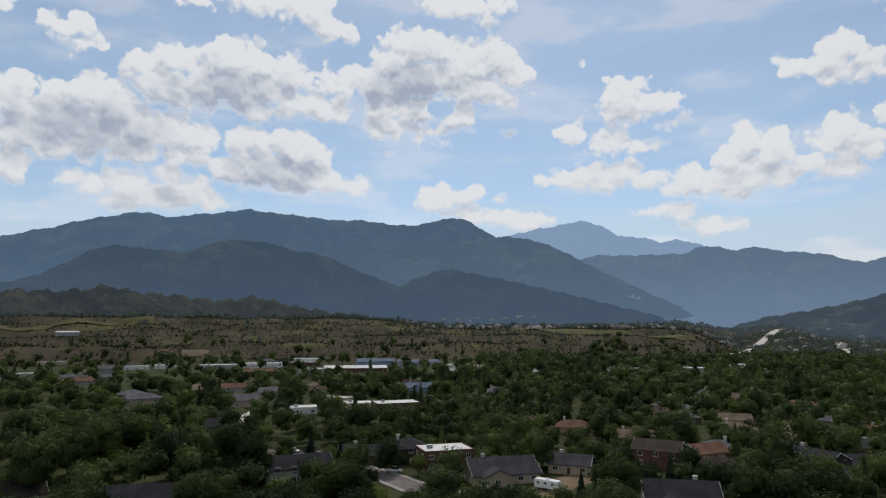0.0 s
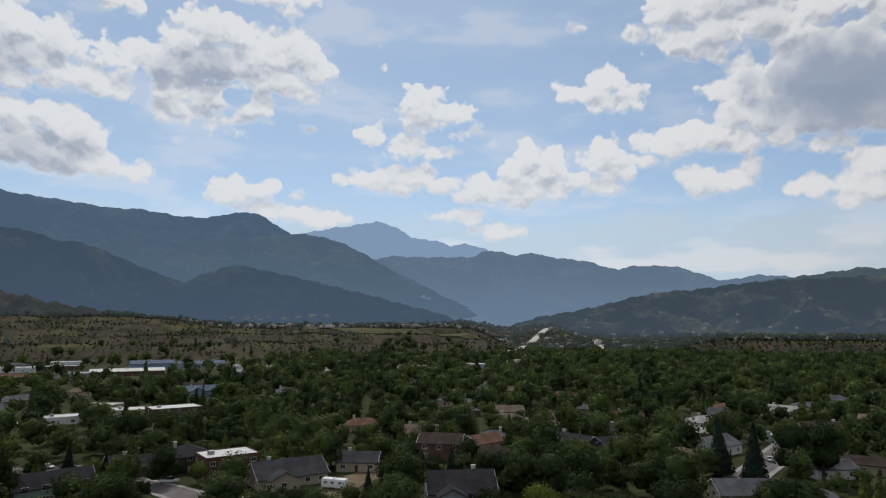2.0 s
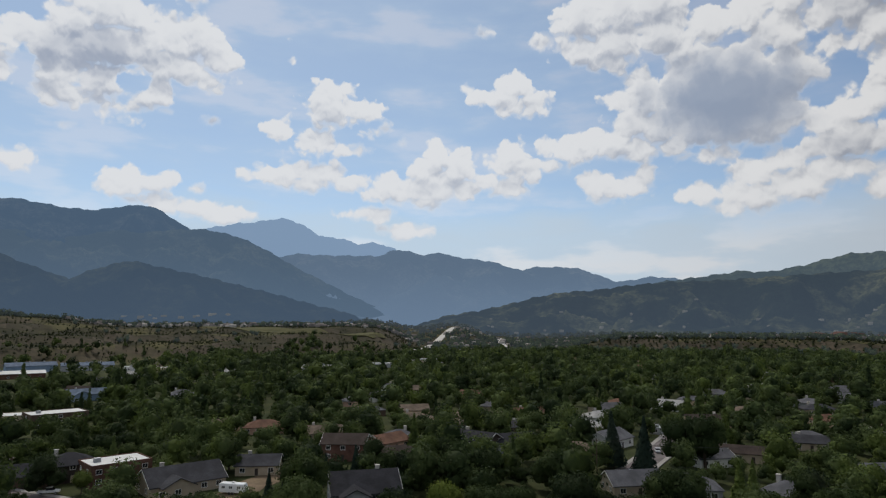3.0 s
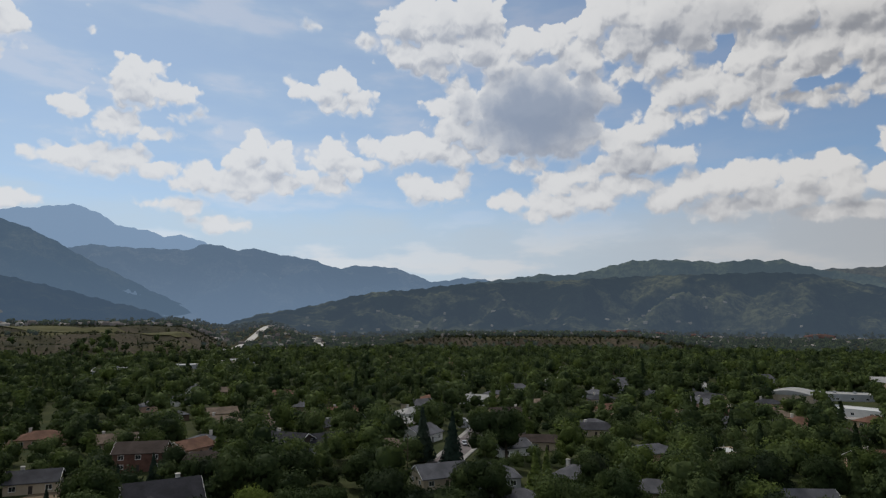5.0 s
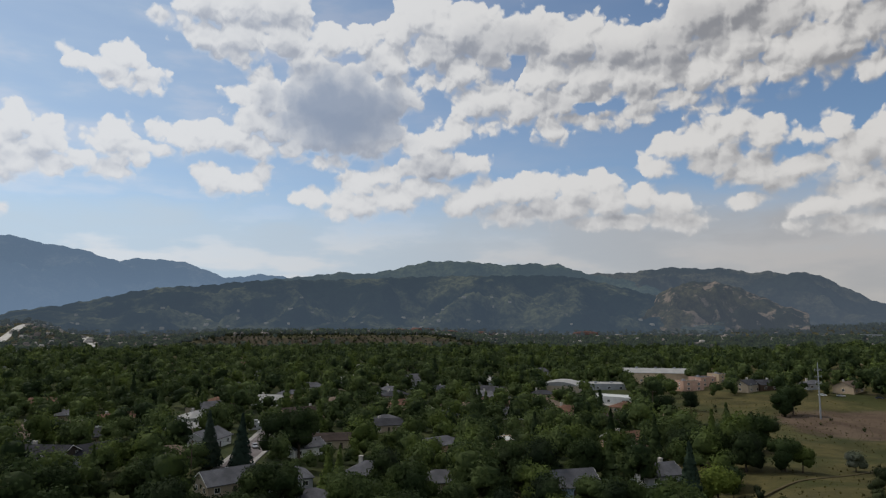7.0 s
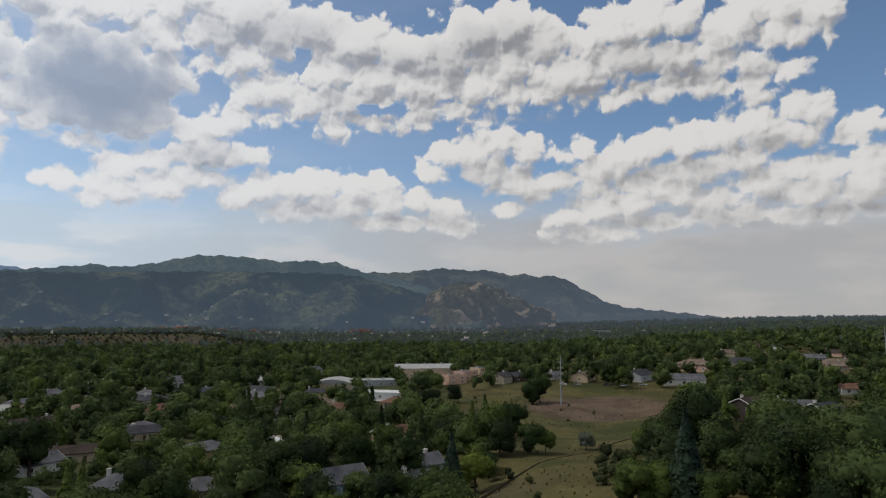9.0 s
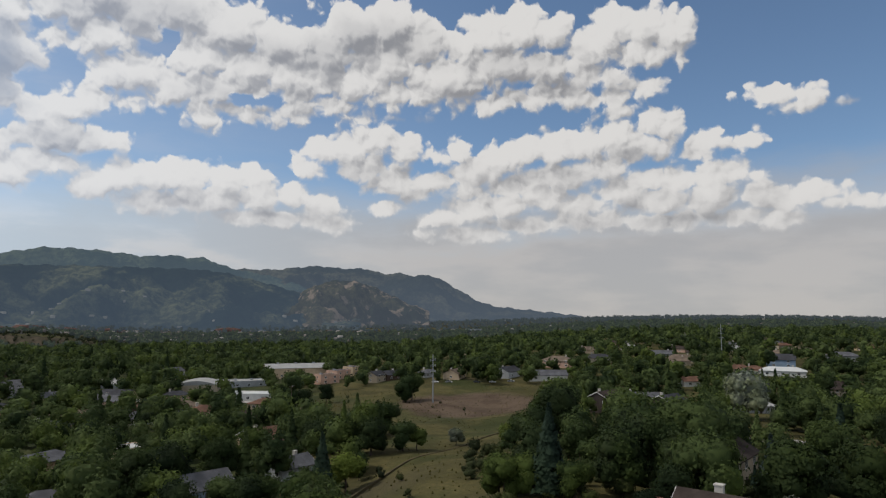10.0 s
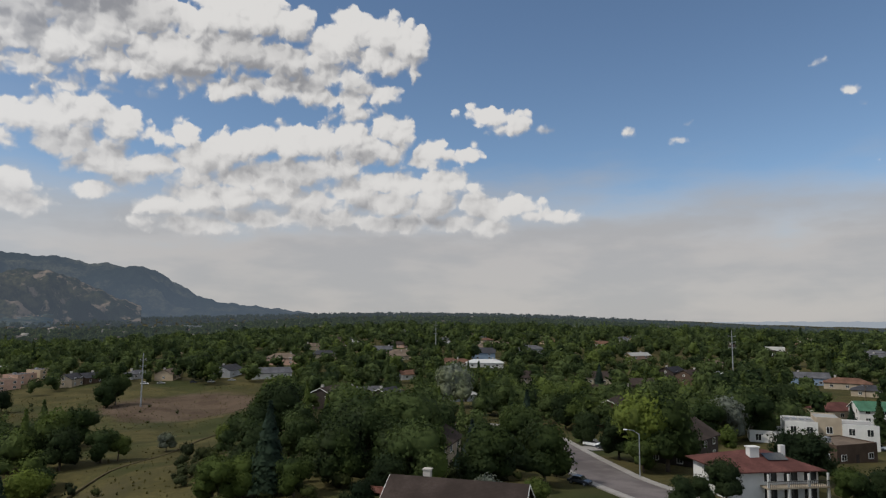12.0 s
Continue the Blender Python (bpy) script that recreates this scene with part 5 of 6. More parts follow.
# ---- the red-roofed house by the street ----
def red_roof_house(b, r, yaw):
    w, d, eave = 16.5, 12.0, 5.3
    top = holder("house", stand(b, r, yaw), "cream two-storey house with red hipped tile roof and balcony", "house", "houses of the valley")
    bm = bmesh.new()
    box(bm, -w / 2, w / 2, -d / 2, d / 2, -3, eave)
    part("wall", bm, WALLS["white"], top)
    bm = bmesh.new()
    hip_roof(bm, w, d, eave, 2.4, 1.0)
    part("roof", bm, ROOFS["red"], top, "red clay tile hipped roof")
    bm = bmesh.new()
    box(bm, -w / 2 + 5.5, w / 2 + 0.6, -d / 2 - 2.2, -d / 2, 2.75, 3.0)
    part("balcony", bm, WALLS["beige"], top, "long balcony floor across the front")
    bm = bmesh.new()
    for k in range(34):
        x = -w / 2 + 5.6 + k * 0.355
        box(bm, x, x + 0.05, -d / 2 - 2.15, -d / 2 - 2.1, 3.0, 3.95)
    box(bm, -w / 2 + 5.5, w / 2 + 0.6, -d / 2 - 2.2, -d / 2 - 2.05, 3.95, 4.05)
    part("railing", bm, WALLS["dark"], top, "dark balcony railing")
    for x in (-2.5, 1.2, 5.0, 8.6):
        bm = bmesh.new()
        box(bm, x - 0.18, x + 0.18, -d / 2 - 2.15, -d / 2 - 1.8, -2.5, 2.75)
        part("post", bm, WALLS["white"], top)
        bm = bmesh.new()
        box(bm, x - 0.15, x + 0.15, -d / 2 - 2.1, -d / 2 - 1.85, 3.0, eave - 0.1)
        part("post", bm, WALLS["white"], top)
    for x, width in ((-0.8, 2.4), (3.0, 2.6), (6.7, 2.4)):
        window(top, x, -d / 2, 4.4, 0, width, 1.7)
        window(top, x, -d / 2, 1.4, 0, width, 1.9)
    for y in (-3, 1.5):
        window(top, -w / 2, y, 4.3, -90, 1.3, 1.6)
        window(top, -w / 2, y, 1.4, -90, 1.3, 1.6)
    bm = bmesh.new()
    box(bm, -2.2, -0.4, -2.6, -1.4, eave, eave + 3.2)
    box(bm, -2.35, -0.25, -2.75, -1.25, eave + 3.2, eave + 3.4)
    part("chimney", bm, WALLS["white"], top, "square cream chimney")
    bm = bmesh.new()
    box(bm, 6.0, 6.9, 0.6, 1.4, eave, eave + 2.9)
    part("chimney", bm, WALLS["white"], top)
    slope = math.degrees(math.atan2(2.4, d / 2 + 1.0))
    for k in range(3):
        bm = bmesh.new()
        box(bm, 0, 1.25, 0, 2.4, 0.06, 0.14)
        panel = part("solar_panel", bm, M_GLASS, top, "dark solar panel")
        panel.matrix_basis = pose(0.4 + k * 1.32, -3.9, eave + 1.22, slope, 0, 0)


red_roof_house(139.5, 133, 33)


# ---- the white modernist terrace ----
def white_terrace(b, r, yaw):
    top = holder("house", stand(b, r, yaw), "white stucco modernist house of stepped flat-roofed blocks", "house", "houses of the valley")
    for x0, x1, y0, y1, z in ((-16, -7, -4, 6, 3.2), (-7, 1, -5, 6, 6.4), (1, 7, -3, 7, 7.6), (7, 15.5, -4, 6, 6.2)):
        bm = bmesh.new()
        box(bm, x0, x1 - 0.01, y0, y1, -3, z)
        for q in ((x0, x1 - 0.01, y0, y0 + 0.25), (x0, x1 - 0.01, y1 - 0.25, y1)):
            box(bm, *q, z, z + 0.4)
        block = part("wall", bm, WALLS["beige"] if x0 == 1 else WALLS["white"], top)
        bm = bmesh.new()
        box(bm, x0 + 0.2, x1 - 0.2, y0 + 0.26, y1 - 0.26, z + 0.004, z + 0.1)
        part("roof", bm, ROOFS["pale"], top)
        n = int((x1 - x0) / 3.4)
        for level in range(int(z / 3)):
            for k in range(n):
                window(top, x0 + (k + 0.5) * (x1 - x0) / n, y0, 1.7 + level * 2.9, 0, 1.4, 1.7)
        if z > 6:
            window(top, x0, (y0 + y1) / 2 - 2, 4.6, -90, 1.4, 1.7)
    for k in range(4):
        bm = bmesh.new()
        box(bm, -6.4 + k * 1.8, -5.3 + k * 1.8, 0, 2.0, 6.45, 7.0)
        part("roof_unit", bm, M_STEEL, top, "tilted rooftop panel")


white_terrace(143.6, 212, 8)


# ---- arched hall roofs beside the large tan building ----
def arched_hall(b, r, yaw, w, d, label):
    top = holder("hall", stand(b, r, yaw), label, "hall")
    bm = bmesh.new()
    box(bm, -w / 2, w / 2, -d / 2, d / 2, -2, 4.2)
    part("wall", bm, WALLS["beige"], top)
    bm = bmesh.new()
    arc = [(-d / 2 - 0.4 + (d + 0.8) * k / 12, 4.2 + 2.6 * math.sin(math.pi * k / 12)) for k in range(13)]
    prism(bm, [(-d / 2 - 0.4, 4.05), *arc, (d / 2 + 0.4, 4.05)][1:], -w / 2 - 0.4, w / 2 + 0.4)
    part("roof", bm, ROOFS["pale"], top, "low arched pale roof")
    for k in range(5):
        window(top, -w / 2 + (k + 0.5) * w / 5, -d / 2, 2.2, 0, 1.6, 1.4)


arched_hall(70.3, 452, 80, 24, 26, "low hall with an arched pale metal roof")


# ---- poles, lamps and wires ----
def steel_pole(b, r, tall, yaw):
    top = holder("power_pole", stand(b, r, yaw), "tall galvanised steel transmission pole with curved arms", "power pole", "transmission poles")
    bm = bmesh.new()
    rod(bm, (0, 0, -1), (0, 0, tall), 0.42, 0.18, 12)
    part("shaft", bm, M_STEEL, top)
    for z in (tall * 0.62, tall * 0.74, tall * 0.86):
        for s in (-1, 1):
            bm = bmesh.new()
            for k in range(5):
                a, c = k / 5, (k + 1) / 5
                rod(bm, (s * 2.6 * a, 0, z + 0.9 * a * a), (s * 2.6 * c, 0, z + 0.9 * c * c), 0.13 - 0.07 * a, 0.13 - 0.07 * c, 6)
            arm = part("arm", bm, M_STEEL, top)
            bm = bmesh.new()
            rod(bm, (s * 2.55, 0, z - 0.35), (s * 2.55, 0, z + 0.85), 0.09, 0.06, 6)
            part("insulator", bm, WALLS["grey"], arm, "grey ribbed insulator")


steel_pole(89.8, 342, 25, 60)
steel_pole(113.8, 560, 29, 50)
steel_pole(138.35, 446, 29, 35)


def wood_pole(b, r, tall, yaw):
    top = holder("utility_pole", stand(b, r, yaw), "weathered wooden utility pole with a crossarm", "utility pole", "wooden poles")
    bm = bmesh.new()
    rod(bm, (0, 0, -1), (0, 0, tall), 0.18, 0.12)
    part("shaft", bm, M_WOODPOLE, top)
    bm = bmesh.new()
    box(bm, -1.3, 1.3, -0.08, 0.08, tall - 0.7, tall - 0.55)
    part("crossarm", bm, M_WOODPOLE, top)
    for x in (-1.2, 0.4, 1.2):
        bm = bmesh.new()
        rod(bm, (x, 0, tall - 0.55), (x, 0, tall - 0.3), 0.06, 0.04, 6)
        part("insulator", bm, WALLS["white"], top)


wood_pole(77.7, 314, 14, 30)
wood_pole(-18.5, 347, 13, 0)
wood_pole(39.3, 212, 11, 20)
wood_pole(-6.6, 214, 11, 60)
wood_pole(147.2, 330, 12, 40)
wood_pole(130.5, 420, 12, 10)


def street_lamp(b, r, yaw):
    top = holder("street_lamp", stand(b, r, yaw), "tall grey street lamp with a curved arm", "street lamp", "street lamps")
    bm = bmesh.new()
    rod(bm, (0, 0, -0.4), (0, 0, 8.6), 0.13, 0.08)
    part("pole", bm, M_STEEL, top)
    bm = bmesh.new()
    rod(bm, (0, 0, 8.5), (-1.2, 0, 9.2), 0.06, 0.05, 6)
    rod(bm, (-1.2, 0, 9.2), (-2.4, 0, 9.3), 0.05, 0.05, 6)
    part("arm", bm, M_STEEL, top)
    bm = bmesh.new()
    box(bm, -3.0, -2.3, -0.16, 0.16, 9.2, 9.38)
    part("lamp_head", bm, M_TRIM, top, "pale flat lamp head")


street_lamp(131.0, 137, 0)
street_lamp(117.9, 256, 170)


def wire(a, b, sag, thick=0.03):
    n = 14
    bm = bmesh.new()
    pts = [Vector(a).lerp(Vector(b), k / n) - Vector((0, 0, sag * 4 * (k / n) * (1 - k / n))) for k in range(n + 1)]
    rings = [[bm.verts.new(p + Vector(o) * thick) for o in ((0, 0, 1), (0.7, 0.7, 0), (0, 0, -1), (-0.7, -0.7, 0))] for p in pts]
    for low, high in zip(rings, rings[1:]):
        for i in range(4):
            bm.faces.new((low[i], low[(i + 1) % 4], high[(i + 1) % 4], high[i]))
    tagged(new("cable", to_mesh("cable", bm, M_TYRE)), "dark overhead power cable between poles", "cable", "overhead cables")


wire(at(89.8, 342, 22), at(113.8, 560, 25), 4)
wire(at(113.8, 560, 25), at(138.35, 446, 25), 4)
wire(at(39.3, 212, 10.4), at(55, 230, 10), 1.5)


# ---- vehicles ----
PAINT = {"white": surface("white_car_paint", (0.75, 0.75, 0.75), 0.3, 0.04), "silver": surface("silver_car_paint", (0.42, 0.43, 0.45), 0.3, 0.05, metal=0.5),
         "dark": surface("dark_car_paint", (0.04, 0.045, 0.055), 0.25, 0.1), "red": surface("red_car_paint", (0.25, 0.03, 0.03), 0.3, 0.1)}
FORMS = {
    "car": ([(-2.2, 0.35), (-2.25, 0.75), (-1.2, 0.95), (1.6, 0.95), (2.15, 0.85), (2.2, 0.4)], [(-1.15, 0.95), (-0.45, 1.45), (0.9, 1.45), (1.6, 0.95)]),
    "pickup_truck": ([(-2.7, 0.5), (-2.75, 1.0), (-1.5, 1.15), (2.7, 1.1), (2.7, 0.5)], [(-1.5, 1.15), (-0.9, 1.85), (0.5, 1.85), (0.7, 1.1)]),
    "van": ([(-2.4, 0.4), (-2.45, 0.95), (-1.6, 1.15), (2.3, 1.15), (2.4, 0.45)], [(-1.6, 1.15), (-0.9, 1.85), (2.1, 1.85), (2.3, 1.15)]),
}


def vehicle(kind, b, r, yaw, paint, up=0.12):
    top = holder(kind, stand(b, r, yaw, up), f"{paint} {kind.replace('_', ' ')} parked by the houses", "car" if kind == "car" else kind.replace("_", " "), "parked vehicles")
    lower, upper = FORMS[kind]
    bm = bmesh.new()
    prism(bm, [(y, z) for y, z in lower], -0.88, 0.88)
    bmesh.ops.bevel(bm, geom=bm.edges[:], offset=0.07, segments=1, affect="EDGES")
    part("body", bm, PAINT[paint], top)
    bm = bmesh.new()
    prism(bm, upper, -0.76, 0.76)
    part("windows", bm, M_GLASS, top, "dark tinted glazing")
    bm = bmesh.new()
    y0, y1, z = upper[1][0], upper[2][0], upper[1][1]
    box(bm, -0.74, 0.74, y0, y1, z - 0.02, z + 0.06)
    part("roof_panel", bm, PAINT[paint], top)
    for y in (lower[0][0] + 0.85, lower[-1][0] - 0.85):
        for s in (-1, 1):
            bm = bmesh.new()
            rod(bm, (s * 0.68, y, 0.34), (s * 0.92, y, 0.34), 0.34, 0.34, 12)
            wheel = part("wheel", bm, M_TYRE, top)
            bm = bmesh.new()
            rod(bm, (s * 0.92, y, 0.34), (s * 0.935, y, 0.34), 0.2, 0.18, 10)
            part("rim", bm, M_STEEL, wheel)


vehicle("pickup_truck", -4.2, 214, 78, "white")
vehicle("car", -10.4, 240, 60, "silver")
vehicle("pickup_truck", -11.3, 246, 50, "dark")
vehicle("car", -12.6, 249, 45, "silver")
vehicle("car", 123.2, 187, 28, "silver", 0.2)
vehicle("car", 122.0, 200, 30, "dark", 0.2)
vehicle("car", 126.1, 127, 62, "dark", 0.0)
vehicle("car", 128.2, 172, 60, "dark", 0.15)
vehicle("van", 127.2, 176, 60, "white", 0.15)
vehicle("car", 44.2, 251, 10, "silver", 0.2)
vehicle("car", 42.1, 214, 10, "white", 0.2)
vehicle("van", 15.4, 224, 82, "white")
vehicle("car", 47.9, 300, 30, "white")
vehicle("car", 64.0, 262, 80, "white", 0.0)
vehicle("car", 65.2, 263, 75, "silver", 0.0)
vehicle("car", 90.0, 421, 80, "white", 0.0)
vehicle("car", 91.2, 420, 85, "silver", 0.0)
vehicle("car", 93.6, 418, 80, "dark", 0.0)
vehicle("car", 95.0, 416, 85, "white", 0.0)
vehicle("car", 96.6, 418, 80, "silver", 0.0)
vehicle("car", -17.6, 352, 40, "white", 0.2)
vehicle("car", 147.8, 215, 70, "white", 0.0)
vehicle("car", 149.0, 205, 60, "silver", 0.0)


def travel_trailer(b, r, yaw):
    top = holder("travel_trailer", stand(b, r, yaw, 0.1), "white travel trailer parked on the dirt lot", "trailer")
    bm = bmesh.new()
    prism(bm, [(-3.9, 0.6), (-4.1, 1.4), (-3.5, 2.9), (3.7, 3.0), (3.9, 0.6)], -1.2, 1.2)
    bmesh.ops.bevel(bm, geom=bm.edges[:], offset=0.12, segments=2, affect="EDGES")
    part("body", bm, PAINT["white"], top)
    for y in (-2.2, 0.2, 2.4):
        window(top, -1.2, y, 2.0, -90, 0.9, 0.6)
        window(top, 1.2, y, 2.0, 90, 0.9, 0.6)
    for y in (-0.2, 0.7):
        for s in (-1, 1):
            bm = bmesh.new()
            rod(bm, (s * 0.95, y, 0.35), (s * 1.15, y, 0.35), 0.35, 0.35, 12)
            part("wheel", bm, M_TYRE, top)
    bm = bmesh.new()
    rod(bm, (0, -4.0, 0.6), (0, -5.3, 0.55), 0.06, 0.06, 6)
    part("hitch", bm, M_STEEL, top)
    bm = bmesh.new()
    box(bm, -0.4, 0.4, -0.4, 0.4, 3.0, 3.25)
    part("roof_vent", bm, M_TRIM, top)


travel_trailer(8.9, 195, 62)


# ---- deck and stair behind the cream house on the slope ----
def deck(b, r, yaw):
    top = holder("deck", stand(b, r, yaw), "red-stained timber deck on posts beside the cream house", "deck")
    bm = bmesh.new()
    box(bm, 0, 0.3, -1.8, 1.8, 2.5, 2.58)
    plank = to_mesh("board", bm, M_DECK)
    for k in range(24):
        board = new("board", plank)
        board.parent = top
        board.matrix_basis = pose(-4 + k * 0.34, 0, 0)
    for x in (-3.9, 0, 3.9):
        bm = bmesh.new()
        box(bm, x - 0.1, x + 0.1, -1.75, -1.55, -2, 3.5)
        part("post", bm, M_DECK, top)
    bm = bmesh.new()
    box(bm, -4, 4.1, -1.78, -1.68, 3.4, 3.5)
    for k in range(28):
        box(bm, -3.95 + k * 0.29, -3.9 + k * 0.29, -1.75, -1.7, 2.58, 3.4)
    part("railing", bm, M_DECK, top)


deck(109.6, 102, -25)

HEROES = []
HEROES += [
    (100.6, 196, 15.7, 1), (98.8, 189, 12.9, 1), (107.8, 146, 15.7, 4), (105.6, 152, 9.3, 4), (111.6, 143, 17.0, 4),
    (114.1, 156, 13.0, 1), (117.0, 126, 12.1, 6), (121.6, 158, 14.6, 3), (120.4, 158, 12.1, 3), (115.5, 270, 16.5, 5),
    (131.3, 148, 17.0, 2), (133.2, 147, 15.8, 1), (125.0, 210, 11.9, 1), (126.6, 178, 8.9, 1), (124.2, 133, 5.7, 1),
    (137.5, 121, 7.1, 1), (135.6, 118, 5.1, 1), (143.2, 148, 11.6, 1), (141.9, 151, 9.6, 1), (95.9, 118, 8.1, 4),
]
HEROES += [
    (97.8, 118, 7.5, 4), (101.9, 113, 6.7, 4), (120.2, 335, 17.0, 1), (127.8, 346, 15.8, 3), (147.8, 139, 6.3, 1),
    (118.2, 100, 5.0, 5), (122.5, 102, 4.9, 2), (107.6, 100, 5.0, 1), (114.1, 100, 5.0, 2), (134.3, 112, 5.1, 1),
    (139.5, 209, 15.3, 4), (137.8, 205, 12.2, 5), (136.2, 196, 11.6, 4), (141.9, 270, 13.6, 1), (146.3, 244, 10.0, 3),
    (109.9, 160, 11.7, 1), (118.2, 126, 6.9, 1), (115.8, 126, 5.8, 3), (85.5, 242, 13.3, 4), (87.2, 196, 9.3, 4),
]
HEROES += [
    (88.4, 196, 7.2, 2), (91.8, 206, 5.6, 5), (88.0, 352, 14.0, 4), (87.2, 346, 11.0, 4), (96.3, 190, 7.3, 2), (84.5, 194, 10.8, 1),
    (82.8, 199, 11.6, 1), (81.1, 211, 11.6, 1), (79.6, 219, 11.0, 1), (95.5, 120, 7.1, 4), (102.4, 151, 9.6, 4),
    (100.7, 194, 15.9, 1), (99.1, 184, 6.7, 2), (83.5, 170, 4.7, 2), (80.6, 352, 10.3, 1), (78.6, 332, 10.6, 1),
    (76.7, 360, 11.5, 1), (97.9, 186, 10.2, 4), (103.7, 133, 8.5, 4), (106.3, 142, 13.0, 1), (77.8, 154, 6.3, 1),
]
HEROES += [
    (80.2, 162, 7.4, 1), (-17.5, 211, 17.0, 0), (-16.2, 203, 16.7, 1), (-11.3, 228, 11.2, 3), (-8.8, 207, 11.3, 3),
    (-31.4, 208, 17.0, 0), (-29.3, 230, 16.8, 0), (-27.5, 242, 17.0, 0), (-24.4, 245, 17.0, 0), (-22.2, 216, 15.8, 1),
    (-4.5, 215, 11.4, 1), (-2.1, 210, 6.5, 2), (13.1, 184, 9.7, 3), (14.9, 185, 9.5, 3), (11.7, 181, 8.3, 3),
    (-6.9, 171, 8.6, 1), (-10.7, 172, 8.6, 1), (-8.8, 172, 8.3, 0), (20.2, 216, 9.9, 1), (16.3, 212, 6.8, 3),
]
HEROES += [
    (18.9, 215, 7.9, 3), (25.1, 197, 12.6, 0), (28.2, 202, 11.1, 0), (23.1, 194, 10.6, 1), (8.5, 226, 11.3, 0),
    (43.1, 214, 17.0, 3), (40.7, 222, 17.0, 3), (46.0, 234, 17.0, 0), (47.8, 230, 17.0, 0), (44.2, 183, 9.2, 1),
    (62.0, 187, 13.7, 0), (65.5, 190, 13.9, 0), (68.5, 186, 13.6, 1), (72.1, 193, 13.2, 0), (74.9, 210, 13.4, 0),
    (55.1, 184, 11.8, 1), (35.9, 184, 13.4, 0), (29.6, 184, 13.4, 0), (25.6, 199, 14.5, 0),
]

# ---- trees ----
rng = np.random.default_rng(7)


def icosphere(level):
    bm = bmesh.new()
    bmesh.ops.create_icosphere(bm, subdivisions=level, radius=1.0)
    v = np.array([p.co[:] for p in bm.verts])
    f = np.array([[p.index for p in q.verts] for q in bm.faces])
    bm.free()
    return v, f


BALL = {1: icosphere(1), 2: icosphere(2)}


def leaf_cloud(centres, size, outward=None):
    """A small triangle of leaves at each centre, facing more or less out of the crown."""
    n = len(centres)
    a = rng.normal(size=(n, 3))
    if outward is not None:
        a = outward + 0.42 * a
    a /= np.linalg.norm(a, axis=1)[:, None]
    c = np.cross(a, rng.normal(size=(n, 3)))
    c /= np.linalg.norm(c, axis=1)[:, None]
    s = size * rng.uniform(0.6, 1.35, (n, 1))
    d = np.cross(a, c)
    v = np.stack([centres + c * s * 0.75, centres - c * s * 0.45 + d * s * 0.55, centres - c * s * 0.45 - d * s * 0.55], 1).reshape(-1, 3)
    return v, np.arange(3 * n).reshape(n, 3)


def join(*pieces):
    vs, fs, at_ = [], [], 0
    for v, f in pieces:
        vs.append(v), fs.append(f + at_)
        at_ += len(v)
    return np.concatenate(vs), np.concatenate(fs)


def crown(tall, wide, lobes, ball, leaves, size, base=0.14):
    """A broad crown: uneven lobes of foliage with loose leaf clumps over them, in a unit of metres."""
    pieces, centres, radii = [], [], []
    for k in range(lobes):
        if k == 0:
            c, s = np.array([0, 0, tall * 0.64]), wide * 0.74
        else:
            ang = k * 2.4 + rng.uniform(-0.5, 0.5)
            out = wide * rng.uniform(0.34, 0.58)
            c = np.array([math.cos(ang) * out, math.sin(ang) * out, tall * rng.uniform(base + 0.14, 0.74)])
            s = wide * rng.uniform(0.38, 0.54)
        centres.append(c), radii.append(s)
        v, f = BALL[ball]
        bumps = 1 + rng.uniform(-0.34, 0.26, (len(v), 1))
        pieces.append((v * bumps * s * 0.8 * np.array([1, 1, 0.85]) + c, f))
    weight = np.array(radii) ** 2
    pick = rng.choice(lobes, leaves, p=weight / weight.sum())
    way = rng.normal(size=(leaves, 3))
    way /= np.linalg.norm(way, axis=1)[:, None]
    way[:, 2] = np.where(way[:, 2] < -0.4, -way[:, 2], way[:, 2])
    spots = np.array(centres)[pick] + way * np.array(radii)[pick][:, None] * (0.80 + 0.42 * rng.uniform(0, 1, (leaves, 1)) ** 1.6) * np.array([1, 1, 0.88])
    pieces.append(leaf_cloud(spots, size, way))
    return join(*pieces)


def conifer(tall, wide, leaves, size, sides=9):
    """A pointed crown of drooping tiers."""
    pieces, tiers = [], 7
    for k in range(tiers):
        z0, z1 = tall * (0.1 + 0.86 * k / tiers), tall * min(1.0, 0.1 + 0.86 * (k + 1.9) / tiers)
        s = wide * (1 - k / tiers) ** 0.9
        ang = np.arange(sides) * math.tau / sides + k
        ring = np.stack([np.cos(ang), np.sin(ang), np.zeros(sides)], 1) * s * rng.uniform(0.7, 1.15, (sides, 1)) + np.array([0, 0, z0])
        v = np.concatenate([ring, [[0, 0, z1]]])
        f = np.array([[i, (i + 1) % sides, sides] for i in range(sides)])
        pieces.append((v, f))
    h = rng.uniform(0, 1, leaves) ** 1.5
    ang = rng.uniform(0, math.tau, leaves)
    out = wide * (1 - h) * rng.uniform(0.65, 1.12, leaves)
    pieces.append(leaf_cloud(np.stack([np.cos(ang) * out, np.sin(ang) * out, tall * (0.08 + 0.9 * h)], 1), size, np.stack([np.cos(ang), np.sin(ang), np.full(leaves, 0.5)], 1)))
    return join(*pieces)


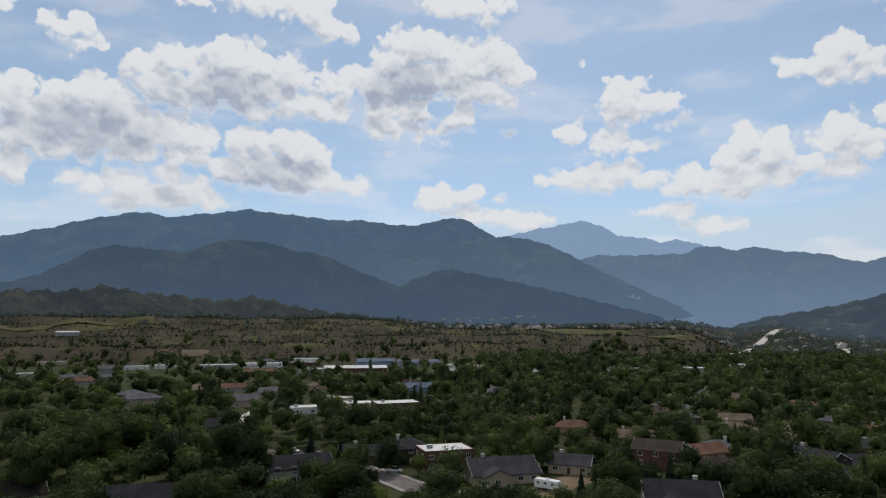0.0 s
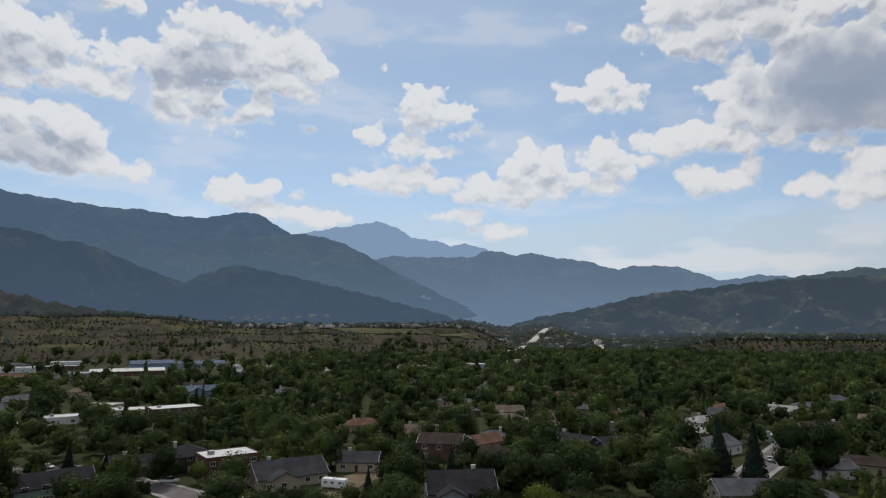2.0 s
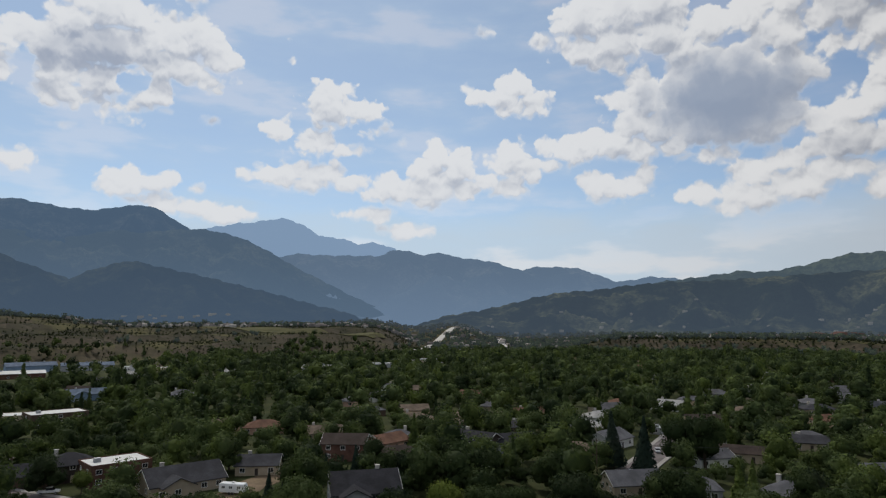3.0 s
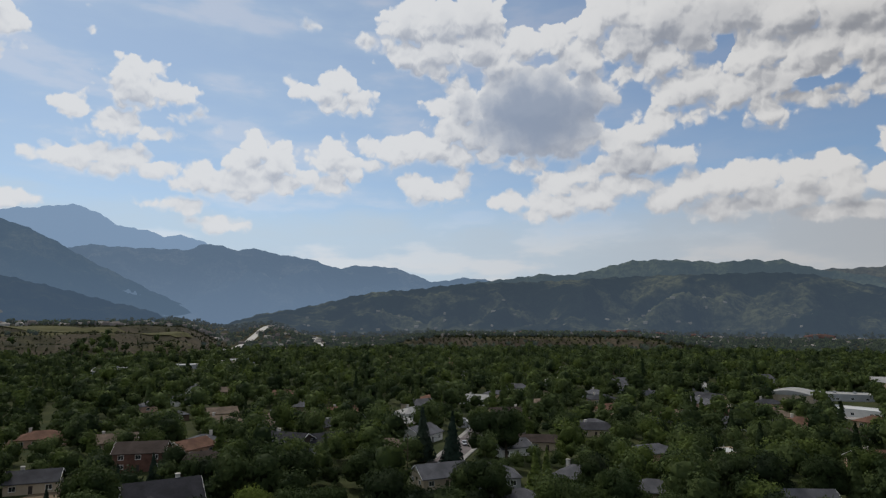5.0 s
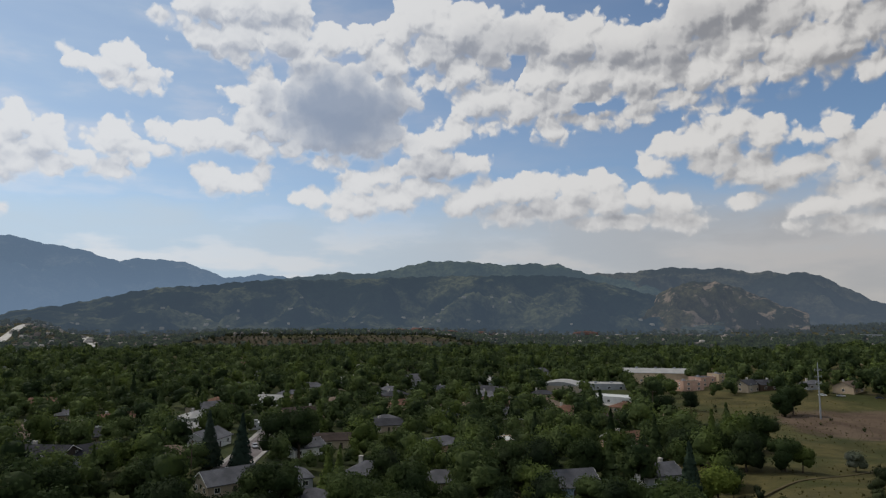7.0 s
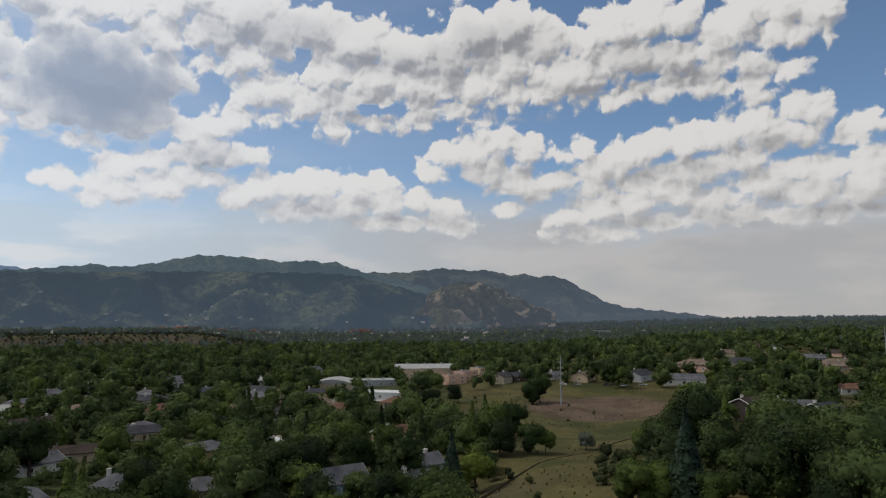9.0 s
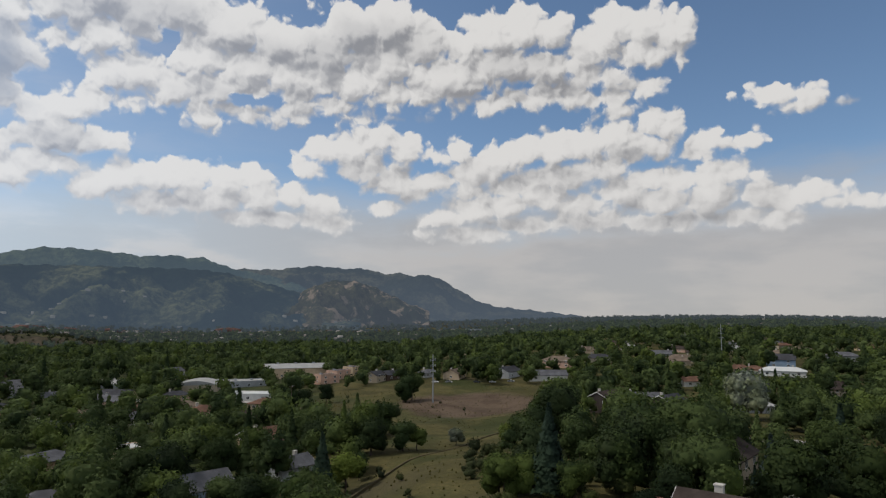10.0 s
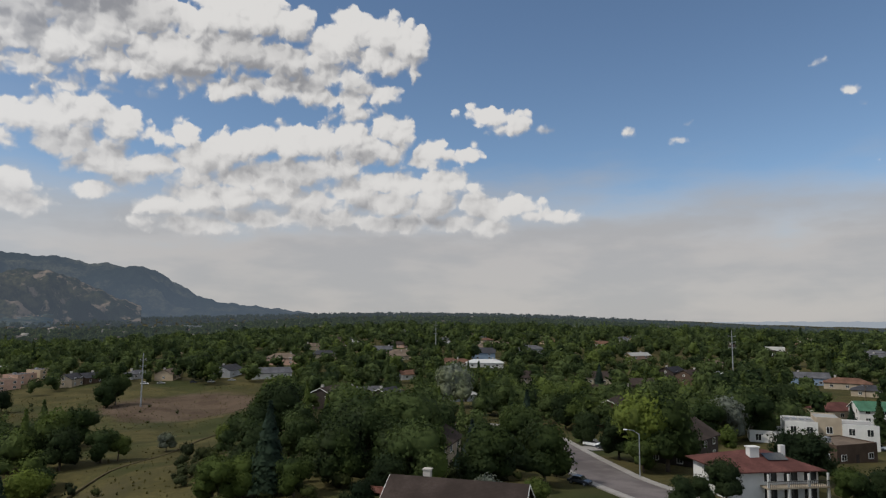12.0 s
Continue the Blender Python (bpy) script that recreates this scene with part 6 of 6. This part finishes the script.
def tri_mesh(name, v, f, material):
    me = bpy.data.meshes.new(name)
    me.vertices.add(len(v))
    me.vertices.foreach_set("co", np.ascontiguousarray(v, np.float32).ravel())
    me.loops.add(3 * len(f))
    me.loops.foreach_set("vertex_index", np.ascontiguousarray(f, np.int32).ravel())
    me.polygons.add(len(f))
    me.polygons.foreach_set("loop_start", np.arange(0, 3 * len(f), 3, dtype=np.int32))
    me.polygons.foreach_set("loop_total", np.full(len(f), 3, np.int32))
    me.materials.append(material)
    me.update(calc_edges=True)
    return me


def trunk_mesh(tall, thick, limbs):
    bm = bmesh.new()
    rod(bm, (0, 0, -0.6), (0.1, 0, tall * 0.45), thick, thick * 0.6, 7)
    for k in range(limbs):
        ang = k * 2.4
        z = tall * (0.25 + 0.06 * k)
        rod(bm, (0.05, 0, z), (math.cos(ang) * tall * 0.2, math.sin(ang) * tall * 0.2, z + tall * 0.28), thick * 0.45, thick * 0.12, 5)
    return to_mesh("trunk", bm, M_BARK)


def tree_kind(label, v, f, leaves, trunk, m):
    top = holder("tree", m, label, "tree", "trees of the valley")
    for name, me in (("trunk", trunk), ("crown", tri_mesh("crown", v, f, leaves))):
        ob = new(name, me)
        ob.parent = top
    return top


# where trees may stand: not on the open hillside, in the streets, on houses, or in the gaps before the houses
OPEN = np.array([polar(b, r) for b, r in ((77.6, 400), (88, 405), (99, 408), (99.5, 300), (97, 205), (95.5, 150), (96.0, 100), (82.6, 108), (82.4, 158), (86.6, 196), (85.3, 258), (79.4, 298))])


def inside(x, y, poly):
    hit = np.zeros(len(x), bool)
    for (ax, ay), (bx, by) in zip(poly, np.roll(poly, -1, 0)):
        cross = ((ay > y) != (by > y)) & (x < (bx - ax) * (y - ay) / (by - ay + 1e-9) + ax)
        hit ^= cross
    return hit


def density(x, y):
    r, b = np.hypot(x, y), np.degrees(np.arctan2(x, y))
    d = np.full(len(x), 0.97)
    d = np.where((b < 4) & (r > 560) & (r < 985), 0.22, d)
    d = np.where((b < 4) & (r > 330) & (r <= 560), 0.7, d)
    d = np.where((b < 24) & (r > 930), 0.05, d)
    d = np.where((b < 24) & (r > 1340), 0.5, d)
    d = np.where((b > 36) & (b < 66) & (r > 1150) & (r < 1240), 0.18, d)
    d = np.where((b > 93) & (b < 101) & (r < 175), 0.3, d)
    d = np.where((b >= 101) & (r < 175), 0.72, d)
    d = np.where((b > 99) & (r >= 175) & (r < 700), 0.78, d)
    d = d + 0.16 * waves(x, y, 42, 2)
    return np.where(inside(x, y, OPEN), 0.0, d)


def scatter(near, far, gap):
    lim = far + 5
    g = np.arange(-lim, lim, gap)
    x, y = np.meshgrid(g, g)
    x, y = (x + rng.uniform(-0.46, 0.46, x.shape) * gap).ravel(), (y + rng.uniform(-0.46, 0.46, y.shape) * gap).ravel()
    r, b = np.hypot(x, y), np.degrees(np.arctan2(x, y))
    keep = (r >= near) & (r < far) & (b > -39) & (b < 154) & (rng.uniform(0, 1, len(x)) < density(x, y))
    return x[keep], y[keep]


def clear_of(x, y, tall, wide):
    """Drops trees that would stand in a road or a house, or hide a house that shows between the crowns."""
    ok = np.ones(len(x), bool)
    r, b = np.hypot(x, y), np.degrees(np.arctan2(x, y))
    near = [c for c in CLEAR if r.min() - 30 < math.hypot(c[0], c[1]) < r.max() + 30]
    for cx, cy, rad in near:
        ok &= (x - cx) ** 2 + (y - cy) ** 2 > (rad + wide * 0.35) ** 2
    top = ground_at(x, y) + tall
    for hb, hr, w, d, eave, *_ in SIGHTS:
        if hr < r.min() - 30 or hr > r.max() + 60:
            continue
        hx, hy = polar(hb, hr)
        ok &= (x - hx) ** 2 + (y - hy) ** 2 > (0.5 * max(w, d) + wide * 0.4) ** 2
        side = np.abs((b - hb + 180) % 360 - 180) * math.pi / 180 * r
        seen = eave * 0.3 if w > 27 or (68 < hb < 100 and 390 < hr < 560) else eave + (0.6 if hr < 300 else 1.2)
        line = (float(ground_at(hx, hy)) + seen) * r / hr
        if hb > 100 and hr < 165 and eave > 2.5:
            continue
        plain = w > 27 or w < 11 or (hb < 4 and hr > 330) or (hr < 245 and -15 < hb < 22) or hb > 100 or (68 < hb < 100 and 390 < hr < 560)
        ok &= ~((side < w * (0.42 if plain else 0.24)) & (r < hr) & (r > hr - (60 if plain else 26)) & (top > line))
    return ok


SIGHTS = HOUSES + [(139.6, 130, 24, 16, 2.0), (144.3, 205, 40, 12, 3.0), (70.3, 452, 26, 26, 3), (8.9, 195, 7, 4, 1.0), (-4.2, 214, 5, 4, 0.5), (123.2, 187, 6, 4, 0.2), (125, 160, 7, 4, 0.1), (129, 137, 9, 4, 0.1),
                   (43.0, 230, 7, 4, 0.3), (44.5, 255, 6, 4, 0.3), (131, 137, 2, 2, 4), (-2.0, 195, 8, 6, 0.2), (15.4, 224, 5, 4, 0.5), (-10.8, 243, 9, 4, 0.5), (24.3, 1180, 30, 10, 0.2), (25.0, 1330, 30, 10, 0.2), (25.8, 1520, 30, 10, 0.2), (26.6, 1740, 34, 10, 0.2), (27.3, 1930, 34, 10, 0.2), (12, 215, 10, 4, 0.1),
                   (-17, 352, 10, 4, 0.2), (52.9, 338, 9, 4, 0.3), (33, 835, 10, 4, 3), (89.8, 342, 2, 2, 2), (77.7, 314, 2, 2, 6), (138.35, 446, 3, 3, 14), (113.8, 560, 3, 3, 14), (126.8, 174, 9, 4, 0.3)]

KINDS = [("full green cottonwood tree with a broad crown", crown(12.5, 5.4, 11, 2, 2900, 0.42), LEAVES[0], trunk_mesh(12.5, 0.42, 5)),
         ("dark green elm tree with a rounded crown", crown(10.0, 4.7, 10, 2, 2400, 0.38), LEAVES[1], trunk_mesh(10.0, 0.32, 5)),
         ("bright yellow-green locust tree in a garden", crown(8.5, 4.0, 8, 2, 2000, 0.34), LEAVES[2], trunk_mesh(8.5, 0.24, 4)),
         ("dark pointed spruce tree beside the houses", conifer(13.0, 3.0, 1300, 0.55), LEAVES[3], trunk_mesh(13, 0.25, 0)),
         ("uneven green ash tree with an open crown", crown(9.5, 4.9, 12, 2, 2300, 0.36, 0.08), LEAVES[0], trunk_mesh(9.5, 0.28, 5)),
         ("silvery grey-green olive tree with a soft crown", crown(8.5, 4.6, 9, 2, 1500, 0.5, 0.15), LEAVES[4], trunk_mesh(8.5, 0.22, 4)),
         ("blue-green spruce with drooping tiers of branches", conifer(12.0, 3.1, 1500, 0.5, 11), LEAVES[5], trunk_mesh(12, 0.25, 0))]
TALLS = (12.5, 10.0, 8.5, 13.0, 9.5, 8.5, 12.0)

near_x, near_y = scatter(105, 285, 9.8)
kind = rng.choice(5, len(near_x), p=(0.27, 0.30, 0.14, 0.08, 0.21))
# on the mesa dark elms and spruces prevail: cloud shade put into leaf colour
mesa = np.degrees(np.arctan2(near_x, near_y)) > 98
kind = np.where(mesa, rng.choice(5, len(near_x), p=(0.10, 0.52, 0.04, 0.16, 0.18)), kind)
size = rng.uniform(0.62, 1.32, len(near_x))
tall_of = np.array([12.5, 10.0, 8.5, 13.0, 9.5])[kind] * size
wide_of = np.array([5.2, 4.4, 3.8, 3.0, 4.8])[kind] * size
keep = clear_of(near_x, near_y, tall_of, wide_of)
near_x, near_y, kind, size = near_x[keep], near_y[keep], kind[keep], size[keep]
hero_xy = np.array([polar(b, r) for b, r, *_ in HEROES])
apart = np.array([np.min(np.hypot(hero_xy[:, 0] - x, hero_xy[:, 1] - y)) > 4.0 for x, y in zip(near_x, near_y)])
near_x, near_y, kind, size = near_x[apart], near_y[apart], kind[apart], size[apart]
order = np.argsort(np.hypot(near_x, near_y))
first, later = order[:300 - len(HEROES)], order[300 - len(HEROES):]
BASE = {}


def plant(x, y, k, s):
    """One tree with its trunk and crown, standing on the ground."""
    m = Matrix.Translation((x, y, float(ground_at(x, y)) - 0.1)) @ pose(0, 0, 0, rng.uniform(-3, 3), rng.uniform(-3, 3), rng.uniform(0, 360)) @ Matrix.Diagonal((s, s, s * rng.uniform(0.94, 1.08), 1))
    if k not in BASE:
        label, (v, f), leaves, trunk = KINDS[k]
        BASE[k] = tree_kind(label, v, f, leaves, trunk, Matrix.Identity(4))
        BASE[k].matrix_basis = m
    else:
        copy_thing(BASE[k], Matrix.Identity(4)).matrix_basis = m


for (b, r, tall, k), (x, y) in zip(HEROES, hero_xy):
    plant(float(x), float(y), k, tall / TALLS[k])
for i in first:
    plant(float(near_x[i]), float(near_y[i]), int(kind[i]), float(size[i]))


def wood(name, x, y, models, shares, low, high, material, label, category="trees"):
    """Many trees as one mass of leaves, each crown turned and sized on its own."""
    pick = rng.choice(len(models), len(x), p=shares)
    vs, fs, start = [], [], 0
    z = ground_at(x, y)
    for k, (v, f) in enumerate(models):
        idx = np.where(pick == k)[0]
        if not len(idx):
            continue
        a, s = rng.uniform(0, math.tau, len(idx)), rng.uniform(low, high, len(idx))
        ca, sa = np.cos(a)[:, None], np.sin(a)[:, None]
        px = (v[None, :, 0] * ca - v[None, :, 1] * sa) * s[:, None] + x[idx][:, None]
        py = (v[None, :, 0] * sa + v[None, :, 1] * ca) * s[:, None] + y[idx][:, None]
        pz = v[None, :, 2] * (s * rng.uniform(0.85, 1.15, len(idx)))[:, None] + z[idx][:, None] - 0.2
        vs.append(np.stack([px, py, pz], -1).reshape(-1, 3))
        fs.append((f[None] + (np.arange(len(idx)) * len(v))[:, None, None]).reshape(-1, 3) + start)
        start += len(idx) * len(v)
    ob = new(name, tri_mesh(name, np.concatenate(vs), np.concatenate(fs), material))
    return tagged(ob, label, category, kind="stuff")


MID = [crown(10.5, 4.9, 7, 1, 540, 0.62), crown(8.5, 4.2, 6, 1, 460, 0.56), crown(12, 5.4, 8, 1, 600, 0.66), conifer(12, 2.7, 260, 0.8, 7)]
SPARE = [crown(10.0, 4.9, 5, 1, 150, 1.1), crown(8.0, 4.3, 4, 1, 130, 1.0), crown(12, 5.6, 5, 1, 160, 1.2), conifer(12, 2.8, 90, 1.2, 6)]
THIN = [crown(10.5, 5.6, 3, 1, 70, 1.4), crown(8.5, 4.9, 2, 1, 56, 1.3), conifer(12, 3.0, 40, 1.4, 6)]
LEAST = [crown(11, 8.0, 1, 1, 14, 3.0), crown(9, 7.0, 1, 1, 12, 2.6)]


def belt(near, far, gap, models, shares, low, high, label, material, tall=10.0, wide=4.5):
    x, y = scatter(near, far, gap)
    ok = clear_of(x, y, np.full(len(x), tall * (low + high) / 2), wide)
    return wood("canopy", x[ok], y[ok], models, shares, low, high, material, label)


wood("canopy", near_x[later], near_y[later], MID, (0.35, 0.25, 0.28, 0.12), 0.62, 1.32, M_CANOPY, "leafy green trees between the houses")
belt(285, 520, 10.4, SPARE, (0.36, 0.28, 0.26, 0.10), 0.66, 1.35, "dense green trees over the neighbourhood", M_CANOPY)
belt(520, 1050, 13.6, THIN, (0.5, 0.4, 0.10), 0.7, 1.6, "unbroken green tree canopy of the valley", M_CANOPY)
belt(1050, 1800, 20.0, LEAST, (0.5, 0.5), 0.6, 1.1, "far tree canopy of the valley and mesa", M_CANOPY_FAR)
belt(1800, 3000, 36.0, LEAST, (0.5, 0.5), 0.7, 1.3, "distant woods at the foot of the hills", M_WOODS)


# scrub on the bluffs and the dry slope
BUSH = [crown(2.8, 2.4, 2, 1, 8, 1.1, 0.1), crown(2.0, 2.0, 1, 1, 8, 0.9, 0.1)]


SHRUB = [crown(2.8, 2.1, 5, 1, 170, 0.30, 0.12), crown(2.0, 1.9, 4, 1, 130, 0.27, 0.12), crown(3.4, 1.9, 5, 1, 170, 0.30, 0.12)]


def scrub(near, far, b0, b1, gap, share, low, high, label, material, within=False, models=BUSH, shares=(0.5, 0.5)):
    lim = far + 5
    g = np.arange(-lim, lim, gap)
    x, y = np.meshgrid(g, g)
    x, y = (x + rng.uniform(-0.5, 0.5, x.shape) * gap).ravel(), (y + rng.uniform(-0.5, 0.5, y.shape) * gap).ravel()
    r, b = np.hypot(x, y), np.degrees(np.arctan2(x, y))
    ok = (r > near) & (r < far) & (b > b0) & (b < b1) & (rng.uniform(0, 1, len(x)) < share + 0.45 * waves(x, y, 50, 4))
    x, y = x[ok], y[ok]
    ok = inside(x, y, OPEN) if within else clear_of(x, y, np.full(len(x), 1.5), 1.5)
    return wood("scrub", x[ok], y[ok], models, shares, low, high, material, label, "bushes")


scrub(900, 1450, -39, 24, 7.0, 0.5, 0.4, 1.25, "dark scrub oak over the bluff", M_SCRUB)
scrub(1140, 1300, 36, 66, 9.0, 0.85, 0.9, 1.9, "scrub on the eroded bluff", M_SCRUB)
scrub(110, 410, 77, 100, 2.0, 0.42, 0.07, 0.2, "dry grass tufts on the open hillside", M_STRAW, True)
scrub(110, 410, 77, 100, 9.0, 0.08, 0.3, 0.8, "low green weeds on the open hillside", M_SCRUB, True)

scrub(100, 190, 93, 121, 3.6, 0.40, 0.35, 1.3, "olive-green shrubs and saplings on the slope", M_SHRUB, False, SHRUB, (0.4, 0.3, 0.3))
scrub(108, 300, 76, 93, 4.0, 0.10, 0.4, 1.0, "shrubs along the foot of the dry slope", M_SCRUB, False, SHRUB, (0.4, 0.3, 0.3))

# ---- far settlement at the foot of the hills ----
def settlement(name, b0, b1, r0, r1, count, material, label, seed):
    """Many small far houses, each a walled box with a pitched roof, as one mass."""
    pick = np.random.default_rng(seed)
    b, r = pick.uniform(b0, b1, count), np.sqrt(pick.uniform(r0 ** 2, r1 ** 2, count))
    x, y = polar(b, r)
    z, a = ground_at(x, y), pick.uniform(0, math.pi, count)
    w, d, e = pick.uniform(5, 9, count), pick.uniform(3.5, 6, count), pick.uniform(3.5, 6, count)
    corner = np.array([(-1, -1, 0), (1, -1, 0), (1, 1, 0), (-1, 1, 0), (-1, -1, 1), (1, -1, 1), (1, 1, 1), (-1, 1, 1), (-1, 0, 1.5), (1, 0, 1.5)], float)
    tri = np.array([(0, 1, 5), (0, 5, 4), (1, 2, 6), (1, 6, 5), (2, 3, 7), (2, 7, 6), (3, 0, 4), (3, 4, 7), (4, 5, 9), (4, 9, 8), (6, 7, 8), (6, 8, 9), (5, 6, 9), (7, 4, 8)])
    px, py = corner[None, :, 0] * w[:, None], corner[None, :, 1] * d[:, None]
    c, s = np.cos(a)[:, None], np.sin(a)[:, None]
    v = np.stack([px * c - py * s + x[:, None], px * s + py * c + y[:, None], corner[None, :, 2] * e[:, None] + z[:, None]], -1)
    f = tri[None] + (np.arange(count) * 10)[:, None, None]
    tagged(new(name, tri_mesh(name, v.reshape(-1, 3), f.reshape(-1, 3), material)), label, "houses", kind="stuff")


def hill_houses(slope, low, high, count, material, label, seed):
    """Small far houses that stand on the flank of a ridge."""
    pick = np.random.default_rng(seed)
    n, m = slope.shape[:2]
    spots = slope[pick.integers(int(n * low), int(n * high), count), pick.integers(2, m - 2, count)]
    w, d, e, a = pick.uniform(3, 8, count), pick.uniform(3, 5, count), pick.uniform(2, 4.5, count), pick.uniform(-0.6, 0.6, count)
    corner = np.array([(-1, -1, -0.6), (1, -1, -0.6), (1, 1, -0.6), (-1, 1, -0.6), (-1, -1, 1), (1, -1, 1), (1, 1, 1), (-1, 1, 1), (-1, 0, 1.5), (1, 0, 1.5)], float)
    tri = np.array([(0, 1, 5), (0, 5, 4), (1, 2, 6), (1, 6, 5), (2, 3, 7), (2, 7, 6), (3, 0, 4), (3, 4, 7), (4, 5, 9), (4, 9, 8), (6, 7, 8), (6, 8, 9), (5, 6, 9), (7, 4, 8)])
    px, py = corner[None, :, 0] * w[:, None], corner[None, :, 1] * d[:, None]
    a = a - np.arctan2(spots[:, 0], spots[:, 1])
    c, s = np.cos(a)[:, None], np.sin(a)[:, None]
    v = np.stack([px * c - py * s + spots[:, :1], px * s + py * c + spots[:, 1:2], corner[None, :, 2] * e[:, None] + spots[:, 2:]], -1)
    f = tri[None] + (np.arange(count) * 10)[:, None, None]
    tagged(new("far_houses", tri_mesh("far_houses", v.reshape(-1, 3), f.reshape(-1, 3), material)), label, "houses", kind="stuff")


def far_walls(name, air=0.0):
    s = Shade(name)
    chance = s.add("ShaderNodeNewGeometry").outputs["Random Per Island"]
    tone = s.mix(s.ramp(chance, 0.3, 0.9), (0.12, 0.095, 0.08), (0.36, 0.33, 0.29))
    s.finish(s.mix(s.ramp(s.noise(s.place(True), 3.0), 0.3, 0.7, 0, 0.4), tone, (0.10, 0.09, 0.085)), 0.9)
    # haze painted as emission, which lifts the unlit walls facing the eye
    if air:
        glow, both = s.add("ShaderNodeEmission"), s.add("ShaderNodeMixShader", i0=air)
        glow.inputs[0].default_value = (0.115, 0.135, 0.155, 1)
        s.link(s.bsdf.outputs[0], both.inputs[1]), s.link(glow.outputs[0], both.inputs[2]), s.link(both.outputs[0], s.out.inputs[0])
    return s.mat


M_FARHOUSE, M_HILLHOUSE = far_walls("far_house_walls", 0.15), far_walls("hill_house_walls", 0.75)
hill_houses(SLOPES[7], 0.03, 0.5, 130, M_HILLHOUSE, "small pale houses scattered over the wooded foothill", 31)
hill_houses(SLOPES[3], 0.0, 0.2, 60, M_HILLHOUSE, "small pale houses at the foot of the range", 32)
settlement("far_houses", -4, 24, 1360, 1760, 250, M_FARHOUSE, "far houses spread over the tableland", 21)
settlement("far_houses", 25, 84, 1250, 1990, 260, M_FARHOUSE, "far houses among trees at the foot of the hills", 22)
settlement("far_houses", 86, 150, 950, 1900, 120, M_FARHOUSE, "far roofs among the trees of the mesa", 23)


# ---- red sandstone fins ----
M_REDROCK = surface("red_sandstone", (0.105, 0.062, 0.052), 0.95, 0.25, 1.5, 12, relief=0.4)


def red_rock(b, r, long_, tall, yaw, seed):
    pick = np.random.default_rng(seed)
    v, f = BALL[2]
    v = v * (1 + pick.uniform(-0.22, 0.3, (len(v), 1))) * np.array([long_, long_ * 0.28, tall]) + np.array([0, 0, tall * 0.2])
    ob = new("rock_outcrop", tri_mesh("rock_outcrop", v, f, M_REDROCK))
    ob.matrix_world = stand(b, r, yaw)
    tagged(ob, "red sandstone fin at the foot of the hills", "rock", "sandstone fins")


for n, (b, r, long_, tall) in enumerate(((46.5, 1950, 40, 9), (49.3, 1920, 36, 11), (51.5, 1960, 46, 10), (56.2, 1960, 44, 13), (58.0, 1970, 40, 15), (60.2, 1960, 50, 10), (63.5, 1980, 34, 11), (72.5, 1980, 36, 12))):
    red_rock(b, r, long_, tall * 0.8, 12 * (n % 3) - 10, 40 + n)
